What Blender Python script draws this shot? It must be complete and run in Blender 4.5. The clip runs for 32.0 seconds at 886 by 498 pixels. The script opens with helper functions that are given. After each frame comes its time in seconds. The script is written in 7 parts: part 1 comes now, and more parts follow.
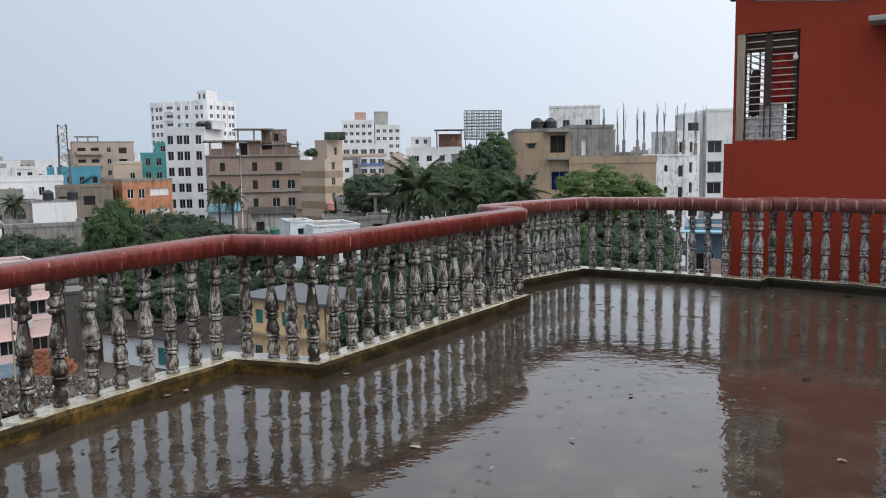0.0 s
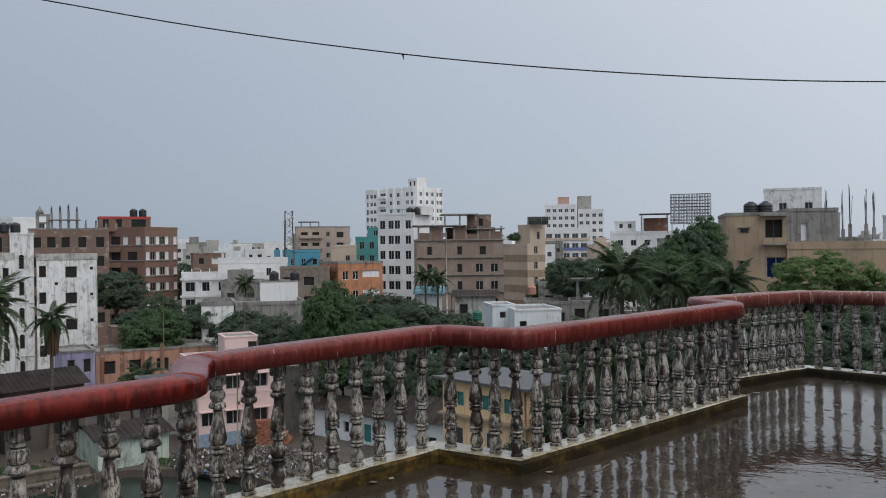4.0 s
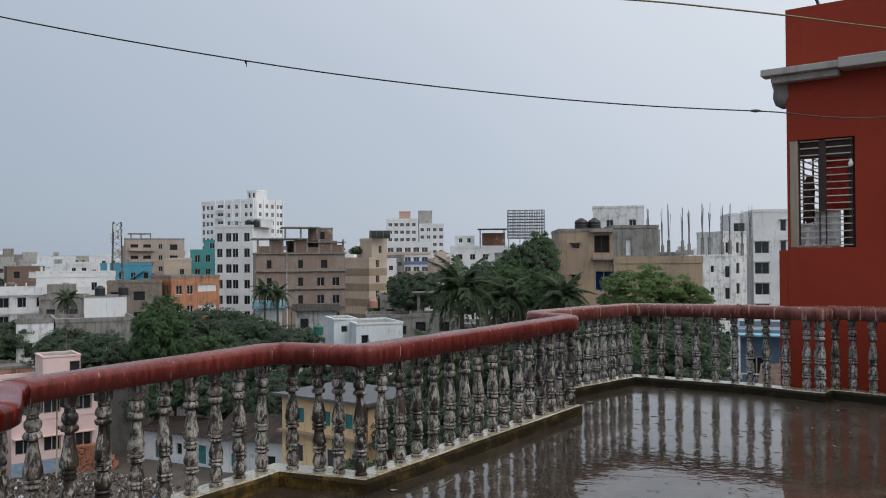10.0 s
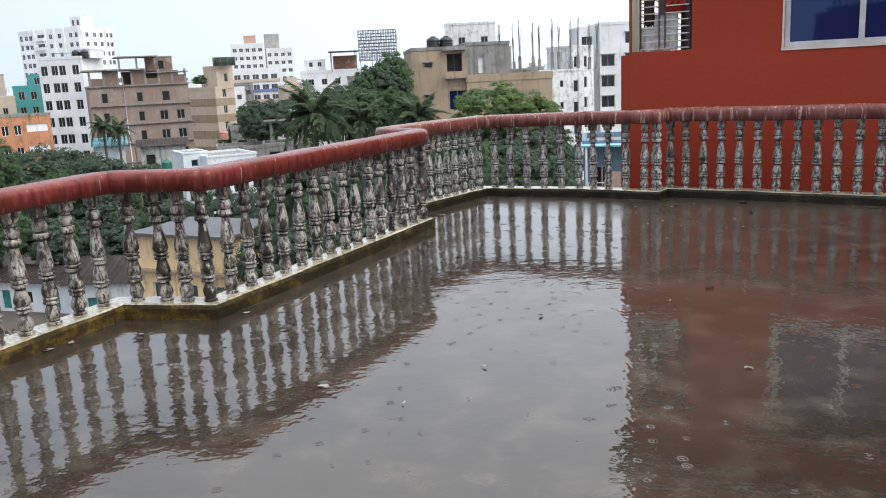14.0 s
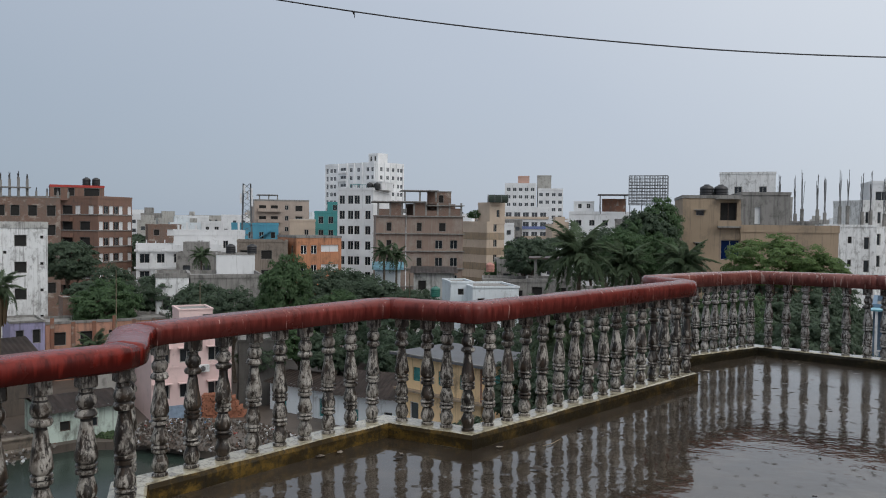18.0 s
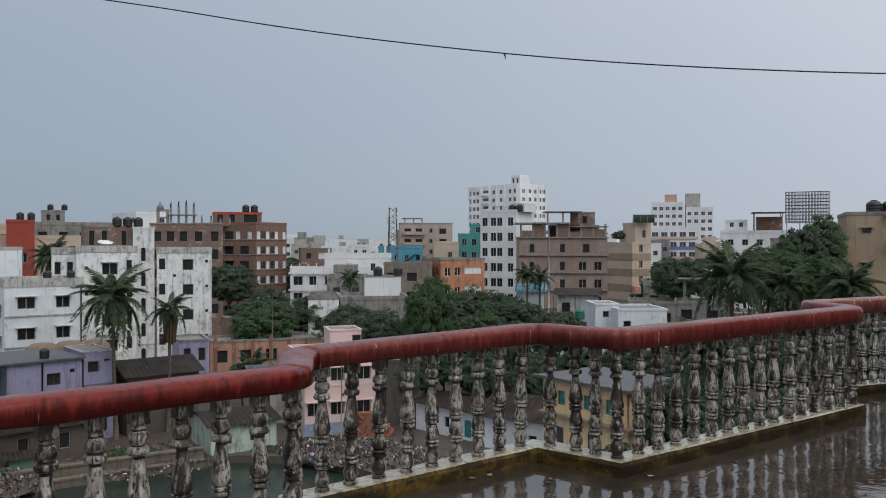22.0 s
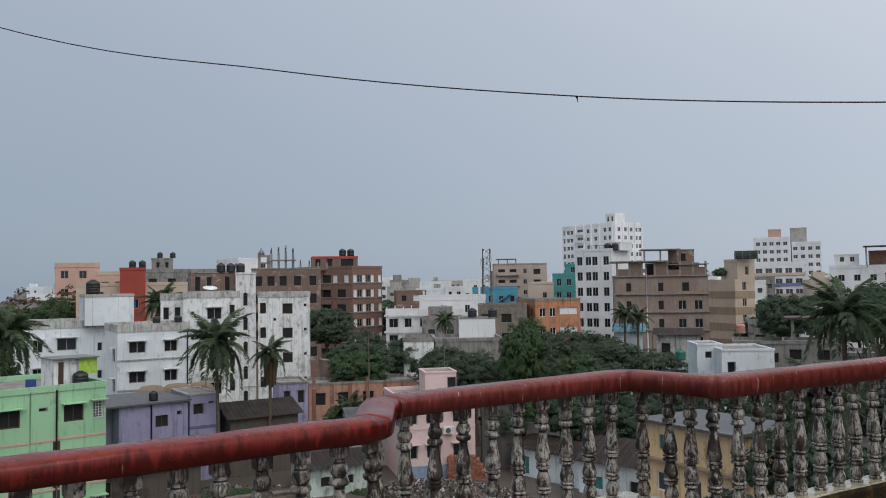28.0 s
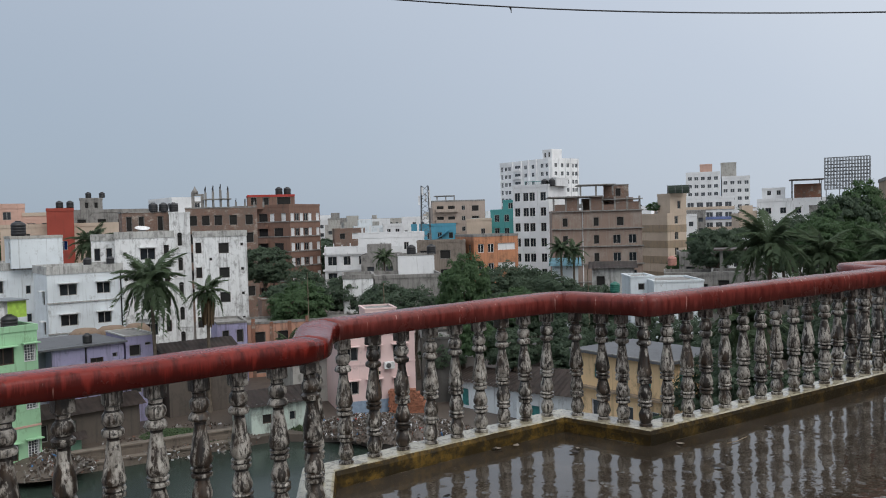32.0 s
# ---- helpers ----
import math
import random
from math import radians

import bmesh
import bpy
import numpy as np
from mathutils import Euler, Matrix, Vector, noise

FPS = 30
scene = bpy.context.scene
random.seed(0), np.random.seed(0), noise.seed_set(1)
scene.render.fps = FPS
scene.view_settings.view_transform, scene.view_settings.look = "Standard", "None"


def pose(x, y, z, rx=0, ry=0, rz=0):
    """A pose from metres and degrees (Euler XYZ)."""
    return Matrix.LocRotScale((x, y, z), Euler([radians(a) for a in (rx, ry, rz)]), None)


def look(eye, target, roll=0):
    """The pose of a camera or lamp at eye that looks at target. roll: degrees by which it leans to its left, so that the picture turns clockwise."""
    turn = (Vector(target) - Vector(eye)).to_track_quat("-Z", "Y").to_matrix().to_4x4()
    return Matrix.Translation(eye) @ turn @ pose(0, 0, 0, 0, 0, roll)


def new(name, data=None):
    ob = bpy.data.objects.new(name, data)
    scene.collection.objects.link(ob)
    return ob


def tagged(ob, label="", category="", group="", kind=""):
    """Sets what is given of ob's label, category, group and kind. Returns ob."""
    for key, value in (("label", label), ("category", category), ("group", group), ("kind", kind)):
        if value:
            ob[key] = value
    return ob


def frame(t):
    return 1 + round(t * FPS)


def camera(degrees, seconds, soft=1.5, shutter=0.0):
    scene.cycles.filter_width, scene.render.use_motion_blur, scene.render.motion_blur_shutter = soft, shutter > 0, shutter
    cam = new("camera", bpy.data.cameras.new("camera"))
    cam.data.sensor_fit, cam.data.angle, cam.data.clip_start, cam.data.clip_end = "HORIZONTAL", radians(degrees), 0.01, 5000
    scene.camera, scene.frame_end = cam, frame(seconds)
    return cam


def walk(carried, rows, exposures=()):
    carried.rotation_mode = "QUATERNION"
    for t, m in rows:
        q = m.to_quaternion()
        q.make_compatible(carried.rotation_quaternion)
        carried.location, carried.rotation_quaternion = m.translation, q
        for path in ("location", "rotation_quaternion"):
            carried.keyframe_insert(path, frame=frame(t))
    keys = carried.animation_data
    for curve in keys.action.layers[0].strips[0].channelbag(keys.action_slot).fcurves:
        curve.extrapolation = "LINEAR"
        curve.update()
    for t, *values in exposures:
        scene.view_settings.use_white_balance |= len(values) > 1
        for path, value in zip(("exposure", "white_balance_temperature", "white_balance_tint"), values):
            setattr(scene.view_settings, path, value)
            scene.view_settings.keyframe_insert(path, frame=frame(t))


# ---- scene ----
cam = camera(56.9, 32.0, soft=1.0)
PATH = [
    (0, (0.236, 0.152, 1.499), (0.186, 2.14, 1.281), -0.8),
    (0.5, (0.238, 0.173, 1.489), (0.181, 2.16, 1.272), -0.6),
    (1, (0.242, 0.167, 1.492), (0.175, 2.155, 1.277), -0.5),
    (1.5, (0.242, 0.165, 1.495), (0.169, 2.153, 1.285), -0.5),
    (2, (0.236, 0.152, 1.523), (0.153, 2.142, 1.334), -0.8),
    (2.5, (0.224, 0.137, 1.551), (0.096, 2.129, 1.43), -1.0),
    (3, (0.203, 0.124, 1.576), (-0.189, 2.084, 1.506), -1.1),
    (3.5, (0.198, 0.136, 1.573), (-0.268, 2.081, 1.54), -1.1),
    (4, (0.203, 0.184, 1.565), (-0.329, 2.112, 1.557), -0.6),
    (4.5, (0.213, 0.093, 1.598), (-0.544, 1.944, 1.58), -0.0),
    (6.5, (0.175, 0.285, 1.586), (-0.464, 2.18, 1.568), 0.3),
    (7, (0.178, 0.262, 1.586), (-0.278, 2.209, 1.567), 0.2),
    (7.5, (0.171, 0.265, 1.589), (-0.245, 2.221, 1.569), -0.1),
    (8, (0.174, 0.274, 1.581), (-0.196, 2.239, 1.561), -0.5),
    (8.5, (0.179, 0.272, 1.587), (-0.146, 2.246, 1.569), -0.7),
    (9, (0.195, 0.329, 1.569), (-0.077, 2.31, 1.554), -0.7),
    (9.5, (0.176, 0.282, 1.583), (-0.012, 2.273, 1.583), -0.6),
    (10, (0.168, 0.253, 1.576), (0.016, 2.247, 1.598), -0.4),
    (10.5, (0.188, 0.316, 1.587), (0.03, 2.309, 1.62), -0.6),
    (11, (0.19, 0.33, 1.545), (0.044, 2.325, 1.567), -0.4),
    (11.5, (0.206, 0.391, 1.515), (0.186, 2.388, 1.406), -0.5),
    (12, (0.219, 0.394, 1.497), (0.294, 2.377, 1.251), -1.1),
    (12.5, (0.236, 0.443, 1.465), (0.35, 2.413, 1.137), -1.6),
    (13, (0.244, 0.459, 1.456), (0.39, 2.415, 1.063), -2.2),
    (13.5, (0.251, 0.416, 1.473), (0.424, 2.361, 1.04), -2.9),
    (15.5, (0.243, 0.32, 1.5), (0.379, 2.301, 1.259), -0.7),
    (16, (0.234, 0.277, 1.513), (0.191, 2.265, 1.303), -1.2),
    (16.5, (0.227, 0.289, 1.51), (0.072, 2.275, 1.335), -0.3),
    (17, (0.221, 0.304, 1.508), (-0.067, 2.279, 1.371), 0.9),
    (17.5, (0.217, 0.273, 1.524), (-0.169, 2.233, 1.424), 0.7),
    (18, (0.216, 0.287, 1.532), (-0.22, 2.238, 1.467), 0.6),
    (18.5, (0.212, 0.293, 1.53), (-0.262, 2.236, 1.493), 0.6),
    (19, (0.202, 0.234, 1.535), (-0.301, 2.17, 1.514), 0.6),
    (19.5, (0.207, 0.317, 1.515), (-0.309, 2.25, 1.493), 0.5),
    (20, (0.207, 0.308, 1.518), (-0.319, 2.237, 1.492), 0.3),
    (20.5, (0.203, 0.33, 1.51), (-0.33, 2.258, 1.48), 0.2),
    (21, (0.205, 0.307, 1.517), (-0.339, 2.231, 1.487), 0.1),
    (21.5, (0.199, 0.292, 1.526), (-0.388, 2.204, 1.502), 0.1),
    (22, (0.219, 0.166, 1.57), (-0.549, 2.013, 1.556), 0.0),
    (22.5, (0.2, 0.204, 1.567), (-0.62, 2.029, 1.566), 0.3),
    (23, (0.21, 0.198, 1.588), (-0.656, 2.001, 1.611), 0.6),
    (23.5, (0.219, 0.179, 1.604), (-0.682, 1.964, 1.658), 0.6),
    (24, (0.196, 0.218, 1.6), (-0.731, 1.989, 1.677), 0.8),
    (24.5, (0.234, 0.179, 1.639), (-0.7, 1.946, 1.721), 1.6),
    (25, (0.215, 0.213, 1.654), (-0.782, 1.944, 1.759), 2.5),
    (25.5, (0.246, 0.219, 1.662), (-0.76, 1.943, 1.787), 2.3),
    (27.5, (0.27, 0.229, 1.63), (-0.719, 1.964, 1.741), -0.7),
    (28, (0.262, 0.26, 1.6), (-0.711, 2.005, 1.688), -0.9),
    (28.5, (0.258, 0.275, 1.579), (-0.698, 2.03, 1.641), -1.0),
    (29, (0.252, 0.287, 1.559), (-0.684, 2.054, 1.597), -1.1),
    (29.5, (0.258, 0.283, 1.542), (-0.658, 2.062, 1.551), -1.2),
    (30, (0.254, 0.287, 1.54), (-0.645, 2.074, 1.523), -1.2),
    (30.5, (0.255, 0.279, 1.54), (-0.634, 2.07, 1.506), -1.1),
    (31, (0.254, 0.288, 1.535), (-0.625, 2.084, 1.493), -1.3),
    (31.5, (0.255, 0.295, 1.521), (-0.608, 2.099, 1.468), -1.7),
    (32, (0.269, 0.274, 1.515), (-0.574, 2.086, 1.447), -1.6),
]
EXPOSURES = [(0, 0.52), (2, 0.46), (2.6, 0.3), (3, 0.13), (4, 0.03), (7, 0.06), (9, 0.1), (11, 0.14), (11.5, 0.45), (12, 0.74), (13, 1.12), (13.5, 1.14), (15.5, 0.56), (16, 0.48), (17, 0.24), (18, 0.08), (19, 0.0), (22, 0.0), (23.5, -0.12), (24.3, -0.12), (25, -0.06), (28, 0.04), (30, 0.14), (32, 0.2)]
walk(cam, [(t, look(eye, target, roll)) for t, eye, target, roll in PATH], EXPOSURES)

# ---- world and light ----
world = bpy.data.worlds.new("overcast")
scene.world = world
world.use_nodes = True
wn, wl_ = world.node_tree.nodes, world.node_tree.links
wn.clear()
w_out, w_bg = wn.new("ShaderNodeOutputWorld"), wn.new("ShaderNodeBackground")
w_sky = wn.new("ShaderNodeTexSky")
w_sky.sky_type, w_sky.sun_disc = "NISHITA", False
w_sky.sun_elevation, w_sky.sun_rotation = radians(48), radians(70)
w_co, w_sep = wn.new("ShaderNodeTexCoord"), wn.new("ShaderNodeSeparateXYZ")
w_ramp = wn.new("ShaderNodeValToRGB")
w_sum, w_up = wn.new("ShaderNodeMath"), wn.new("ShaderNodeMath")
w_sum.operation, w_sum.inputs[1].default_value = "MULTIPLY_ADD", 0.42
w_up.operation, w_up.inputs[1].default_value, w_up.inputs[2].default_value = "MULTIPLY_ADD", 0.72, 0.365
w_noise = wn.new("ShaderNodeTexNoise")
w_noise.inputs["Scale"].default_value, w_noise.inputs["Detail"].default_value = 1.6, 3
w_cloud = wn.new("ShaderNodeMath")
w_cloud.operation, w_cloud.inputs[1].default_value = "MULTIPLY_ADD", 0.10
w_mix, w_gain = wn.new("ShaderNodeMix"), wn.new("ShaderNodeMix")
w_mix.data_type = w_gain.data_type = "RGBA"
w_gain.blend_type = "MULTIPLY"
w_gain.inputs["Factor"].default_value = 1.0
w_gain.inputs["B"].default_value = (0.10, 0.10, 0.10, 1)
w_mix.inputs["Factor"].default_value = 0.92
ramp = w_ramp.color_ramp
ramp.elements[0].position, ramp.elements[0].color = 0.0, (0.244, 0.312, 0.396, 1)
ramp.elements[1].position, ramp.elements[1].color = 1.0, (0.86, 0.885, 0.912, 1)
mid_stop = ramp.elements.new(0.5)
mid_stop.color = (0.480, 0.536, 0.625, 1)
wl_.new(w_co.outputs["Generated"], w_sep.inputs[0])
wl_.new(w_co.outputs["Generated"], w_noise.inputs["Vector"])
wl_.new(w_sep.outputs["Z"], w_up.inputs[0])
wl_.new(w_sep.outputs["X"], w_sum.inputs[0])
wl_.new(w_up.outputs[0], w_sum.inputs[2])
wl_.new(w_noise.outputs["Fac"], w_cloud.inputs[0])
wl_.new(w_sum.outputs[0], w_cloud.inputs[2])
wl_.new(w_cloud.outputs[0], w_ramp.inputs[0])
wl_.new(w_sky.outputs[0], w_gain.inputs["A"])
wl_.new(w_gain.outputs["Result"], w_mix.inputs["A"])
wl_.new(w_ramp.outputs[0], w_mix.inputs["B"])
w_zen = wn.new("ShaderNodeMapRange")
w_zen.interpolation_type = "SMOOTHSTEP"
w_zen.inputs["From Min"].default_value, w_zen.inputs["From Max"].default_value = 0.40, 1.0
w_zen.inputs["To Min"].default_value, w_zen.inputs["To Max"].default_value = 1.0, 1.2
wl_.new(w_sep.outputs["Z"], w_zen.inputs["Value"])
wl_.new(w_zen.outputs["Result"], w_bg.inputs["Strength"])
wl_.new(w_mix.outputs["Result"], w_bg.inputs["Color"])
wl_.new(w_bg.outputs[0], w_out.inputs["Surface"])

sun_data = bpy.data.lights.new("sun", "SUN")
sun_data.energy, sun_data.angle, sun_data.color = 0.95, radians(40), (1.0, 0.97, 0.93)
sun = new("sun", sun_data)
sun.matrix_world = look((40, -20, 60), (0, 8, 0))


# ---- materials ----
def material(name):
    m = bpy.data.materials.new(name)
    m.use_nodes = True
    n, l = m.node_tree.nodes, m.node_tree.links
    return m, n, l, n["Principled BSDF"]


def noise_fac(n, l, scale, detail=5, stretch=(1, 1, 1), low=0.4, high=0.6, rough=0.6, world_space=True):
    co = n.new("ShaderNodeNewGeometry") if world_space else n.new("ShaderNodeTexCoord")
    mp, tex, rng = n.new("ShaderNodeMapping"), n.new("ShaderNodeTexNoise"), n.new("ShaderNodeMapRange")
    mp.inputs["Scale"].default_value = stretch
    tex.inputs["Scale"].default_value, tex.inputs["Detail"].default_value, tex.inputs["Roughness"].default_value = scale, detail, rough
    rng.inputs["From Min"].default_value, rng.inputs["From Max"].default_value = low, high
    l.new(co.outputs["Position"] if world_space else co.outputs["Object"], mp.inputs["Vector"])
    l.new(mp.outputs[0], tex.inputs["Vector"])
    l.new(tex.outputs["Fac"], rng.inputs["Value"])
    return rng.outputs["Result"], tex


def mixed(n, l, fac, a, b, kind="MIX"):
    mx = n.new("ShaderNodeMix")
    mx.data_type, mx.blend_type = "RGBA", kind
    for key, v in (("A", a), ("B", b)):
        if isinstance(v, tuple):
            mx.inputs[key].default_value = (*v, 1)
        else:
            l.new(v, mx.inputs[key])
    if isinstance(fac, float):
        mx.inputs["Factor"].default_value = fac
    else:
        l.new(fac, mx.inputs["Factor"])
    return mx.outputs["Result"]


def bump(n, l, bs, height, strength=0.3, distance=0.02):
    b = n.new("ShaderNodeBump")
    b.inputs["Strength"].default_value, b.inputs["Distance"].default_value = strength, distance
    l.new(height, b.inputs["Height"])
    l.new(b.outputs[0], bs.inputs["Normal"])


def plaster(name, color, dirt=(0.10, 0.095, 0.085), amount=0.5, rough=0.8, scale=0.6):
    """Weathered paint on cement: blotches, vertical runs and fine grain."""
    m, n, l, bs = material(name)
    blot, _ = noise_fac(n, l, scale * 1.8, 10, (1, 1, 0.7), 0.64 - 0.20 * amount, 0.80 - 0.12 * amount, 0.74)
    runs, _ = noise_fac(n, l, 3.2, 6, (1, 1, 0.06), 0.62 - 0.16 * amount, 0.86 - 0.10 * amount, 0.7)
    tone, _ = noise_fac(n, l, 0.25, 3, (1, 1, 1), 0.3, 0.7)
    fine, tex = noise_fac(n, l, 9, 4, (1, 1, 1), 0.3, 0.8)
    c = mixed(n, l, tone, tuple(v * 0.84 for v in color), tuple(min(1, v * 1.05) for v in color))
    c = mixed(n, l, blot, c, dirt)
    c = mixed(n, l, runs, c, tuple(v * 0.8 for v in dirt))
    l.new(c, bs.inputs["Base Color"])
    bs.inputs["Roughness"].default_value = rough
    bump(n, l, bs, fine, 0.12, 0.02)
    return m


def plain(name, color, rough=0.6, metal=0.0, vary=0.25, scale=3.0):
    m, n, l, bs = material(name)
    f, tex = noise_fac(n, l, scale, 5, (1, 1, 1), 0.3, 0.7)
    l.new(mixed(n, l, f, tuple(v * (1 - vary) for v in color), tuple(min(1, v * (1 + vary)) for v in color)), bs.inputs["Base Color"])
    bs.inputs["Roughness"].default_value, bs.inputs["Metallic"].default_value = rough, metal
    bump(n, l, bs, tex.outputs["Fac"], 0.2, 0.01)
    return m


def leafy(name, dark, light):
    m, n, l, bs = material(name)
    geo = n.new("ShaderNodeNewGeometry")
    l.new(mixed(n, l, geo.outputs["Random Per Island"], dark, light), bs.inputs["Base Color"])
    bs.inputs["Roughness"].default_value = 0.6
    bs.inputs["Specular IOR Level"].default_value = 0.22
    glow, mix, out = n.new("ShaderNodeBsdfTranslucent"), n.new("ShaderNodeMixShader"), n["Material Output"]
    glow.inputs["Color"].default_value = (*(min(1.0, v * 1.3) for v in light), 1)
    mix.inputs[0].default_value = 0.35
    l.new(bs.outputs[0], mix.inputs[1])
    l.new(glow.outputs[0], mix.inputs[2])
    l.new(mix.outputs[0], out.inputs["Surface"])
    return m


def wet_floor():
    m, n, l, bs = material("wet_cement_floor")
    a, _ = noise_fac(n, l, 0.55, 6, (1, 1, 1), 0.35, 0.68)
    b, _ = noise_fac(n, l, 3.5, 6, (1, 1, 1), 0.5, 0.75)
    c, _ = noise_fac(n, l, 22.0, 3, (1, 1, 1), 0.60, 0.68)
    col = mixed(n, l, a, (0.027, 0.0212, 0.0158), (0.060, 0.0475, 0.0352))
    col = mixed(n, l, b, col, (0.090, 0.074, 0.056))
    col = mixed(n, l, c, col, (0.045, 0.034, 0.028))
    l.new(col, bs.inputs["Base Color"])
    film, _ = noise_fac(n, l, 1.7, 9, (1, 1, 1), 0.50, 0.70, 0.7)
    rr = n.new("ShaderNodeMapRange")
    rr.inputs["To Min"].default_value, rr.inputs["To Max"].default_value = 0.01, 0.09
    l.new(film, rr.inputs["Value"])
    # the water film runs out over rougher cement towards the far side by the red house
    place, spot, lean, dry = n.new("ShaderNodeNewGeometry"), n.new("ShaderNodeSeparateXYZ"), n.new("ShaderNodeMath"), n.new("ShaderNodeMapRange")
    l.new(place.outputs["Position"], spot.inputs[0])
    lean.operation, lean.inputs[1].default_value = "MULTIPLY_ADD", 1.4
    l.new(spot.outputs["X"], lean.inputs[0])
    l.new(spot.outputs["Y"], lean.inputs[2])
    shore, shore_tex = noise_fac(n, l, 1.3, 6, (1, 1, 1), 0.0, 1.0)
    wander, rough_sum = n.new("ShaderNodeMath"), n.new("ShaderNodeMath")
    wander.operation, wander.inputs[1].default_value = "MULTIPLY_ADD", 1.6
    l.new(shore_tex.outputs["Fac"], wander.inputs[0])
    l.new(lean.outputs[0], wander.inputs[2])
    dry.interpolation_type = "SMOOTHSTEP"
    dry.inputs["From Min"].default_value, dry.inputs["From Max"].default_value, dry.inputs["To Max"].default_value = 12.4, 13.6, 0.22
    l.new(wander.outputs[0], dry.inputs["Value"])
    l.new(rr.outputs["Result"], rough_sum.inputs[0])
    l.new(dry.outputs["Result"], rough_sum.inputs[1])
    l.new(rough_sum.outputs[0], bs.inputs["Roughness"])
    bs.inputs["IOR"].default_value = 1.66
    rip, tex = noise_fac(n, l, 6.0, 3, (1, 1, 1), 0.0, 1.0)
    drops, t2 = noise_fac(n, l, 75.0, 2, (1, 1, 1), 0.62, 0.72)
    sm = n.new("ShaderNodeMath")
    sm.operation, sm.inputs[1].default_value = "MULTIPLY_ADD", 0.10
    l.new(drops, sm.inputs[0])
    l.new(tex.outputs["Fac"], sm.inputs[2])
    # rings where raindrops strike the film
    vo, geo = n.new("ShaderNodeTexVoronoi"), n.new("ShaderNodeNewGeometry")
    vo.inputs["Scale"].default_value = 8.5
    l.new(geo.outputs["Position"], vo.inputs["Vector"])
    fade, wave, pick, amp, tot = n.new("ShaderNodeMapRange"), n.new("ShaderNodeMath"), n.new("ShaderNodeSeparateColor"), n.new("ShaderNodeMapRange"), n.new("ShaderNodeMath")
    fade.inputs["From Min"].default_value, fade.inputs["From Max"].default_value = 0.02, 0.24
    fade.inputs["To Min"].default_value, fade.inputs["To Max"].default_value = 1.0, 0.0
    l.new(vo.outputs["Distance"], fade.inputs["Value"])
    freq = n.new("ShaderNodeMath")
    freq.operation, freq.inputs[1].default_value = "MULTIPLY", 60.0
    l.new(vo.outputs["Distance"], freq.inputs[0])
    wave.operation = "SINE"
    l.new(freq.outputs[0], wave.inputs[0])
    l.new(vo.outputs["Color"], pick.inputs[0])
    amp.inputs["From Min"].default_value, amp.inputs["From Max"].default_value, amp.inputs["To Max"].default_value = 0.25, 0.9, 2.0
    l.new(pick.outputs[0], amp.inputs["Value"])
    m1 = n.new("ShaderNodeMath")
    m1.operation = "MULTIPLY"
    l.new(fade.outputs["Result"], m1.inputs[0])
    l.new(wave.outputs[0], m1.inputs[1])
    tot.operation = "MULTIPLY_ADD"
    l.new(m1.outputs[0], tot.inputs[0])
    l.new(amp.outputs["Result"], tot.inputs[1])
    l.new(sm.outputs[0], tot.inputs[2])
    bump(n, l, bs, tot.outputs[0], 0.13, 0.02)
    return m


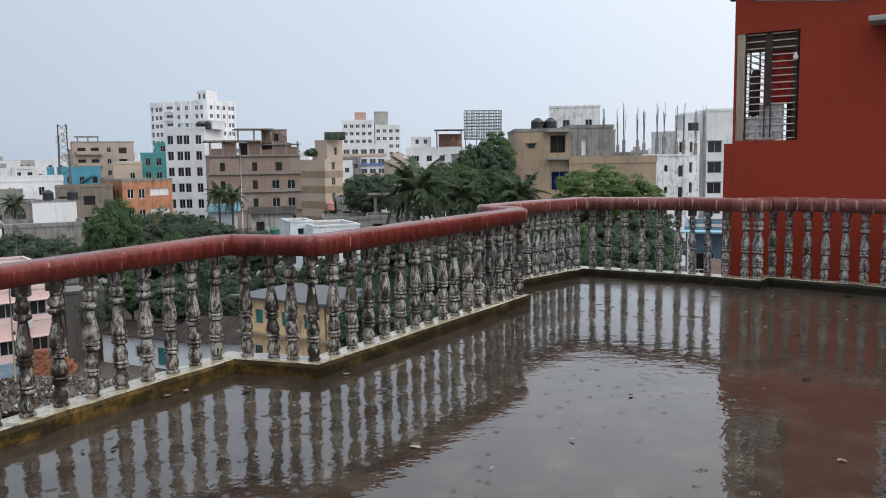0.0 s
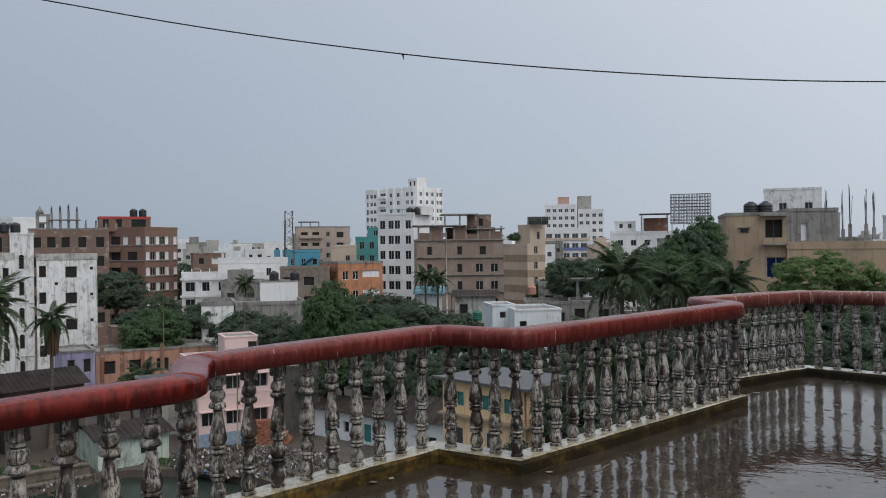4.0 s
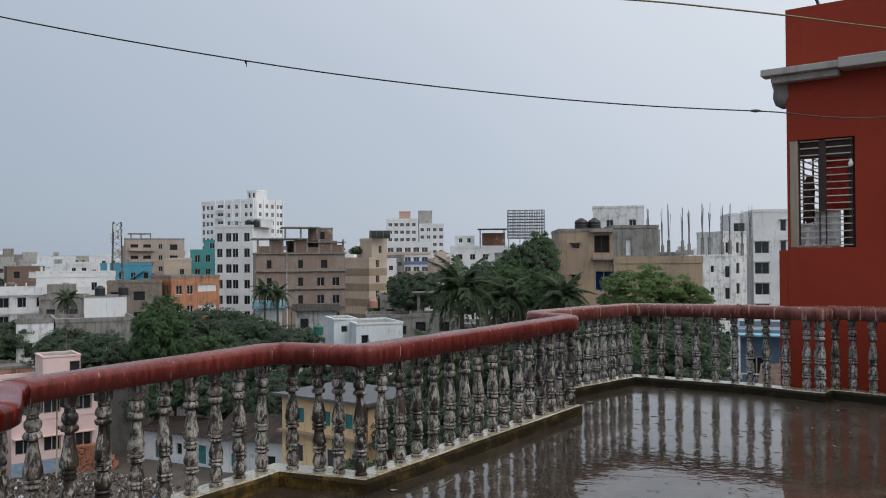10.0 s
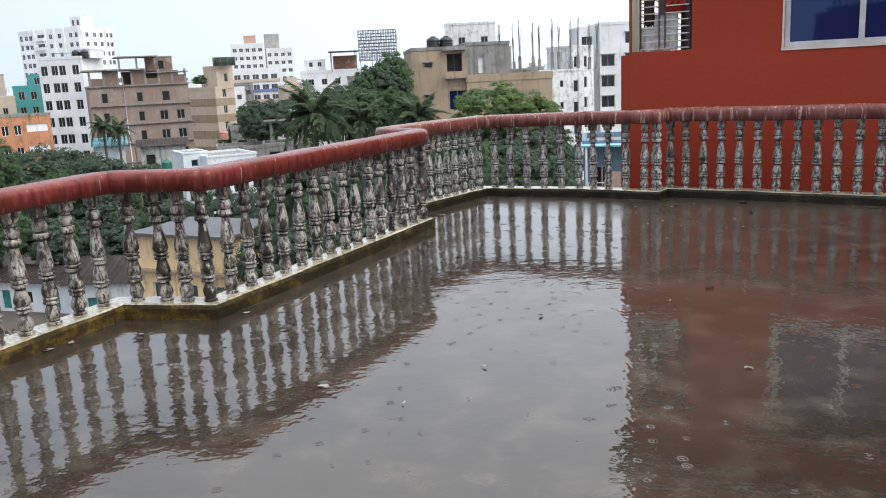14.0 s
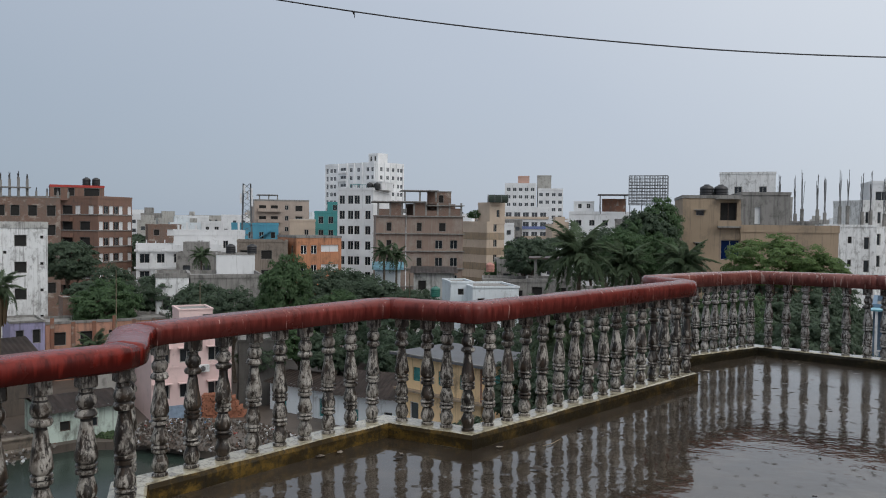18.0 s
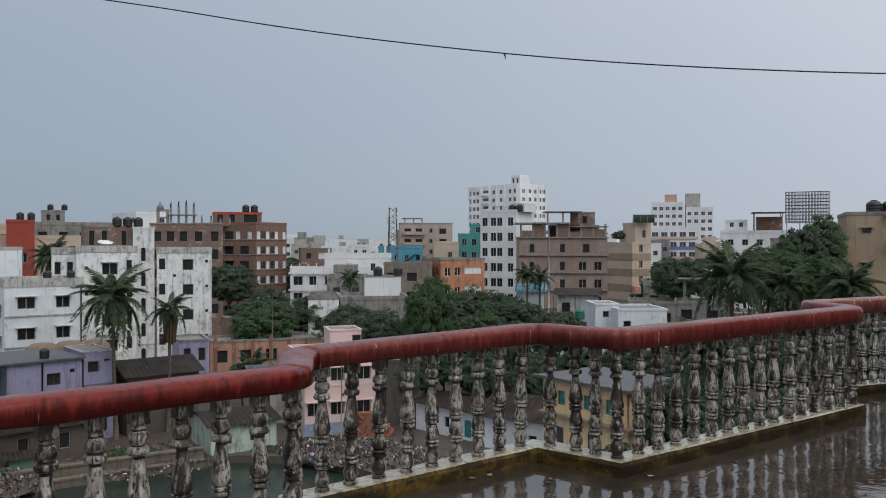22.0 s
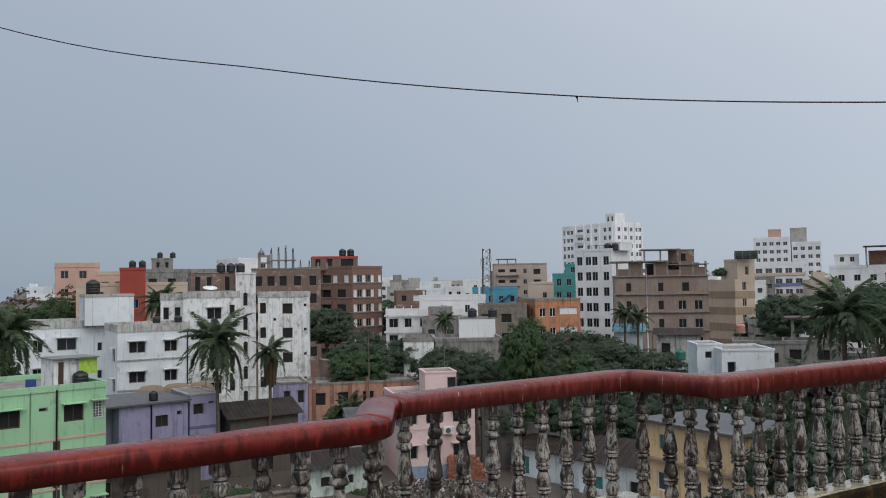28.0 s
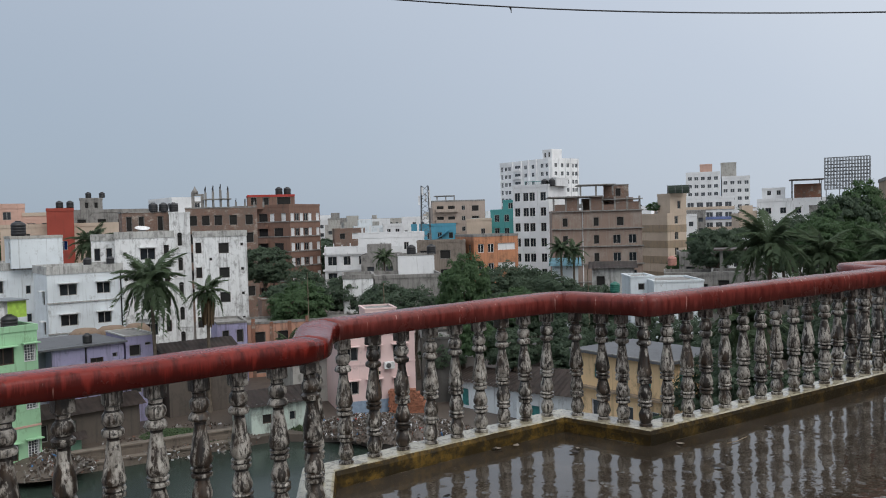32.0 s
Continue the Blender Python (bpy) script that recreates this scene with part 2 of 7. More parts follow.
def flaked_paint(name="flaked_white_paint_on_cement", cover_from=0.505, pale=(0.56, 0.535, 0.485), dull=(0.12, 0.105, 0.088), wash=0.09):
    """Old white distemper, partly flaked off brown, mould-black cement, with black rain runs."""
    m, n, l, bs = material(name)
    oi, co, add, sc = n.new("ShaderNodeObjectInfo"), n.new("ShaderNodeTexCoord"), n.new("ShaderNodeVectorMath"), n.new("ShaderNodeVectorMath")
    comb = n.new("ShaderNodeCombineXYZ")
    sc.operation = "SCALE"
    sc.inputs["Scale"].default_value = 40.0
    for k in range(3):
        l.new(oi.outputs["Random"], comb.inputs[k])
    l.new(comb.outputs[0], sc.inputs[0])
    l.new(co.outputs["Object"], add.inputs[0])
    l.new(sc.outputs[0], add.inputs[1])

    def tex_of(scale, detail, low, high, squash, bias=0.0):
        mp, t, r = n.new("ShaderNodeMapping"), n.new("ShaderNodeTexNoise"), n.new("ShaderNodeMapRange")
        mp.inputs["Scale"].default_value = (1, 1, squash)
        t.inputs["Scale"].default_value, t.inputs["Detail"].default_value, t.inputs["Roughness"].default_value = scale, detail, 0.66
        r.inputs["From Min"].default_value, r.inputs["From Max"].default_value = low, high
        l.new(add.outputs[0], mp.inputs["Vector"])
        l.new(mp.outputs[0], t.inputs["Vector"])
        src = t.outputs["Fac"]
        if bias:
            sh = n.new("ShaderNodeMath")
            sh.operation, sh.inputs[1].default_value = "MULTIPLY_ADD", bias
            l.new(oi.outputs["Random"], sh.inputs[0])
            l.new(src, sh.inputs[2])
            src = sh.outputs[0]
        l.new(src, r.inputs["Value"])
        return r.outputs["Result"], t

    cover, t0 = tex_of(15.0, 10, cover_from - 0.02, cover_from + 0.06, 0.5, wash)
    chips, t1 = tex_of(52.0, 9, 0.39, 0.50, 0.6)
    runs, t2 = tex_of(42.0, 6, 0.53, 0.60, 0.10)
    mould, t3 = tex_of(10.0, 5, 0.40, 0.64, 0.6)
    tone, t4 = tex_of(22.0, 6, 0.32, 0.68, 0.5)
    both = n.new("ShaderNodeMath")
    both.operation = "MULTIPLY"
    l.new(cover, both.inputs[0])
    l.new(chips, both.inputs[1])
    base = mixed(n, l, mould, (0.008, 0.0064, 0.0052), (0.066, 0.045, 0.030))
    col = mixed(n, l, both.outputs[0], base, mixed(n, l, tone, dull, pale))
    col = mixed(n, l, runs, col, (0.022, 0.018, 0.015))
    l.new(col, bs.inputs["Base Color"])
    bs.inputs["Roughness"].default_value = 0.36
    bump(n, l, bs, t1.outputs["Fac"], 0.5, 0.008)
    return m


def rail_paint(name, low_tone, high_tone, pale_tone, pale_cut, grime=0.5):
    m, n, l, bs = material(name)
    runs, _ = noise_fac(n, l, 26.0, 5, (1, 1, 0.07), 0.50, 0.86)
    blot, _ = noise_fac(n, l, 2.2, 5, (1, 1, 1), 0.40, 0.70)
    pale, _ = noise_fac(n, l, 30.0, 4, (1, 1, 0.09), pale_cut, pale_cut + 0.05)
    c = mixed(n, l, blot, low_tone, high_tone)
    c = mixed(n, l, runs, c, tuple(v * 0.42 for v in low_tone))
    # black rain grime that has crept up from the drip edge in uneven tongues
    tongue, tt = noise_fac(n, l, 24.0, 6, (1, 1, 0.08), 0.0, 1.0)
    pos, sep, lift, edge = n.new("ShaderNodeNewGeometry"), n.new("ShaderNodeSeparateXYZ"), n.new("ShaderNodeMath"), n.new("ShaderNodeMapRange")
    l.new(pos.outputs["Position"], sep.inputs[0])
    lift.operation, lift.inputs[1].default_value = "MULTIPLY_ADD", -3.2
    l.new(sep.outputs["Z"], lift.inputs[0])
    l.new(tt.outputs["Fac"], lift.inputs[2])
    edge.inputs["From Min"].default_value, edge.inputs["From Max"].default_value, edge.inputs["To Max"].default_value = -2.56, -2.38, grime
    l.new(lift.outputs[0], edge.inputs["Value"])
    c = mixed(n, l, edge.outputs["Result"], c, tuple(v * 0.26 for v in low_tone))
    c = mixed(n, l, pale, c, pale_tone)
    l.new(c, bs.inputs["Base Color"])
    wet, _ = noise_fac(n, l, 3.0, 5, (1, 1, 1), 0.35, 0.65)
    rr = n.new("ShaderNodeMapRange")
    rr.inputs["To Min"].default_value, rr.inputs["To Max"].default_value = 0.16, 0.34
    l.new(wet, rr.inputs["Value"])
    l.new(rr.outputs["Result"], bs.inputs["Roughness"])
    bs.inputs["Specular IOR Level"].default_value = 0.25
    g, t = noise_fac(n, l, 12.0, 6, (1, 1, 0.6), 0.3, 0.7, 0.6)
    bump(n, l, bs, t.outputs["Fac"], 0.22, 0.02)
    return m


def mossy(name, paint, moss, cut=0.5, gloss=0.32, black=(0.020, 0.017, 0.011), relief=0.4):
    """Cement paint under moss in fine uneven patches, with black vertical runs."""
    m, n, l, bs = material(name)
    a, t = noise_fac(n, l, 6.0, 9, (1, 1, 1.4), cut - 0.07, cut + 0.07, 0.7)
    b, t2 = noise_fac(n, l, 34.0, 6, (1, 1, 1), 0.52, 0.64, 0.7)
    runs, _ = noise_fac(n, l, 15.0, 6, (1, 1, 0.14), 0.54, 0.70)
    pale, _ = noise_fac(n, l, 2.0, 4, (1, 1, 1), 0.35, 0.70)
    c = mixed(n, l, pale, tuple(v * 0.72 for v in paint), tuple(v * 1.12 for v in paint))
    c = mixed(n, l, a, c, moss)
    c = mixed(n, l, runs, c, black)
    c = mixed(n, l, b, c, tuple(v * 1.5 for v in black))
    l.new(c, bs.inputs["Base Color"])
    bs.inputs["Roughness"].default_value = gloss
    bump(n, l, bs, t2.outputs["Fac"], relief, 0.012)
    return m


def brickwork(name, a, b, mortar, size=0.25):
    m, n, l, bs = material(name)
    co, mp, br = n.new("ShaderNodeTexCoord"), n.new("ShaderNodeMapping"), n.new("ShaderNodeTexBrick")
    sep, comb, sm = n.new("ShaderNodeSeparateXYZ"), n.new("ShaderNodeCombineXYZ"), n.new("ShaderNodeMath")
    l.new(co.outputs["Object"], sep.inputs[0])
    l.new(sep.outputs["X"], sm.inputs[0])
    l.new(sep.outputs["Y"], sm.inputs[1])
    l.new(sm.outputs[0], comb.inputs[0])
    l.new(sep.outputs["Z"], comb.inputs[1])
    l.new(comb.outputs[0], br.inputs["Vector"])
    br.inputs["Scale"].default_value = 1.0
    br.inputs["Brick Width"].default_value, br.inputs["Row Height"].default_value, br.inputs["Mortar Size"].default_value = size, 0.085, 0.012
    br.inputs["Color1"].default_value, br.inputs["Color2"].default_value, br.inputs["Mortar"].default_value = (*a, 1), (*b, 1), (*mortar, 1)
    blot, _ = noise_fac(n, l, 0.7, 5, (1, 1, 0.5), 0.45, 0.75)
    stain = mixed(n, l, blot, br.outputs["Color"], tuple(v * 0.75 for v in mortar))
    smear, _ = noise_fac(n, l, 0.45, 9, (1, 1, 1.6), 0.54, 0.62, 0.7)
    l.new(mixed(n, l, smear, stain, (0.33, 0.285, 0.245)), bs.inputs["Base Color"])
    bs.inputs["Roughness"].default_value = 0.9
    bump(n, l, bs, br.outputs["Fac"], -0.3, 0.02)
    return m


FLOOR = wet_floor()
BALUSTER = flaked_paint()
BALUSTER_CLEAN = flaked_paint("greyed_white_paint_on_cement", 0.425, (0.54, 0.53, 0.50), (0.16, 0.15, 0.135), 0.06)
GROOVE_DARK = plain("near_black_groove_tone", (0.022, 0.018, 0.015), 0.5, 0, 0.6, 40)
RAIL = rail_paint("wet_red_oxide_paint", (0.135, 0.0260, 0.0210), (0.205, 0.0450, 0.0375), (0.36, 0.20, 0.17), 0.655)
# Deeper red copy of the rail paint, for the first two lengths.
RAIL_DARK = rail_paint("deeper_red_oxide_paint", (0.165, 0.0160, 0.0110), (0.215, 0.0240, 0.0165), (0.34, 0.17, 0.14), 0.68, 0.80)
# Far lengths: pale patches, with the wet gloss put into the colour as well.
RAIL_PALE = rail_paint("gloss_pale_red_oxide_paint", (0.165, 0.052, 0.044), (0.27, 0.115, 0.098), (0.40, 0.27, 0.24), 0.59)
# Wet cement top; the sky's sheen is also put into its pale base.
PLINTH_TOP = mossy("sky_pale_wet_cement", (0.46, 0.42, 0.31), (0.20, 0.16, 0.085), 0.62, 0.03, (0.14, 0.12, 0.085), 0.06)
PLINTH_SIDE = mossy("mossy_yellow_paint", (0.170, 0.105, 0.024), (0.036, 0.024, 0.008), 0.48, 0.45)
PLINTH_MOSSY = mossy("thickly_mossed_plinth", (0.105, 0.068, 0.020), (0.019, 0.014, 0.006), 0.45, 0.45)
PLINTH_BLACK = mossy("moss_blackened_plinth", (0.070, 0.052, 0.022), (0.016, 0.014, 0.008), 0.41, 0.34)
for side_paint in (PLINTH_SIDE, PLINTH_MOSSY, PLINTH_BLACK):
    side_paint.node_tree.nodes["Principled BSDF"].inputs["Specular IOR Level"].default_value = 0.2
PLINTH_TOP.node_tree.nodes["Principled BSDF"].inputs["IOR"].default_value = 1.75
RED_WALL = plaster("brick_red_wall_paint", (0.305, 0.040, 0.019), (0.32, 0.066, 0.036), 0.25, 0.75, 0.5)
RED_WALL.node_tree.nodes["Principled BSDF"].inputs["Specular IOR Level"].default_value = 0.25
CEMENT = plaster("bare_cement", (0.27, 0.26, 0.245), (0.075, 0.072, 0.065), 0.75)
CEMENT_LIGHT = plaster("pale_cement", (0.42, 0.41, 0.38), (0.14, 0.13, 0.12), 0.6)
WHITE = plaster("white_house_paint", (0.74, 0.75, 0.76), (0.26, 0.26, 0.25), 0.25)
WHITE_OLD = plaster("streaked_white_paint", (0.76, 0.77, 0.77), (0.12, 0.115, 0.105), 0.66, 0.85, 0.8)
BLUE_WHITE = plaster("pale_blue_white_paint", (0.70, 0.75, 0.78), (0.24, 0.24, 0.23), 0.38)
GREEN = plaster("light_green_paint", (0.32, 0.55, 0.34), (0.15, 0.22, 0.13), 0.45)
LIME = plain("lime_green_sheet", (0.36, 0.55, 0.08), 0.5)
PURPLE = plaster("lilac_paint", (0.33, 0.31, 0.47), (0.11, 0.105, 0.12), 0.55)
PINK = plaster("pale_pink_paint", (0.68, 0.51, 0.49), (0.34, 0.26, 0.25), 0.2)
PEACH = plaster("peach_paint", (0.50, 0.27, 0.19), (0.13, 0.105, 0.09), 0.6)
CREAM = plaster("cream_paint", (0.53, 0.43, 0.34), (0.30, 0.25, 0.20), 0.3)
ORANGE = plaster("orange_paint", (0.52, 0.235, 0.125), (0.17, 0.09, 0.055), 0.75)
SALMON = plaster("salmon_paint", (0.58, 0.37, 0.30), (0.32, 0.20, 0.16), 0.3)
YELLOW = plaster("yellow_wash", (0.80, 0.575, 0.33), (0.22, 0.155, 0.095), 0.5)
GRIMY = plaster("grimy_parapet", (0.50, 0.50, 0.48), (0.085, 0.080, 0.072), 0.8)
SLATE = plaster("wet_grey_roof", (0.105, 0.108, 0.118), (0.055, 0.055, 0.055), 0.5, 0.55)
TAN = plaster("tan_paint", (0.335, 0.255, 0.175), (0.20, 0.175, 0.145), 0.7)
MINT = plaster("mint_paint", (0.50, 0.59, 0.53), (0.10, 0.10, 0.085), 0.7)
SKYBLUE = plaster("sky_blue_paint", (0.085, 0.31, 0.43), (0.10, 0.16, 0.19), 0.35)
TEAL = plaster("teal_paint", (0.060, 0.26, 0.26), (0.06, 0.14, 0.14), 0.35)
BRICK = brickwork("bare_brick", (0.21, 0.115, 0.082), (0.165, 0.093, 0.070), (0.20, 0.165, 0.14))
BRICK_RED = brickwork("red_brick", (0.30, 0.115, 0.065), (0.25, 0.095, 0.055), (0.20, 0.15, 0.12))
GLASS = plain("dark_window_glass", (0.018, 0.022, 0.026), 0.12, 0, 0.3, 0.7)
# Distance haze put into the pane's grey; two nearer houses use it too.
FAR_GLASS = plain("haze_grey_window_glass", (0.062, 0.070, 0.080), 0.3)
BANK = plaster("mossy_bank_brick", (0.165, 0.135, 0.108), (0.034, 0.034, 0.024), 0.6)
# Near-black sheet colour standing in for the shade inside rooms and openings.
ROOM_DARK = plain("painted_room_dark", (0.016, 0.015, 0.014), 0.9)
FRAME = plain("window_frame_paint", (0.34, 0.33, 0.31), 0.6)
WOOD_DARK = plain("dark_window_wood", (0.055, 0.032, 0.022), 0.6)
TEAL_WOOD = plain("teal_shutter_paint", (0.040, 0.20, 0.20), 0.6)
BLUE_GLASS = plain("blue_tinted_glass", (0.008, 0.024, 0.105), 0.03, 0.25, 0.1, 0.5)
ALU = plain("painted_aluminium", (0.52, 0.53, 0.53), 0.45, 0.2)
TANK = plain("black_plastic", (0.016, 0.016, 0.018), 0.4)
TIN = plain("grey_tin_sheet", (0.20, 0.21, 0.21), 0.4, 0.3, 0.35, 0.8)
TIN_RUST = plain("rusted_tin_sheet", (0.062, 0.045, 0.038), 0.6, 0.1, 0.5, 0.9)
TIN_BLUE = plain("blue_tin_sheet", (0.20, 0.42, 0.50), 0.5, 0.1, 0.3, 0.8)
STEEL = plain("grey_steel", (0.13, 0.13, 0.135), 0.5, 0.5)
ZINC = plain("dull_zinc_steel", (0.15, 0.155, 0.16), 0.6, 0.2)
CREAM_STEEL = plain("cream_painted_steel", (0.50, 0.44, 0.35), 0.5)
BARK = plain("bark", (0.10, 0.080, 0.060), 0.9, 0, 0.4, 4)
LEAF_DARK = leafy("dark_leaves", (0.054, 0.082, 0.056), (0.088, 0.124, 0.078))
LEAF_MID = leafy("mid_green_leaves", (0.054, 0.098, 0.046), (0.086, 0.142, 0.064))
LEAF_LIGHT = leafy("light_green_leaves", (0.082, 0.136, 0.046), (0.130, 0.195, 0.068))
LEAF_PALM = leafy("palm_leaves", (0.066, 0.100, 0.058), (0.110, 0.152, 0.084))
LEAF_DRY = leafy("dry_leaves", (0.060, 0.040, 0.022), (0.13, 0.090, 0.050))
MUD = plaster("wet_mud", (0.098, 0.078, 0.064), (0.026, 0.024, 0.019), 0.55, 0.55, 0.15)
WATER = plain("murky_pond_water", (0.024, 0.036, 0.029), 0.22, 0, 0.15, 0.15)
WATER.node_tree.nodes["Principled BSDF"].inputs["Specular IOR Level"].default_value = 0.17
RED_SHADE = plain("red_fabric", (0.46, 0.045, 0.030), 0.7)
WIRE = plain("black_cable", (0.02, 0.02, 0.022), 0.5)
WIRE_YELLOW = plain("yellowed_cable", (0.20, 0.16, 0.07), 0.5)


# ---- mesh helpers ----
def mesh_of(bm, name, mats):
    me = bpy.data.meshes.new(name)
    bm.to_mesh(me)
    bm.free()
    for m in mats if isinstance(mats, (list, tuple)) else (mats,):
        me.materials.append(m)
    return me


def part(name, bm, mats, parent=None, label="", at=None, smooth=False):
    """Links a bmesh (or shared mesh data) as one mesh object under its thing."""
    me = bm if isinstance(bm, bpy.types.Mesh) else mesh_of(bm, name, mats)
    if smooth:
        me.polygons.foreach_set("use_smooth", [True] * len(me.polygons))
    ob = new(name, me)
    ob.parent = parent
    if at is not None:
        ob.matrix_basis = at
    if label:
        ob["label"] = label
    return ob


def thing(name, at, label, category, group="", kind=""):
    ob = new(name)
    ob.empty_display_size = 0.3
    ob.matrix_basis = at
    return tagged(ob, label, category, group, kind)


def add_box(bm, x0, y0, z0, x1, y1, z1, mat=0, bevel=0.0):
    r = bmesh.ops.create_cube(bm, size=1.0, matrix=Matrix.LocRotScale(((x0 + x1) / 2, (y0 + y1) / 2, (z0 + z1) / 2), None, (abs(x1 - x0), abs(y1 - y0), abs(z1 - z0))))
    faces = {f for v in r["verts"] for f in v.link_faces}
    for f in faces:
        f.material_index = mat
    if bevel:
        edges = {e for v in r["verts"] for e in v.link_edges}
        bmesh.ops.bevel(bm, geom=list(edges), offset=bevel, segments=2, affect="EDGES", profile=0.6)
    return bm


def box(x0, y0, z0, x1, y1, z1, bevel=0.0):
    return add_box(bmesh.new(), x0, y0, z0, x1, y1, z1, 0, bevel)


def add_tube(bm, pts, radii, sides=8, mat=0, caps=True):
    """A tube along points, one radius a point."""
    rings = []
    pts = [Vector(p) for p in pts]
    for i, p in enumerate(pts):
        d = (pts[min(i + 1, len(pts) - 1)] - pts[max(i - 1, 0)]).normalized()
        side = d.cross(Vector((0, 0, 1)) if abs(d.z) < 0.95 else Vector((1, 0, 0))).normalized()
        up = side.cross(d)
        r = radii[i] if isinstance(radii, (list, tuple)) else radii
        rings.append([bm.verts.new(p + r * (math.cos(2 * math.pi * k / sides) * side + math.sin(2 * math.pi * k / sides) * up)) for k in range(sides)])
    for a, b in zip(rings, rings[1:]):
        for k in range(sides):
            f = bm.faces.new((a[k], a[(k + 1) % sides], b[(k + 1) % sides], b[k]))
            f.material_index, f.smooth = mat, True
    if caps:
        for ring in (rings[0], rings[-1][::-1]):
            bm.faces.new(ring).material_index = mat
    return bm


def tube(pts, radii, sides=8):
    return add_tube(bmesh.new(), pts, radii, sides)


def add_lathe(bm, profile, sides=12, at=(0, 0, 0)):
    rings = [[bm.verts.new((at[0] + r * math.cos(2 * math.pi * k / sides), at[1] + r * math.sin(2 * math.pi * k / sides), at[2] + z)) for k in range(sides)] for r, z in profile]
    for a, b in zip(rings, rings[1:]):
        for k in range(sides):
            bm.faces.new((a[k], a[(k + 1) % sides], b[(k + 1) % sides], b[k])).smooth = True
    for i in range(1, len(profile) - 1):
        (r0, z0), (r1, z1), (r2, z2) = profile[i - 1:i + 2]
        if abs((math.atan2(r2 - r1, z2 - z1) - math.atan2(r1 - r0, z1 - z0) + math.pi) % (2 * math.pi) - math.pi) > 0.7:
            for k in range(sides):
                bm.edges.get((rings[i][k], rings[i][(k + 1) % sides])).smooth = False
    bm.faces.new(rings[0][::-1])
    bm.faces.new(rings[-1])
    return bm


def panel(bm, o, u, n_in, width, z0, z1, holes, recess=0.2, mat=0):
    """A wall face from o along u, with holes (u0, u1, z0, z1) whose reveals go inwards along n_in."""
    o, u, n_in = Vector(o), Vector(u), Vector(n_in)
    holes = [(max(0.02, a), min(width - 0.02, b), max(z0 + 0.02, c), min(z1 - 0.02, d)) for a, b, c, d in holes]
    holes = [h for h in holes if h[1] - h[0] > 0.05 and h[3] - h[2] > 0.05]
    xs = sorted({0.0, width, *(round(v, 3) for h in holes for v in h[:2])})
    zs = sorted({z0, z1, *(round(v, 3) for h in holes for v in h[2:])})

    def at(a, z, d=0.0):
        p = o + a * u + d * n_in
        return bm.verts.new((p.x, p.y, z))

    for a, b in zip(xs, xs[1:]):
        for c, d in zip(zs, zs[1:]):
            ca, cz = (a + b) / 2, (c + d) / 2
            if any(h[0] < ca < h[1] and h[2] < cz < h[3] for h in holes):
                continue
            bm.faces.new((at(a, c), at(b, c), at(b, d), at(a, d))).material_index = mat
    for a, b, c, d in holes:
        ring = [(a, c), (b, c), (b, d), (a, d)]
        for (p, q), (r, s) in zip(ring, ring[1:] + ring[:1]):
            bm.faces.new((at(p, q), at(r, s), at(r, s, recess), at(p, q, recess))).material_index = mat
    return holes


# ---- terrace ----
GROUND = -14.0
EDGE = [(-6.2, -5.63), (-1.935, 3.64), (-2.27, 4.20), (-1.41, 5.84), (-0.77, 5.65), (0.92, 8.50), (0.527, 9.086), (1.75, 10.45), (2.85, 9.85), (3.55, 9.28), (3.72, 9.50), (6.2, 7.45), (9.5, 4.70)]
RAIL_TOP = [1.035, 0.960, 0.968, 0.985, 0.99, 1.0, 1.0, 1.0, 1.01, 1.02, 1.02, 1.03, 1.03]


def shifted(points, d):
    """The polyline moved d to its left, with mitred corners."""
    pts, out = [Vector(p) for p in points], []
    for i, p in enumerate(pts):
        a = (p - pts[i - 1]).normalized() if i else None
        b = (pts[i + 1] - p).normalized() if i + 1 < len(pts) else None
        na = Vector((-a.y, a.x)) if a else None
        nb = Vector((-b.y, b.x)) if b else None
        if na is None or nb is None:
            out.append(p + d * (na or nb))
        else:
            m = (na + nb).normalized()
            out.append(p + m * d / max(0.35, m.dot(na)))
    return out


def sweep_segment(i, section, tops, mats_of):
    """One mitred length of a section (offset, height) along the terrace edge, from corner i to i + 1."""
    bm = bmesh.new()
    ends = []
    lines = {d: shifted(EDGE, d) for d, _ in section}
    steps = 11
    for s in range(steps + 1):
        f = s / steps
        ring = []
        for k, (d, z) in enumerate(section):
            p = lines[d][i].lerp(lines[d][i + 1], f)
            lift = tops[i] * (1 - f) + tops[i + 1] * f
            wob = 0.007 * noise.noise(Vector((p.x * 4.3, p.y * 4.3, k * 0.9))) if 0 < s < steps else 0
            ring.append(bm.verts.new((p.x, p.y, z + lift + wob)))
        ends.append(ring)
    for a, b in zip(ends, ends[1:]):
        for k in range(len(section)):
            f = bm.faces.new((a[k], b[k], b[(k + 1) % len(section)], a[(k + 1) % len(section)]))
            f.material_index, f.smooth = mats_of(k), len(section) > 8 and 0 < k < 9
    bm.faces.new(ends[0])
    bm.faces.new(ends[-1][::-1])
    bmesh.ops.recalc_face_normals(bm, faces=bm.faces)
    return bm


floor_bm = bmesh.new()
outline = [Vector(p) for p in shifted(EDGE, 0.1)] + [Vector((9.5, -7.5)), Vector((-6.2, -7.5))]
floor_bm.faces.new([floor_bm.verts.new((p.x, p.y, 0.0)) for p in outline])
bmesh.ops.triangulate(floor_bm, faces=floor_bm.faces[:])
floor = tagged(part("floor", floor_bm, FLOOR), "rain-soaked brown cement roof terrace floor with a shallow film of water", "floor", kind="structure")

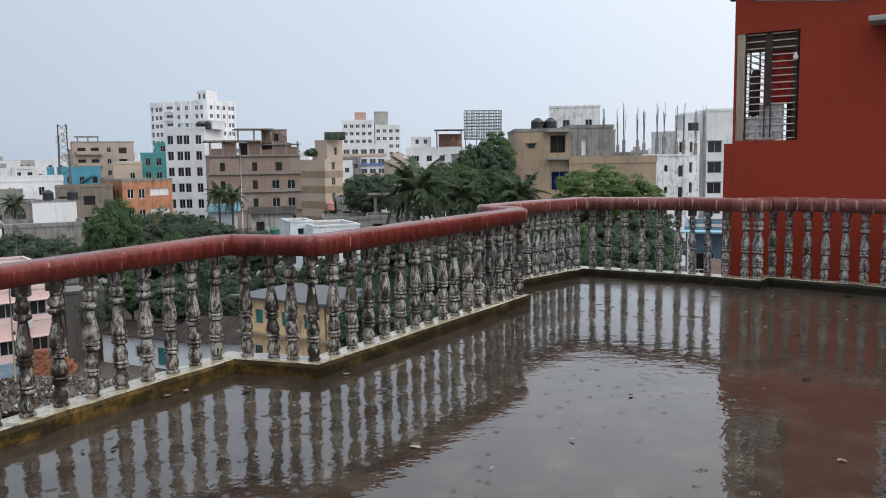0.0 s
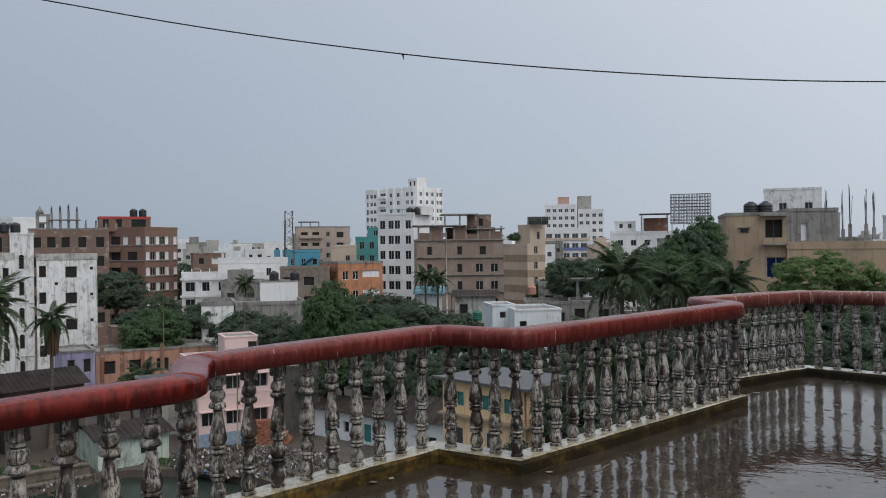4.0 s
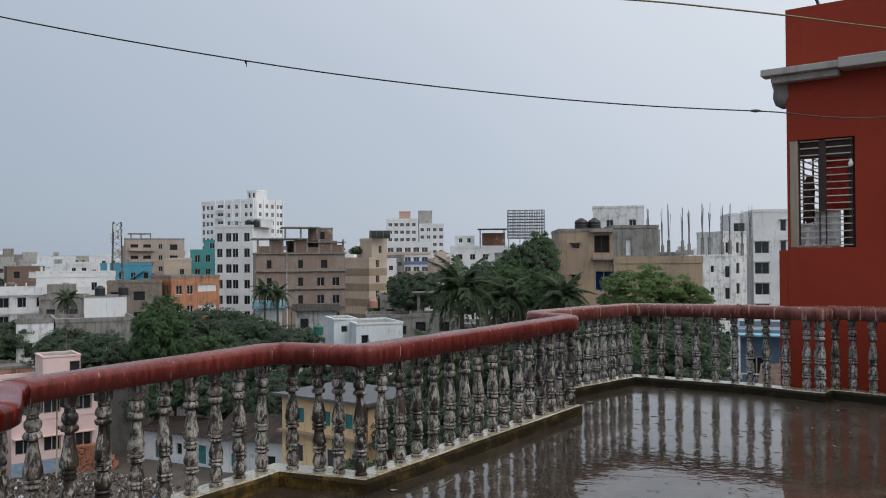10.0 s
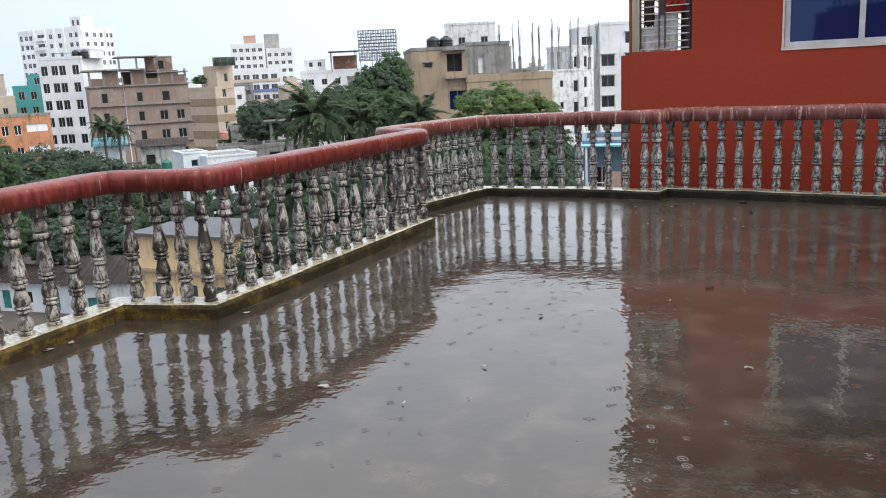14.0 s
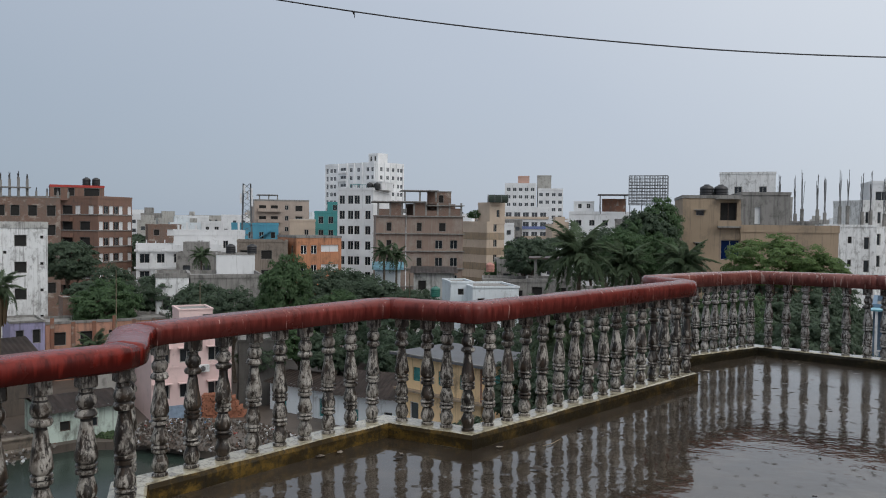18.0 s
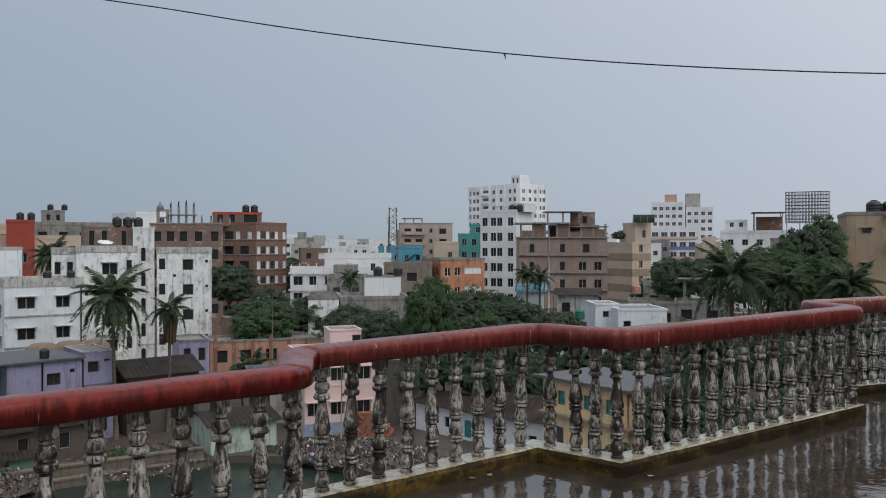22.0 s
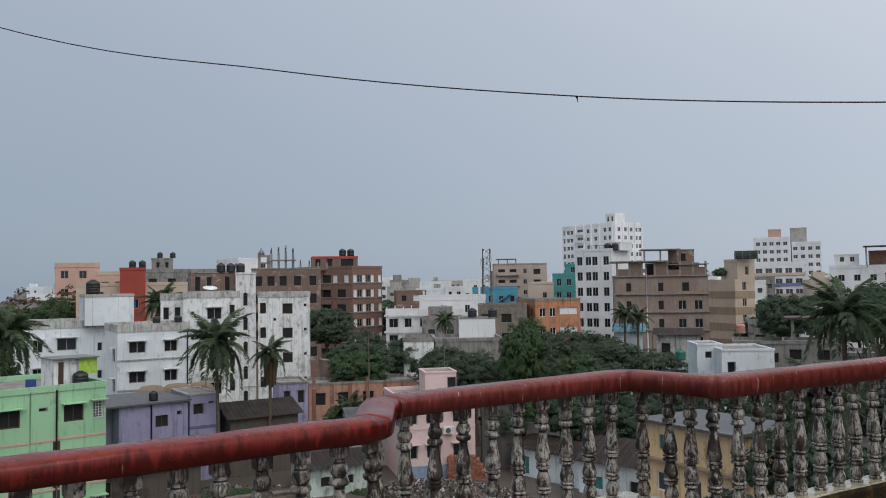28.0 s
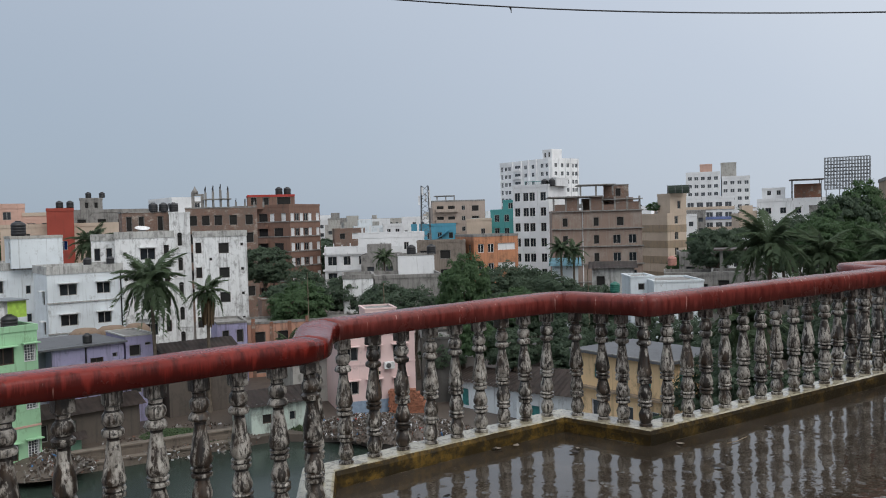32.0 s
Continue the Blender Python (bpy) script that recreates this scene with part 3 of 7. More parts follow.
below = bmesh.new()
ring_top = [below.verts.new((p.x, p.y, -0.01)) for p in [Vector(q) for q in shifted(EDGE, 0.16)] + outline[-2:]]
ring_low = [below.verts.new((v.co.x, v.co.y, GROUND)) for v in ring_top]
for k in range(len(ring_top)):
    below.faces.new((ring_top[k], ring_top[(k + 1) % len(ring_top)], ring_low[(k + 1) % len(ring_top)], ring_low[k]))
below.faces.new(ring_top[::-1])
tagged(part("wall_below_terrace", below, RED_WALL), "red painted outer wall of the house below the roof terrace", "wall", kind="structure")

balustrade = thing("balustrade", pose(0, 0, 0), "roof balustrade with turned cement balusters and a thick red-painted handrail", "balustrade")
RAIL_SECTION = [(0.000, -0.150), (-0.012, -0.142), (-0.016, -0.052), (-0.009, -0.022), (0.014, -0.005), (0.090, 0.004), (0.162, -0.005), (0.183, -0.022), (0.190, -0.060), (0.186, -0.142), (0.176, -0.150)]
PLINTH_SECTION = [(0.0, 0.0), (-0.004, 0.075), (0.006, 0.100), (0.020, 0.106), (0.180, 0.108), (0.196, 0.100), (0.2, -0.10), (0.1, -0.10)]
PROFILE = [(0.040, 0.0), (0.044, 0.006), (0.044, 0.024), (0.034, 0.032), (0.035, 0.040), (0.043, 0.060), (0.047, 0.085), (0.045, 0.108), (0.037, 0.140), (0.030, 0.166), (0.031, 0.176), (0.047, 0.181), (0.049, 0.193), (0.047, 0.204), (0.036, 0.208), (0.036, 0.213), (0.047, 0.217), (0.049, 0.226), (0.046, 0.235), (0.035, 0.239),
           (0.042, 0.247), (0.048, 0.268), (0.046, 0.295), (0.038, 0.335), (0.031, 0.370), (0.030, 0.386), (0.047, 0.391), (0.049, 0.404), (0.047, 0.415), (0.037, 0.419), (0.037, 0.425), (0.047, 0.429), (0.049, 0.438), (0.046, 0.446), (0.036, 0.450), (0.044, 0.460), (0.049, 0.480), (0.048, 0.510), (0.043, 0.555), (0.036, 0.610), (0.029, 0.665), (0.025, 0.705),
           (0.025, 0.722), (0.044, 0.732), (0.048, 0.745), (0.047, 0.762), (0.040, 0.772), (0.032, 0.780), (0.034, 0.788), (0.043, 0.806), (0.045, 0.828), (0.041, 0.850), (0.031, 0.868), (0.029, 0.880), (0.031, 0.900)]
GROOVES = (0.036, 0.172, 0.2105, 0.239, 0.380, 0.422, 0.450, 0.715, 0.783, 0.874)


def baluster_mesh(seed, paint=None):
    rnd = random.Random(seed)
    bm = bmesh.new()
    add_lathe(bm, [(r * rnd.uniform(0.95, 1.05), z * 0.745) for r, z in PROFILE], 16)
    # Narrow faces at the groove heights take the near-black material.
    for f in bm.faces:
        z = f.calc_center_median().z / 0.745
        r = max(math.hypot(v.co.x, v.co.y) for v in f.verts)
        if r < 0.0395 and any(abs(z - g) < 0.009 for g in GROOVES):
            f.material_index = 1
    add_box(bm, -0.039, -0.039, 0.905 * 0.745, 0.039, 0.039, 0.76, 0, 0.011)
    for v in bm.verts:
        w = noise.noise_vector(v.co * 22 + Vector((seed, 0, 0))) * 0.0020 + noise.noise_vector(v.co * 70 + Vector((0, seed, 0))) * 0.0010
        v.co += w
    return mesh_of(bm, "baluster", [paint or BALUSTER, GROOVE_DARK])


BALUSTER_MESHES = [baluster_mesh(k) for k in range(6)]
CLEANER_MESHES = [baluster_mesh(k + 6, BALUSTER_CLEAN) for k in range(4)]


def rounded_line():
    """The terrace edge with rounded corners: (point, rail height, segment)."""
    P, out = [Vector(p) for p in EDGE], []
    for i, p in enumerate(P):
        if i in (0, len(P) - 1):
            out.append((p, RAIL_TOP[i], i))
            continue
        a, b = P[i - 1] - p, P[i + 1] - p
        cut = min(0.15, 0.36 * a.length, 0.36 * b.length)
        q0, q1 = p + a.normalized() * cut, p + b.normalized() * cut
        for t in (0, 0.25, 0.5, 0.75, 1):
            out.append(((1 - t) ** 2 * q0 + 2 * t * (1 - t) * p + t * t * q1, RAIL_TOP[i], i))
    full = []
    for (p, z, i), (q, w, j) in zip(out, out[1:]):
        n = max(1, int((q - p).length / 0.2))
        full += [(p.lerp(q, s / n), z + (w - z) * s / n, i) for s in range(n)]
    return full + [out[-1]]


def rail_pieces():
    line = rounded_line()
    flat = [p for p, _, _ in line]
    sides = {d: shifted(flat, d) for d, _ in RAIL_SECTION}
    cuts = [0] + [next(k for k, (_, _, i) in enumerate(line) if i == c) + 2 for c in range(1, len(EDGE) - 1)] + [len(line) - 1]
    for c0, c1 in zip(cuts, cuts[1:]):
        bm, rings = bmesh.new(), []
        for s in range(c0, c1 + 1):
            ring = []
            for k, (d, z) in enumerate(RAIL_SECTION):
                p = sides[d][s]
                wob = 0.008 * noise.noise(Vector((p.x * 4.3, p.y * 4.3, k * 0.9))) + 0.004 * noise.noise(Vector((p.x * 13, p.y * 13, k * 1.7)))
                tall = ((0.960 if line[s][2] == 0 else min(1.0, line[s][1])) - 0.85) / 0.15
                ring.append(bm.verts.new((p.x, p.y, z * tall + line[s][1] + wob)))
            rings.append(ring)
        for a, b in zip(rings, rings[1:]):
            for k in range(len(RAIL_SECTION)):
                f = bm.faces.new((a[k], b[k], b[(k + 1) % len(RAIL_SECTION)], a[(k + 1) % len(RAIL_SECTION)]))
                f.smooth = 0 < k < 9
        bm.faces.new(rings[0])
        bm.faces.new(rings[-1][::-1])
        bmesh.ops.recalc_face_normals(bm, faces=bm.faces)
        yield bm


brng = random.Random(4)
for k, piece in enumerate(rail_pieces()):
    part("handrail", piece, RAIL_DARK if k < 2 else RAIL if k < 6 else RAIL_PALE, balustrade, "thick rounded handrail in wet, streaked red paint")
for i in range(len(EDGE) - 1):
    part("plinth", sweep_segment(i, PLINTH_SECTION, [0] * 13, lambda k: 1 if k < 2 else 0), [PLINTH_TOP, PLINTH_SIDE if i < 4 else PLINTH_MOSSY if i < 5 else PLINTH_BLACK], balustrade, "low mossy yellow cement plinth, wet top coloured pale like sky sheen" if i < 5 else "low cement plinth black with moss, top coloured pale like sky sheen")
SPOTS = [[10.17 - 0.196 * k for k in range(26)], [0.22, 0.46], [1.79 - 0.208 * k for k in range(9)], [0.05, 0.26, 0.42], [0.076 + 0.2115 * k for k in range(16)], [0.22, 0.45], [1.84 - 0.174 * k for k in range(10)],
         [0.08, 0.28, 0.505, 0.72, 0.94, 1.15], [0.06, 0.25, 0.47, 0.69, 0.85], [0.14], [0.0, *(0.183 + 0.198 * k for k in range(16))], [0.1 + 0.2 * k for k in range(20)]]
for i, spots in enumerate(SPOTS):
    a, b = Vector(EDGE[i]), Vector(EDGE[i + 1])
    along = (b - a).normalized()
    out = Vector((-along.y, along.x))
    for s in spots:
        p, f = a + s * along + 0.1 * out, s / (b - a).length
        lift = max(0.0, (RAIL_TOP[i] * (1 - f) + RAIL_TOP[i + 1] * f) - (1.0 if i else 0.960))
        turn = math.degrees(math.atan2(along.y, along.x)) + brng.uniform(-9, 9)
        part("baluster", BALUSTER_MESHES[brng.randrange(6)] if i < 6 else CLEANER_MESHES[brng.randrange(4)], None, balustrade, at=pose(p.x + brng.uniform(-0.006, 0.006), p.y + brng.uniform(-0.006, 0.006), 0.105, brng.uniform(-0.8, 0.8), brng.uniform(-0.8, 0.8), turn) @ Matrix.Diagonal((1, 1, 1 + lift, 1)))

# Out of view: plain wall added under the balustrade for the window's reflection.
tagged(part("wall_behind_terrace", box(-6.1, -7.75, 0.0, 9.4, -7.35, 2.96), RED_WALL), "unseen red wall added behind the terrace for the window reflection", "wall", kind="structure")
rear = thing("balustrade", pose(9.3, -7.4, 3.0, 0, 0, 180), "balustrade with a red handrail on top of the unseen rear wall", "balustrade")
rail_rear = bmesh.new()
add_box(rail_rear, 0, 0, 0.85, 15.0, 0.19, 1.0, 0, 0.02)
part("handrail", rail_rear, RAIL, rear)
part("plinth", box(0, 0, -0.05, 15.0, 0.2, 0.106, 0.006), PLINTH_SIDE, rear)
for k in range(70):
    part("baluster", BALUSTER_MESHES[k % 6], None, rear, at=pose(0.12 + 0.213 * k, 0.095, 0.105, 0, 0, brng.uniform(0, 90)))

# ---- red house beside the terrace ----
HX, HY, HYAW = 3.55, 10.35, -32.0
red_house = thing("house", pose(HX, HY, GROUND, 0, 0, HYAW), "brick-red painted house with a grilled corner veranda and blue-glazed window", "house")
Z = -GROUND
hb = bmesh.new()
HW, HD, HTOP = 9.0, 7.0, 4.53
grille_hole = (0.025, 0.74, 1.67 + Z, 2.95 + Z)
window_hole = (1.75, 3.30, 1.63 + Z, 2.90 + Z)
panel(hb, (0, 0, 0), (1, 0, 0), (0, 1, 0), HW, 0, HTOP + Z, [grille_hole, window_hole], 0.13)
panel(hb, (0, 0, 0), (0, 1, 0), (1, 0, 0), HD, 0, HTOP + Z, [(0.025, 5.4, 1.67 + Z, 2.95 + Z)], 0.10)
panel(hb, (HW, 0, 0), (0, 1, 0), (-1, 0, 0), HD, 0, HTOP + Z, [])
panel(hb, (0, HD, 0), (1, 0, 0), (0, -1, 0), HW, 0, HTOP + Z, [])
part("wall", hb, RED_WALL, red_house)
part("veranda_floor", box(0.02, 0.02, 1.50 + Z, HW - 0.02, HD - 0.02, 1.60 + Z), CEMENT, red_house)
part("veranda_ceiling", box(0.02, 0.02, 3.02 + Z, HW - 0.02, HD - 0.02, 3.14 + Z), CEMENT, red_house)
part("inner_wall", box(0.92, 0.14, 1.60 + Z, 1.02, HD - 0.1, 3.02 + Z), RED_WALL, red_house, "red inner wall of the veranda")
part("inner_wall", box(0.1, 5.5, 1.60 + Z, 0.92, 5.6, 3.02 + Z), CEMENT, red_house)
foot = bmesh.new()
add_box(foot, -0.10, -0.003, 0, -0.002, 6.0, 1.64 + Z, 0, 0.004)
part("lower_wall", foot, RED_WALL, red_house)
part("roof", box(0.03, 0.03, HTOP - 0.6 + Z, HW - 0.03, HD - 0.03, HTOP - 0.5 + Z), CEMENT, red_house)
ledge = bmesh.new()
for a, b, z0, z1, d in ((-0.24, 0.62, 3.72, 3.80, 0.22), (-0.14, 0.60, 3.64, 3.72, 0.14)):
    add_box(ledge, a, -d, z0 + Z, b, -0.003, z1 + Z, 0, 0.01)
part("ledge", ledge, CEMENT_LIGHT, red_house, "weathered grey cement ledge with a moulded edge")
part("ledge", box(0.62, -0.26, 3.70 + Z, HW, -0.003, 3.82 + Z, 0.012), CEMENT_LIGHT, red_house, "weathered pale cement ledge")
corb = bmesh.new()
add_lathe(corb, [(0.02, 0.0), (0.10, 0.05), (0.13, 0.14), (0.12, 0.24), (0.14, 0.30)], 12, (-0.05, 0.10, 3.36 + Z))
part("bracket", corb, CEMENT, red_house, "round moulded cement bracket under the ledge")
part("sunshade", box(1.48, -0.40, 2.905 + Z, 3.6, -0.003, 2.965 + Z, 0.012), CEMENT_LIGHT, red_house, "chipped cement sunshade over the window")


def grille_bars(x0, x1, z0, z1, rows, uprights, depth):
    bm = bmesh.new()
    for k in range(rows):
        z = z0 + (z1 - z0) * k / (rows - 1)
        add_box(bm, x0, depth - 0.006, z - 0.0065, x1, depth + 0.006, z + 0.0065)
    for u in uprights:
        add_box(bm, u - 0.007, depth - 0.010, z0, u + 0.007, depth + 0.010, z1, 1)
    return bm


# Brown of the grille's uprights, also used for boards that paint shade.
GR_DARK = plain("dark_brown_wood_and_shade", (0.045, 0.026, 0.020), 0.7)
POST_TAN = plaster("stained_tan_cement", (0.44, 0.37, 0.28), (0.12, 0.10, 0.08), 0.6)
part("grille", grille_bars(0.12, 0.71, 1.70 + Z, 2.93 + Z, 16, (0.13, 0.35, 0.42, 0.70), 0.05), [CREAM_STEEL, GR_DARK], red_house, "cream-painted steel veranda grille")
side = grille_bars(0.12, 5.38, 1.70 + Z, 2.93 + Z, 16, [0.13 + 0.525 * k for k in range(11)], 0.04)
side.transform(Matrix(((0, 1, 0, 0), (1, 0, 0, 0), (0, 0, 1, 0), (0, 0, 0, 1))))
part("grille", side, [CREAM_STEEL, GR_DARK], red_house, "cream-painted steel veranda grille")
part("corner_post", box(0.027, 0.008, 1.672 + Z, 0.118, 0.118, 2.948 + Z, 0.006), POST_TAN, red_house, "stained tan cement corner post")
part("grille_upright", box(0.358, 0.040, 2.10 + Z, 0.412, 0.060, 2.94 + Z, 0.004), GR_DARK, red_house, "dark brown wooden upright behind the grille")
# Board added to paint the dark ceiling behind the lintel.
part("ceiling_shade_board", box(0.12, 0.085, 2.73 + Z, 0.735, 0.12, 2.945 + Z, 0.004), GR_DARK, red_house, "dark board standing in for the unlit ceiling")
# Board added to paint the inner wall's shade along the jamb.
part("jamb_shade_board", box(0.655, 0.068, 1.68 + Z, 0.735, 0.10, 2.725 + Z, 0.004), GR_DARK, red_house, "dark board standing in for the inner wall's shade")


def hung_cloth(u0, u1, z_low, z_low_far, z_high, depth, folds, mat, label):
    bm = bmesh.new()
    cols_ = 15
    rows = [[bm.verts.new((u0 + (u1 - u0) * c / cols_, depth + 0.010 * math.sin(folds * c / cols_ * 2 * math.pi) * (1.2 - 0.2 * g), (z_low + (z_low_far - z_low) * c / cols_ + 0.02 * math.sin(3.1 * c)) * (1 - g / 5) + z_high * g / 5 + Z)) for c in range(cols_ + 1)] for g in range(6)]
    for p, q in zip(rows, rows[1:]):
        for c in range(cols_):
            bm.faces.new((p[c], p[c + 1], q[c + 1], q[c])).smooth = True
    bmesh.ops.solidify(bm, geom=bm.faces[:], thickness=0.006)
    return tagged(part("hanging_cloth", bm, mat, None, at=pose(HX, HY, GROUND, 0, 0, HYAW)), label, "cloth", "washing in the veranda")


hung_cloth(0.33, 0.67, 2.08, 2.11, 2.72, 0.085, 3.0, RED_SHADE, "red cloth hung to dry inside the veranda grille")
WHITE_CLOTH = plain("white_cotton_cloth", (0.80, 0.82, 0.83), 0.85, 0, 0.06, 14)
wc_n, wc_l = WHITE_CLOTH.node_tree.nodes, WHITE_CLOTH.node_tree.links
wc_t, wc_m = wc_n.new("ShaderNodeBsdfTranslucent"), wc_n.new("ShaderNodeMixShader")
wc_t.inputs["Color"].default_value, wc_m.inputs[0].default_value = (0.88, 0.89, 0.90, 1), 0.5
wc_l.new(wc_n["Principled BSDF"].outputs[0], wc_m.inputs[1])
wc_l.new(wc_t.outputs[0], wc_m.inputs[2])
wc_l.new(wc_m.outputs[0], wc_n["Material Output"].inputs["Surface"])
hung_cloth(0.29, 0.57, 1.66, 1.68, 2.10, 0.075, 2.5, WHITE_CLOTH, "white sheet draped inside the veranda grille")
hung_cloth(0.12, 0.30, 1.66, 1.66, 1.96, 0.082, 2.0, WHITE_CLOTH, "small white cloth draped inside the veranda grille")
# Backing panel added to fill the dark lower right of the opening.
part("board", box(0.57, 0.23, 1.60 + Z, 0.74, 0.26, 2.15 + Z, 0.004), GR_DARK, red_house, "dark backing panel added low in the veranda opening")
sack = bmesh.new()
add_lathe(sack, [(0.035, 0.0), (0.060, 0.06), (0.056, 0.22), (0.064, 0.38), (0.052, 0.50), (0.030, 0.56)], 12)
for v in sack.verts:
    v.co += noise.noise_vector(v.co * 9) * 0.02
tagged(part("sack", sack, plain("brown_sacking", (0.060, 0.038, 0.032), 0.9), None, at=pose(HX, HY, GROUND, 0, 0, HYAW) @ pose(0.200, 0.20, 1.97 + Z)), "dark brown sack hung inside the veranda grille", "sack")
bulb = bmesh.new()
add_lathe(bulb, [(0.012, 0.06), (0.014, 0.045), (0.028, 0.02), (0.032, 0.0), (0.024, -0.022), (0.004, -0.032)], 12)
tagged(part("light_bulb", bulb, plain("white_bulb_glass", (0.80, 0.80, 0.78), 0.2, 0, 0.05), None, at=pose(HX, HY, GROUND, 0, 0, HYAW) @ pose(0.69, 0.035, 2.63 + Z)), "unlit white bulb on the veranda's jamb", "light bulb")

hw = part("window", bmesh.new(), ALU, red_house, "aluminium sliding window with blue reflective glass")
wbm = bmesh.new()
a, b, c, d = window_hole
for x0, x1, z0, z1 in ((a, b, c, c + 0.06), (a, b, d - 0.05, d), (a, a + 0.055, c + 0.06, d - 0.05), (b - 0.055, b, c + 0.06, d - 0.05), ((a + b) / 2 - 0.03, (a + b) / 2 + 0.03, c + 0.06, d - 0.05)):
    add_box(wbm, x0, 0.03, z0, x1, 0.09, z1)
wbm.to_mesh(hw.data)
for x0, x1, y in ((a + 0.055, (a + b) / 2 - 0.03, 0.055), ((a + b) / 2 + 0.03, b - 0.055, 0.065)):
    part("pane", box(x0, y, c + 0.06, x1, y + 0.008, d - 0.05), BLUE_GLASS, hw, "blue tinted window pane")
part("room_backing", box(a - 0.05, 0.14, c - 0.05, b + 0.05, 0.16, d + 0.05), ROOM_DARK, red_house)
part("window_surround", add_box(add_box(bmesh.new(), a - 0.03, -0.012, c - 0.03, b + 0.03, -0.002, c), a - 0.025, -0.012, c, a - 0.002, -0.002, d), plain("pale_surround_paint", (0.55, 0.50, 0.46), 0.7), red_house)
aerial = tube([(0.35, 0.3, HTOP + Z - 0.1), (0.30, 0.3, HTOP + Z + 0.12), (0.20, 0.3, HTOP + Z + 0.3)], [0.02, 0.02, 0.015], 6)
part("pipe_stub", aerial, TANK, red_house)
for k in range(9):
    part("roof_edge_rod", tube([(0.9 + k * 0.55, 0.05, HTOP + Z), (0.9 + k * 0.55, 0.05, HTOP + 0.10 + Z)], 0.006, 5), STEEL, red_house)


def cable(name, pts, r, mat, label):
    P = [Vector(p) for p in pts]
    smooth_pts = []
    for i in range(len(P) - 1):
        p0, p1, p2, p3 = P[max(i - 1, 0)], P[i], P[i + 1], P[min(i + 2, len(P) - 1)]
        for s in range(8):
            t = s / 8
            smooth_pts.append(0.5 * ((2 * p1) + (p2 - p0) * t + (2 * p0 - 5 * p1 + 4 * p2 - p3) * t * t + (3 * p1 - p0 - 3 * p2 + p3) * t ** 3))
    smooth_pts.append(P[-1])
    return tagged(part(name, tube(smooth_pts, r, 6), mat), label, "cable")


cable("overhead_cable", [(-16.0, -0.6, 7.6), (-6.5, 1.73, 4.02), (-3.42, 2.48, 2.850), (-1.95, 2.83, 2.492), (-0.755, 3.12, 2.289), (0.30, 3.38, 2.186), (1.17, 3.60, 2.155), (2.12, 3.83, 2.165), (6.0, 4.78, 2.5), (10.62, 5.93, 3.2)], 0.0026, WIRE, "thin black cable sagging over the terrace")
cable("overhead_cable", [(-12.0, 0.55, 5.9), (-3.74, 2.40, 3.64), (-0.86, 3.11, 2.805), (0.13, 3.35, 2.612), (0.856, 3.528, 2.572), (1.317, 3.641, 2.544), (1.724, 3.741, 2.512), (2.6, 3.96, 2.455), (5.0, 4.55, 2.42), (10.55, 5.97, 2.8)], 0.0034, WIRE_YELLOW, "yellowed cable strung above the terrace")
tagged(part("cable_tie", tube([(-0.757, 3.12, 2.289), (-0.754, 3.12, 2.277), (-0.753, 3.119, 2.267)], [0.005, 0.002, 0.0015], 5), WIRE), "scrap of tie hanging from the black cable", "tie")
tagged(part("cable_joint", tube([(1.15, 3.595, 2.1555), (1.17, 3.60, 2.155), (1.19, 3.605, 2.1552)], [0.004, 0.007, 0.004], 6), WIRE), "small taped joint on the black cable", "joint")


# ---- town: building kit ----
window_cache = {}
# The hole and wood styles paint a dark interior on a flat pane.
STYLES = {"dark": (FRAME, GLASS), "hole": (CEMENT, ROOM_DARK), "wood": (WOOD_DARK, ROOM_DARK), "teal": (TEAL_WOOD, TEAL_WOOD), "white": (WHITE, GLASS), "blue": (FRAME, BLUE_GLASS), "shutter": (WHITE, WHITE), "far": (WHITE, FAR_GLASS)}


def window_meshes(w, h, style):
    key = (round(w, 2), round(h, 2), style)
    if key not in window_cache:
        fm, gm = STYLES[style]
        bm, t = bmesh.new(), min(0.07, w * 0.12)
        add_box(bm, -w / 2, -0.03, -h / 2, w / 2, 0.03, -h / 2 + t)
        add_box(bm, -w / 2, -0.03, h / 2 - t, w / 2, 0.03, h / 2)
        add_box(bm, -w / 2, -0.03, -h / 2 + t, -w / 2 + t, 0.03, h / 2 - t)
        add_box(bm, w / 2 - t, -0.03, -h / 2 + t, w / 2, 0.03, h / 2 - t)
        if w > 0.8 and style != "hole":
            add_box(bm, -t / 2, -0.03, -h / 2 + t, t / 2, 0.03, h / 2 - t)
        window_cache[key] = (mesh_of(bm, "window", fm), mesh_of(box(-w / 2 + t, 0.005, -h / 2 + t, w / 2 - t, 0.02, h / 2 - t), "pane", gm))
    return window_cache[key]


SHADES = {}


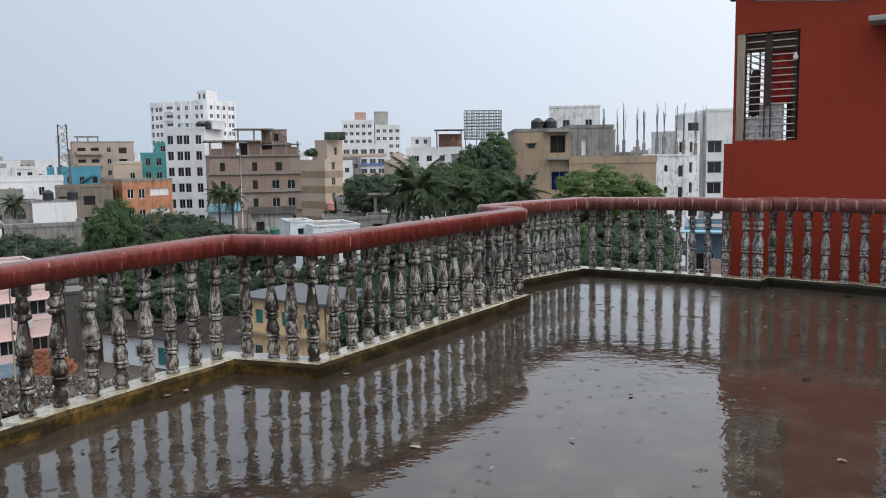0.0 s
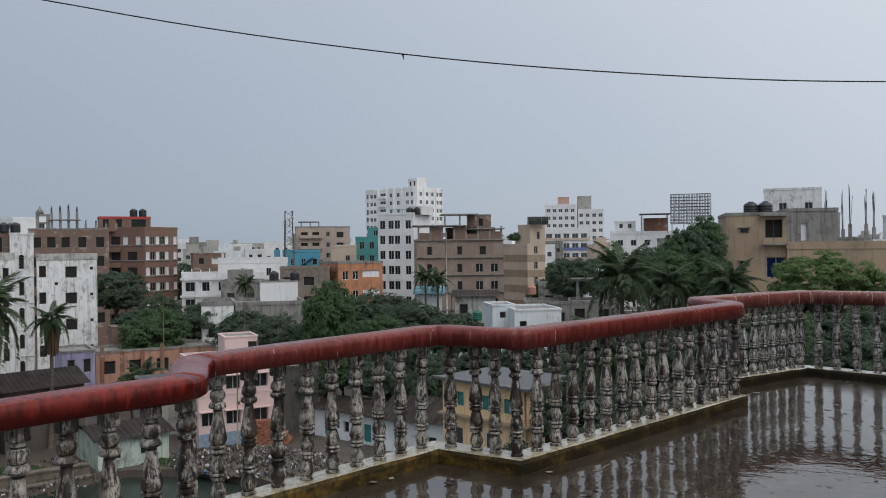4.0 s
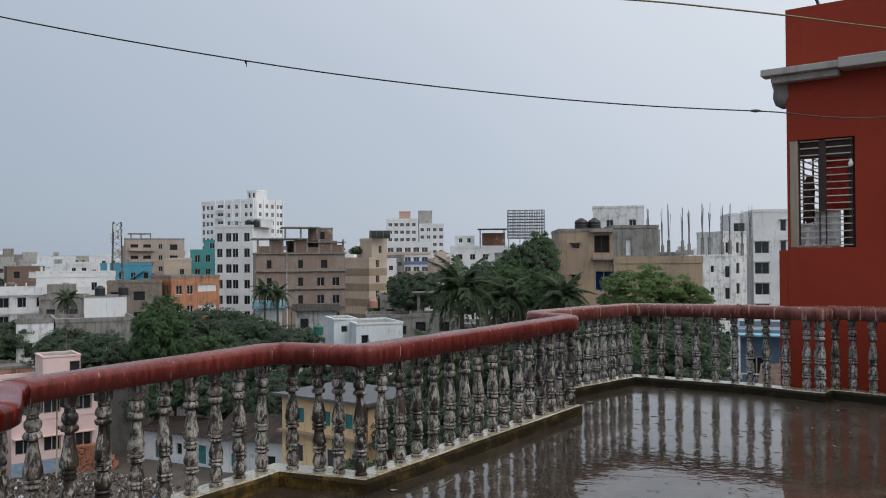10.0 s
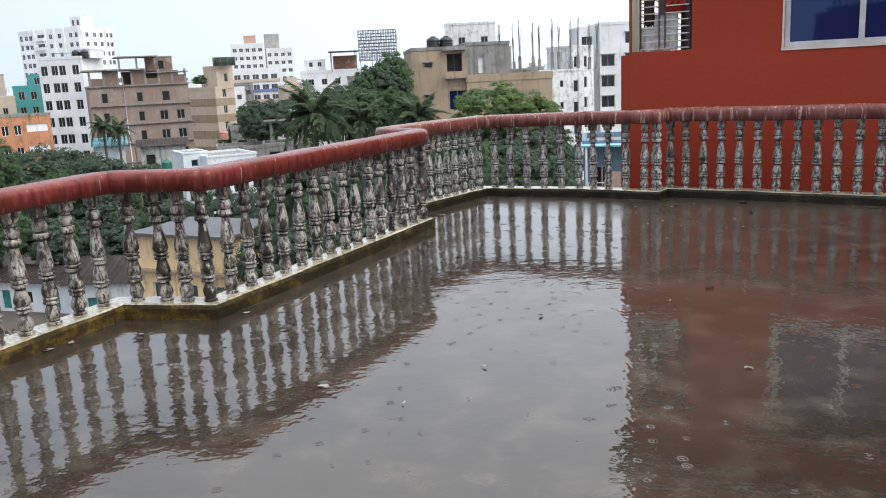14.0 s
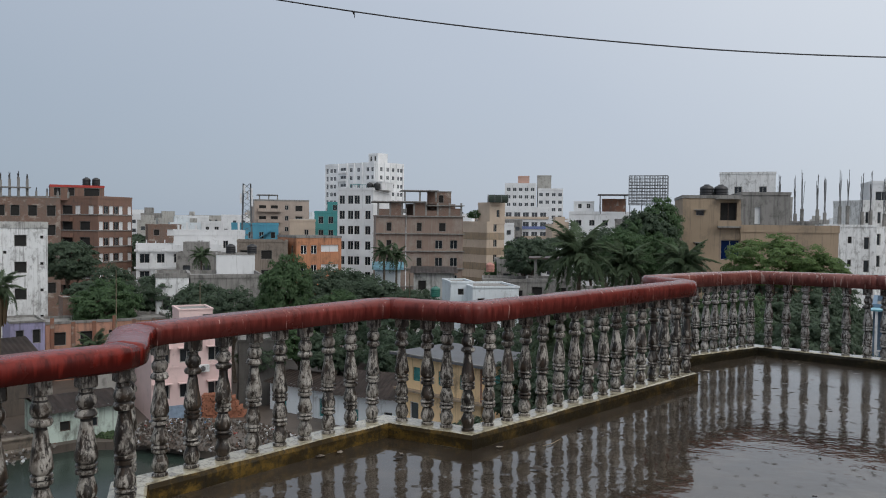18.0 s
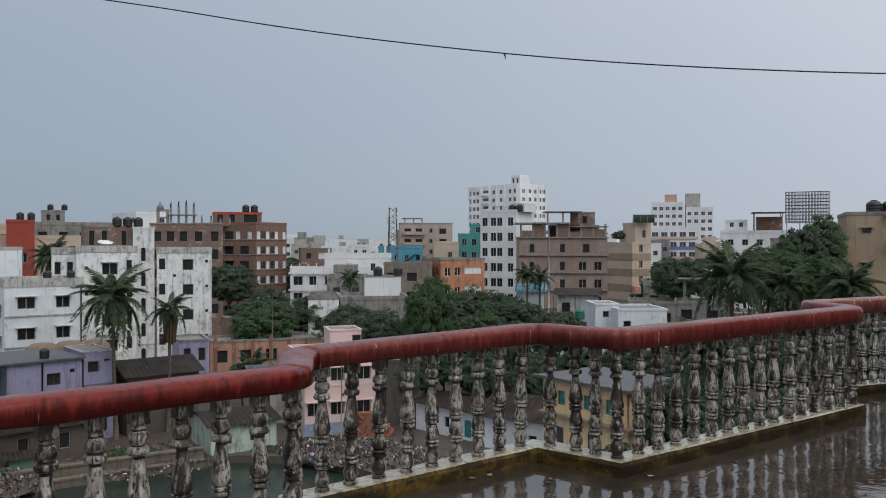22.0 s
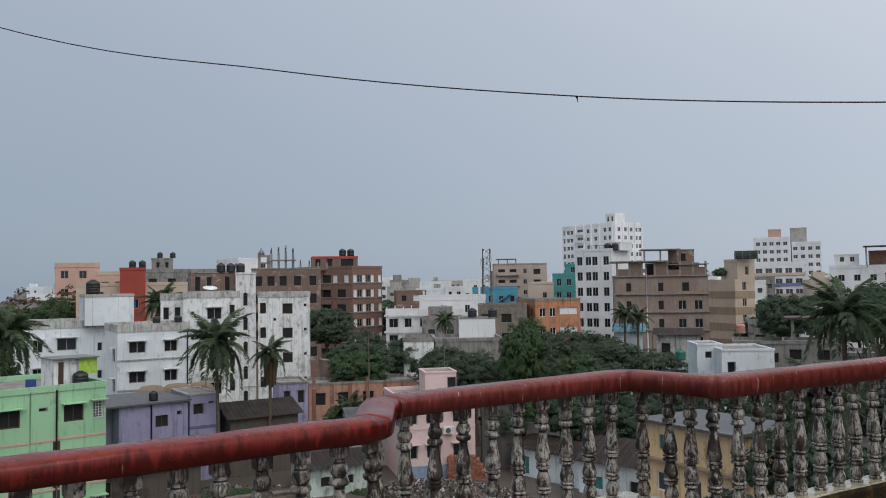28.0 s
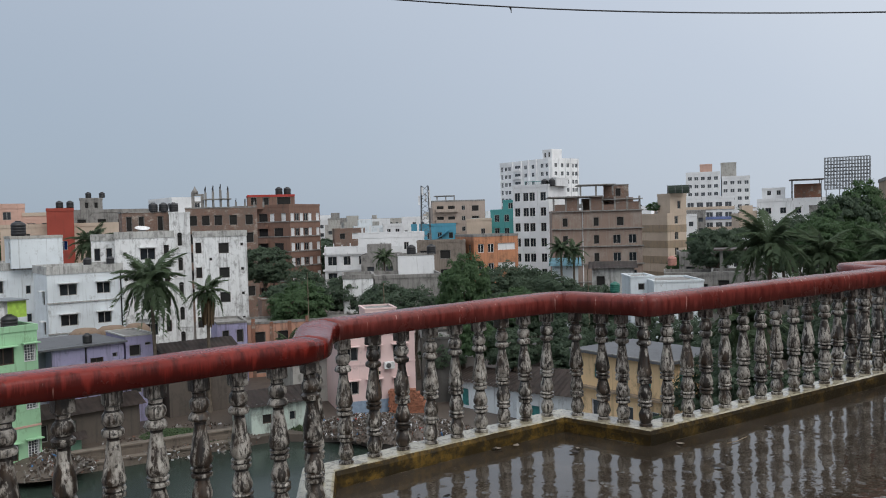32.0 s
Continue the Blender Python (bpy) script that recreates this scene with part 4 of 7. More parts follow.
def building(name, label, category, x, y, yaw, wr, wl, top, mat, holes=(), base=GROUND, parapet=0.6, shade_mat=None, recess=0.22, parapet_mat=None):
    """A flat-roofed house with its near corner at (x, y). Holes: (face, u, below top, w, h, style)."""
    b = thing(name, pose(x, y, base, 0, 0, yaw), label, category)
    H = top - base - parapet
    face_holes = {"r": [], "l": []}
    for f, u, zc, w, h, st in holes:
        face_holes[f].append((u - w / 2, u + w / 2, H + parapet - zc - h / 2, H + parapet - zc + h / 2))
    bm = bmesh.new()
    panel(bm, (0, 0, 0), (1, 0, 0), (0, 1, 0), wr, 0, H, face_holes["r"], recess)
    panel(bm, (0, 0, 0), (0, 1, 0), (1, 0, 0), wl, 0, H, face_holes["l"], recess)
    panel(bm, (wr, 0, 0), (0, 1, 0), (-1, 0, 0), wl, 0, H, [])
    panel(bm, (0, wl, 0), (1, 0, 0), (0, -1, 0), wr, 0, H, [])
    part("wall", bm, mat, b)
    part("roof", box(0.02, 0.02, H - 0.12, wr - 0.02, wl - 0.02, H - 0.004), CEMENT, b)
    if parapet > 0.05:
        pm = bmesh.new()
        o, t = 0.06, 0.14
        for x0, y0, x1, y1 in ((-o, -o, wr + o, t), (-o, wl - t, wr + o, wl + o), (-o, t, t, wl - t), (wr - t, t, wr + o, wl - t)):
            add_box(pm, x0, y0, H, x1, y1, H + parapet)
        part("parapet", pm, parapet_mat or mat, b)
    for f, u, zc, w, h, st in holes:
        z = H + parapet - zc
        at = pose(u, recess * 0.7, z) if f == "r" else pose(recess * 0.7, u, z, 0, 0, -90)
        fme, pme = window_meshes(w, h, st)
        win = part("window", fme, None, b, at=at)
        part("pane", pme, None, win)
        if shade_mat is not None and w > 0.7:
            key = (round(w, 1), shade_mat.name)
            if key not in SHADES:
                SHADES[key] = mesh_of(box(-w / 2 - 0.15, -0.45, 0, w / 2 + 0.15, 0.0, 0.07), "sunshade", shade_mat)
            part("sunshade", SHADES[key], None, win, at=pose(0, -recess * 0.7 - 0.003, h / 2 + 0.06))
    return b


def cols(face, us, below, rows, w, h, style="dark", dz=3.0):
    return [(face, u, below + r * dz, w, h, style) for r in range(rows) for u in us]


def spread(n, width, margin=0.12):
    return [width * (margin + (1 - 2 * margin) * (k / (n - 1) if n > 1 else 0.5)) for k in range(n)]


tank_mesh = None


def water_tank(x, y, z, s=1.0, label="black plastic water tank on a flat roof"):
    global tank_mesh
    if tank_mesh is None:
        bm = bmesh.new()
        prof = [(0.02, 0.0), (0.52, 0.0), (0.55, 0.06)]
        for k in range(4):
            prof += [(0.55, 0.10 + 0.22 * k), (0.57, 0.14 + 0.22 * k), (0.57, 0.22 + 0.22 * k), (0.55, 0.26 + 0.22 * k)]
        prof += [(0.50, 1.02), (0.30, 1.14), (0.22, 1.16), (0.22, 1.22), (0.02, 1.23)]
        add_lathe(bm, prof, 16)
        tank_mesh = mesh_of(bm, "water_tank", TANK)
    ob = new("water_tank", tank_mesh)
    ob.matrix_basis = pose(x, y, z) @ Matrix.Scale(s, 4)
    return tagged(ob, label, "water tank", "rooftop tanks")


def local(bx, by, yaw, u, v):
    a = radians(yaw)
    return bx + u * math.cos(a) - v * math.sin(a), by + u * math.sin(a) + v * math.cos(a)


# ---- town: the near bank and houses by the pond ----
def green_house():
    x, y, yaw, wr, wl, top = -49.3, 28.4, 74, 9.5, 8.8, -4.47
    b = building("house", "light green three-storey house with rust-stained walls by the pond", "house", x, y, yaw, wr, wl, top, GREEN,
                 cols("r", [3.5, 7.4], 1.9, 3, 1.25, 1.1, "wood", 3.15) + cols("r", [9.0], 1.85, 3, 0.75, 1.15, "far", 3.15) + cols("r", [5.5], 1.5, 2, 0.55, 0.27, "hole", 3.15), parapet=0.4, shade_mat=GREEN)
    H = top - GROUND
    for k in (1, 2):
        part("band", box(-0.03, -0.035, H - 3.55 - 3.15 * (k - 1), wr + 0.03, -0.003, H - 3.42 - 3.15 * (k - 1)), SALMON, b, "thin salmon painted band")
    part("drainpipe", tube([(6.3, -0.08, H - 0.3), (6.3, -0.08, 1.0)], 0.06, 8), TANK, b, "black drainpipe with a rust stain")
    part("rust_stain", box(6.1, -0.006, 0.8, 6.55, -0.002, H - 3.6), TIN_RUST, b, "dark rust stain under the drainpipe")
    part("drainpipe", tube([(4.7, -0.06, H - 0.3), (4.7, -0.06, 0.5)], 0.035, 6), GREEN, b)
    for u_ in (9.0,):
        for r_ in range(3):
            z_ = H - 1.85 - 3.15 * r_
            grid = bmesh.new()
            for q in range(5):
                add_box(grid, u_ - 0.36 + 0.18 * q - 0.015, -0.03, z_ - 0.56, u_ - 0.36 + 0.18 * q + 0.015, -0.004, z_ + 0.56)
            for q in range(7):
                add_box(grid, u_ - 0.37, -0.045, z_ - 0.54 + 0.18 * q - 0.015, u_ + 0.37, -0.031, z_ - 0.54 + 0.18 * q + 0.015)
            part("window_grille", grid, WHITE_OLD, b, "pale lattice window grille")
    sx, sy = local(x, y, yaw, 6.6, 1.3)
    shed = thing("rooftop_shed", pose(sx, sy, top - 0.4, 0, 0, yaw) @ Matrix.Scale(1.09, 4), "small rooftop shed with a tin roof and lime-green side", "shed")
    part("wall", box(0, 0, 0, 1.5, 2.2, 1.75), WHITE_OLD, shed)
    part("door", box(0.25, -0.04, 0, 0.55, -0.003, 1.6), WOOD_DARK, shed)
    part("side_sheet", box(1.5, 0.0, 0.75, 2.6, 0.06, 1.75), LIME, shed, "lime-green panel")
    part("roof", box(-0.15, -0.25, 1.76, 2.65, 2.35, 1.83), TIN, shed)
    tx, ty = local(x, y, yaw, 8.2, 1.0)
    water_tank(tx, ty, top - 0.4, 0.9)
    tx, ty = local(x, y, yaw, 5.1, 1.1)
    drum = new("blue_drum", mesh_of(add_lathe(bmesh.new(), [(0.02, 0), (0.32, 0), (0.33, 0.3), (0.36, 0.33), (0.33, 0.36), (0.32, 0.8), (0.1, 0.82)], 14), "blue_drum", plain("blue_plastic", (0.02, 0.06, 0.22), 0.4)))
    drum.matrix_basis = pose(tx, ty, top - 0.4)
    tagged(drum, "blue plastic drum on the green house's roof", "drum")


green_house()


BROWN_HUMP = plaster("brown_mud_brick", (0.235, 0.165, 0.115), (0.10, 0.08, 0.065), 0.5)


def purple_house():
    b = building("house", "lilac house with a mildewed flat roof", "house", -52.1, 43.0, 68, 5.4, 6.5, -7.3, PURPLE, cols("r", [3.3], 1.45, 2, 1.0, 0.9, "wood") + cols("r", [4.7], 0.95, 2, 0.4, 0.35, "hole"), parapet=0.05)
    part("roof_slab", box(-1.6, -0.35, 6.66, 5.6, 7.2, 6.80), SLATE, b, "overhanging stained wet roof slab")
    part("roof_puddle", box(-1.2, 0.6, 6.803, 5.2, 6.6, 6.812), SLATE, b, "wet dark middle of the roof")
    # The grey side wall's shade is put into this bluish wash.
    part("side_room", box(-1.4, 1.5, 0, -0.003, 6.8, 6.65), plaster("shaded_blue_grey_wash", (0.26, 0.27, 0.33), (0.10, 0.10, 0.105), 0.6), b)
    part("drainpipe", tube([(2.45, -0.10, 6.6), (2.45, -0.10, 0.5)], 0.06, 7), TANK, b, "black drainpipe with a soot stain")
    part("corner_pilaster", box(5.0, -0.10, 0, 5.25, -0.003, 6.6), PURPLE, b)
    b2 = building("house", "lilac annexe with a dark unglazed window", "house", -50.4, 48.5, 64, 2.4, 5.0, -6.95, PURPLE, cols("r", [0.75], 1.25, 2, 0.9, 0.9, "hole") + cols("r", [1.8], 0.8, 1, 0.5, 0.25, "hole"), parapet=0.1, parapet_mat=GRIMY)
    part("band", box(-0.02, -0.03, 4.2, 2.42, -0.003, 4.45), plain("slate_blue_band", (0.12, 0.13, 0.22), 0.8), b2)
    water_tank(-51.75, 46.0, -7.18, 0.62)
    for k, (hx, hy, hr) in enumerate(((-57.2, 50.6, 1.5), (-56.2, 52.6, 1.6), (-55.2, 54.4, 1.3))):
        hump = add_lathe(bmesh.new(), [(hr, 0.0), (hr * 0.97, 6.3), (hr * 0.85, 6.8), (hr * 0.55, 7.15), (0.05, 7.25)], 14)
        tagged(part("brick_kiln_hump", hump, BROWN_HUMP, None, at=pose(hx, hy, GROUND)), "rounded brown mud-brick hump behind the lilac house", "hump", "brown humps")


purple_house()

# white block of flats, two wings and a stair head
block_a = building("apartment_building", "grimy white three-storey block with dark sliding windows", "building", -68.0, 55.8, 61, 7.1, 7.0, -1.85, BLUE_WHITE,
         cols("r", [1.9], 2.35, 3, 1.6, 1.15) + cols("r", [5.2], 2.35, 3, 1.3, 1.15) + cols("l", [2.0], 3.2, 2, 1.1, 1.3, "wood"), parapet=0.8, shade_mat=WHITE_OLD, parapet_mat=GRIMY)
for k in range(3):
    part("floor_ledge", box(-0.08, -0.12, 7.5 - 3.0 * k + 1.0, 7.18, -0.003, 7.62 - 3.0 * k + 1.0), GRIMY, block_a, "stained ledge between the storeys")
part("drainpipe", tube([(6.85, -0.1, 11.2), (6.85, -0.1, 0.4)], 0.07, 6), TANK, block_a, "black rain pipe")
building("apartment_building", "long grimy white wing with a dirty parapet", "building", -80.3, 52.6, 61, 9.8, 9.0, -1.6, BLUE_WHITE,
         cols("r", [2.5], 2.6, 3, 0.95, 1.3) + cols("r", [5.3], 2.5, 3, 1.9, 1.3) + cols("r", [8.6], 2.9, 3, 0.5, 0.9), parapet=0.8, shade_mat=WHITE_OLD, parapet_mat=GRIMY)
building("rooftop_room", "pale blue-white rooftop stair head with a slab roof", "rooftop room", -76.2, 58.3, 61, 5.0, 4.0, 1.2, BLUE_WHITE, cols("l", [1.0], 1.5, 1, 0.8, 1.8, "wood"), base=-2.2, parapet=0.3, parapet_mat=CEMENT_LIGHT)
water_tank(-76.6, 59.6, 1.2, 1.3)
water_tank(-67.2, 60.0, -2.0, 0.7)
water_tank(-66.2, 62.0, -2.0, 0.7)

# old white flats in five storeys
building("apartment_building", "streaked white wing with two narrow windows", "building", -77.35, 69.58, 47, 2.7, 7, 1.1, WHITE_OLD, cols("r", [0.65, 1.95], 2.4, 4, 0.7, 1.5), parapet=0.8, parapet_mat=GRIMY)
mid_wing = building("apartment_building", "streaked white middle wing with balcony openings", "building", -74.85, 70.78, 46, 6.6, 9, 1.3, WHITE_OLD,
         cols("r", [3.6], 2.7, 5, 1.7, 1.4, "dark") + cols("r", [1.1], 2.6, 5, 0.4, 0.4, "hole") + cols("r", [5.7], 2.4, 5, 0.6, 1.4, "wood"), parapet=0.8, shade_mat=WHITE_OLD, parapet_mat=GRIMY)
for k in range(4):
    part("balcony", box(2.2, -0.75, 11.0 - 3 * k, 5.0, -0.003, 11.9 - 3 * k), WHITE_OLD, mid_wing, "streaked white balcony")
old_tower = building("stair_tower", "tall white stair tower with narrow arched slots", "stair tower", -71.05, 75.68, 43, 2.4, 5, 3.5, WHITE_OLD, cols("r", [1.15], 3.4, 5, 0.55, 1.35, "hole"), parapet=0.2)
for k in range(5):
    # Near-black half disc on the wall paints the shaded arch above each slot.
    arch = bmesh.new()
    fan = [arch.verts.new((0.275 * math.cos(math.pi * q / 10), 0, 0.275 * math.sin(math.pi * q / 10))) for q in range(11)]
    arch.faces.new(fan)
    bmesh.ops.solidify(arch, geom=arch.faces[:], thickness=0.012)
    part("window_arch", arch, ROOM_DARK, old_tower, "flat half disc painted as the arched opening's shade", at=pose(1.15, -0.004, 14.1 + 0.67 - 3.0 * k))
    part("floor_ledge", box(-0.05, -0.10, 12.55 - 3.0 * k, 2.45, -0.003, 12.65 - 3.0 * k), WHITE_OLD, old_tower, "thin white string course")
building("apartment_building", "streaked white wing with square unglazed windows", "building", -68.55, 76.88, 42, 6.3, 9, 1.1, WHITE_OLD,
         cols("r", [3.55], 2.1, 5, 1.25, 1.3, "hole") + cols("r", [0.6], 2.0, 5, 0.7, 1.3, "wood") + cols("r", [5.7], 1.7, 4, 0.35, 0.35, "hole") + cols("r", [2.0], 3.4, 4, 0.35, 0.35, "hole"), parapet=0.7, parapet_mat=GRIMY)
building("rooftop_room", "unplastered brick room on the old white flats", "rooftop room", -76.05, 73.18, 52, 5.4, 4, 3.7, BRICK, cols("r", [0.8, 2.2, 4.4], 1.5, 1, 0.7, 1.8, "hole"), base=0.4, parapet=0.15, parapet_mat=CEMENT)
building("rooftop_room", "bare cement rooftop room under a dark slab", "rooftop room", -76.05, 77.98, 45, 3.6, 4, 3.1, CEMENT, cols("r", [0.8], 1.2, 1, 0.7, 0.8, "hole"), base=0.4, parapet=0.15, parapet_mat=CEMENT)
for k in range(3):
    water_tank(-74.0 + 0.75 * k, 76.2 + 0.95 * k, 3.6, 0.95)
dish = bmesh.new()
add_lathe(dish, [(0.05, 0.0), (0.55, 0.12), (0.95, 0.40), (0.98, 0.42), (0.55, 0.16), (0.04, 0.04)], 18)
tagged(part("satellite_dish", dish, plain("white_dish_paint", (0.72, 0.72, 0.72), 0.5), None, at=pose(-73.4, 73.7, 1.35, 16, 0, 60) @ Matrix.Scale(0.9, 4)), "white satellite dish on the old flats' roof", "satellite dish")

# houses behind
building("stair_tower", "brick-red painted stair tower", "stair tower", -96.5, 79.4, 51, 3.4, 4, 4.8, plaster("red_tower_paint", (0.32, 0.055, 0.035), (0.16, 0.04, 0.03), 0.3), cols("r", [2.0], 5.2, 4, 1.0, 1.3, "blue", 3.6), parapet=0.4)
water_tank(-96.3, 81.4, 4.8, 0.85), water_tank(-95.4, 82.4, 4.8, 0.85)
building("apartment_building", "cream painted flats with small dark windows", "building", -102.4, 76.7, 53, 15.5, 10, 2.7, CREAM, cols("r", [10.8, 13.6], 3.4, 4, 1.1, 1.2) + cols("r", [11.2, 3.4], 1.6, 1, 0.5, 0.5, "hole"), parapet=0.5)
building("apartment_building", "salmon painted flats with a roof terrace", "building", -121.9, 87.3, 55, 6.8, 8, 6.3, SALMON, cols("r", [1.4, 4.2], 2.0, 5, 1.2, 1.3) + cols("r", [5.9], 3.5, 4, 0.8, 1.0), parapet=0.8)
building("apartment_building", "lower salmon wing with pale bands", "building", -118.1, 92.5, 52, 5.5, 8, 4.8, SALMON, cols("r", [1.2, 3.4], 2.4, 5, 1.3, 1.3), parapet=0.6, parapet_mat=CREAM)
building("apartment_building", "grey cement flats under construction", "building", -109.7, 94.9, 49, 12.0, 8, 5.0, CEMENT, cols("r", spread(4, 12), 2.2, 5, 1.4, 1.3, "hole"), parapet=0.5)
building("rooftop_room", "grey cement stair head", "rooftop room", -109.0, 96.0, 49, 3.4, 3, 6.9, CEMENT, cols("r", [1.0, 2.4], 1.2, 1, 0.6, 1.0, "hole"), base=4.6, parapet=0.3)
water_tank(-108.6, 97.4, 6.9, 0.8), water_tank(-107.2, 98.9, 6.9, 0.8)
building("apartment_building", "distant white flats with rounded balconies", "building", -177.7, 189.9, 63, 9.0, 21, 11.0, WHITE, cols("l", spread(5, 21), 2.5, 6, 2.0, 1.6, "dark") + cols("r", spread(2, 9), 2.5, 6, 1.6, 1.4), parapet=0.8)

# brown brick flats
BROWN = plaster("brown_cement_wash", (0.215, 0.125, 0.092), (0.105, 0.085, 0.072), 0.55)
brown_x, brown_y = -96.2, 135.5
brown_flats = building("apartment_building", "unplastered brown brick flats with white shutters and open floors", "building", brown_x, brown_y, 85, 9.6, 17.5, 5.8, BROWN,
         cols("r", [0.9, 3.7, 6.4, 8.9], 2.6, 5, 1.15, 1.6, "shutter") + cols("r", [2.3, 5.1], 2.6, 5, 1.3, 1.5, "dark") + cols("l", [1.6, 4.6], 2.6, 1, 1.2, 1.6, "shutter") + cols("l", [7.0, 10.5, 14.0], 2.6, 6, 2.4, 1.7, "hole") + cols("l", [3.0], 5.6, 5, 2.4, 1.7, "hole"), parapet=0.5)
building("rooftop_room", "red-rimmed brick rooftop room on the brown flats", "rooftop room", -105.30, 134.10, 40, 9.4, 7, 7.9, BROWN, cols("r", [1.2, 3.6], 1.3, 1, 1.2, 1.6, "hole") + cols("r", [7.2], 1.3, 1, 2.8, 1.7, "hole"), base=5.0, parapet=0.45, parapet_mat=plaster("red_rim_paint", (0.42, 0.055, 0.045), (0.2, 0.05, 0.04), 0.2))
water_tank(-101.5, 139.5, 7.9, 1.3), water_tank(-100.2, 140.6, 7.9, 1.3)


for k in range(6):
    part("floor_ledge", box(-0.10, -0.12, 16.2 - 3.0 * k, 9.7, -0.003, 16.4 - 3.0 * k), CEMENT, brown_flats, "raw concrete floor edge")
    part("floor_ledge", box(-0.12, 0.0, 16.2 - 3.0 * k, -0.003, 17.5, 16.4 - 3.0 * k), CEMENT, brown_flats, "raw concrete floor edge")
    part("balcony", box(-0.9, 5.6, 15.0 - 3.0 * k, -0.15, 9.0, 15.8 - 3.0 * k), BROWN, brown_flats, "bare brick balcony front")
ROD = mesh_of(tube([(0, 0, 0), (0, 0, 1)], 0.030, 4), "rod", STEEL)


def skeleton_frame(x, y, yaw, nx, ny, step, z0, floors, storey, label, rods=True, rod_length=2.4, half=0.18):
    """Bare concrete columns, slabs and standing reinforcement."""
    rnd = random.Random(int(abs(x) * 7))
    b = thing("building_skeleton", pose(x, y, z0, 0, 0, yaw), label, "building skeleton")
    for f in range(floors):
        for i in range(nx):
            for j in range(ny):
                h = storey if f < floors - 1 else storey * rnd.uniform(0.55, 0.95)
                part("column", box(i * step - half, j * step - half, f * storey, i * step + half, j * step + half, f * storey + h), CEMENT, b)
                if rods and f == floors - 1:
                    for k in range(6):
                        ox, oy, top = rnd.uniform(-0.10, 0.10), rnd.uniform(-0.10, 0.10), rnd.uniform(0.5, 1.0) * rod_length
                        part("rod", ROD, None, b, at=pose(i * step + ox, j * step + oy, f * storey + h - 0.1, rnd.uniform(-3, 3), rnd.uniform(-3, 3)) @ Matrix.Diagonal((1, 1, top, 1)))
        if f < floors - 1:
            part("slab", box(-0.5, -0.5, (f + 1) * storey - 0.16, (nx - 1) * step + 0.5, (ny - 1) * step + 0.5, (f + 1) * storey), CEMENT, b)
    return b


building("apartment_building", "raw brick flats below a concrete skeleton", "building", -94.5, 104.2, 42, 11.5, 8, 4.9, BRICK, cols("r", [1.2, 3.2, 5.2, 7.6, 10.2], 2.2, 5, 1.3, 1.7, "hole"), parapet=0.2, parapet_mat=CEMENT)
core = thing("lift_core", pose(-93.9, 105.1, 4.7, 0, 0, 42), "bare concrete stair core with a pointed cap on a brick roof", "stair core")
part("wall", box(0, 0, 0, 0.5, 2.0, 2.7), CEMENT, core)
part("wall", box(1.5, 0, 0, 2.0, 2.0, 2.4), CEMENT, core)
part("landing", box(0.5, 0.1, 1.0, 1.5, 1.9, 1.2), CEMENT, core)
part("beam", box(0.5, 0.0, 2.1, 1.5, 0.4, 2.4), CEMENT, core)
part("cap", add_lathe(bmesh.new(), [(0.55, 0.0), (0.5, 0.5), (0.2, 0.9), (0.03, 1.3)], 8), CEMENT, core, at=pose(0.6, 0.8, 2.4))
skeleton_frame(-92.2, 106.6, 42, 4, 2, 1.2, 4.7, 2, 1.6, "unfinished concrete frame on a brick roof", rod_length=1.2, half=0.17)
skeleton_frame(-88.6, 109.8, 42, 4, 1, 1.5, 4.7, 1, 1.5, "row of bare concrete columns on a brick roof", rod_length=0.8, half=0.15)

# white low buildings with parapets in the middle distance
low_white = building("house", "long low white building with white posts", "house", -81.9, 125.8, 33, 14.0, 9, -2.8, WHITE, cols("r", spread(5, 14, 0.1), 2.4, 2, 1.6, 1.6, "dark"), parapet=0.9)
for k in range(7):
    part("pilaster", box(0.05 + 2.3 * k, -0.35, 0, 0.40 + 2.3 * k, -0.003, 11.2), WHITE, low_white)
for z0 in (10.0, 7.0):
    part("floor_ledge", box(-0.3, -0.55, z0, 14.3, -0.36, z0 + 0.35), WHITE, low_white)
for k in range(10):
    part("parapet_post", box(0.1 + 1.5 * k, -0.06, 11.2, 0.3 + 1.5 * k, 0.12, 11.75 + 0.25 * (k % 2)), WHITE, low_white)
building("house", "white upper storey with upright parapet posts", "house", -78.7, 132.5, 31, 12.4, 8, -0.3, WHITE, cols("r", [4.5, 9.0], 2.6, 1, 0.9, 1.4), base=-6, parapet=1.0)
for k in range(8):
    px, py = local(-78.7, 132.5, 31, 0.8 + 1.5 * k, 0.0)
    tagged(part("parapet_post", box(-0.18, -0.18, 0, 0.18, 0.18, 1.0 + 0.5 * (k % 2)), WHITE, None, at=pose(px, py, -0.4, 0, 0, 31)), "white cement post on a roof parapet", "post", "parapet posts")
building("house", "dirty white two-storey house with a grey flat roof", "house", -48.5, 78.3, 32, 3.4, 6, -4.2, WHITE_OLD, cols("r", [1.1], 3.2, 2, 0.8, 1.5), parapet=0.5, parapet_mat=CEMENT)
building("house", "grey mildewed house with a wide flat roof", "house", -45.6, 80.4, 32, 7.6, 8, -4.4, CEMENT, cols("r", [1.5, 4.2], 2.6, 2, 0.9, 1.2), parapet=0.4)
building("rooftop_room", "white stair head carrying two black tanks", "rooftop room", -46.6, 88.0, 29, 4.4, 4, -2.4, WHITE, cols("l", [1.0], 1.6, 1, 0.8, 1.8, "wood"), base=-6.5, parapet=0.15, parapet_mat=CEMENT)
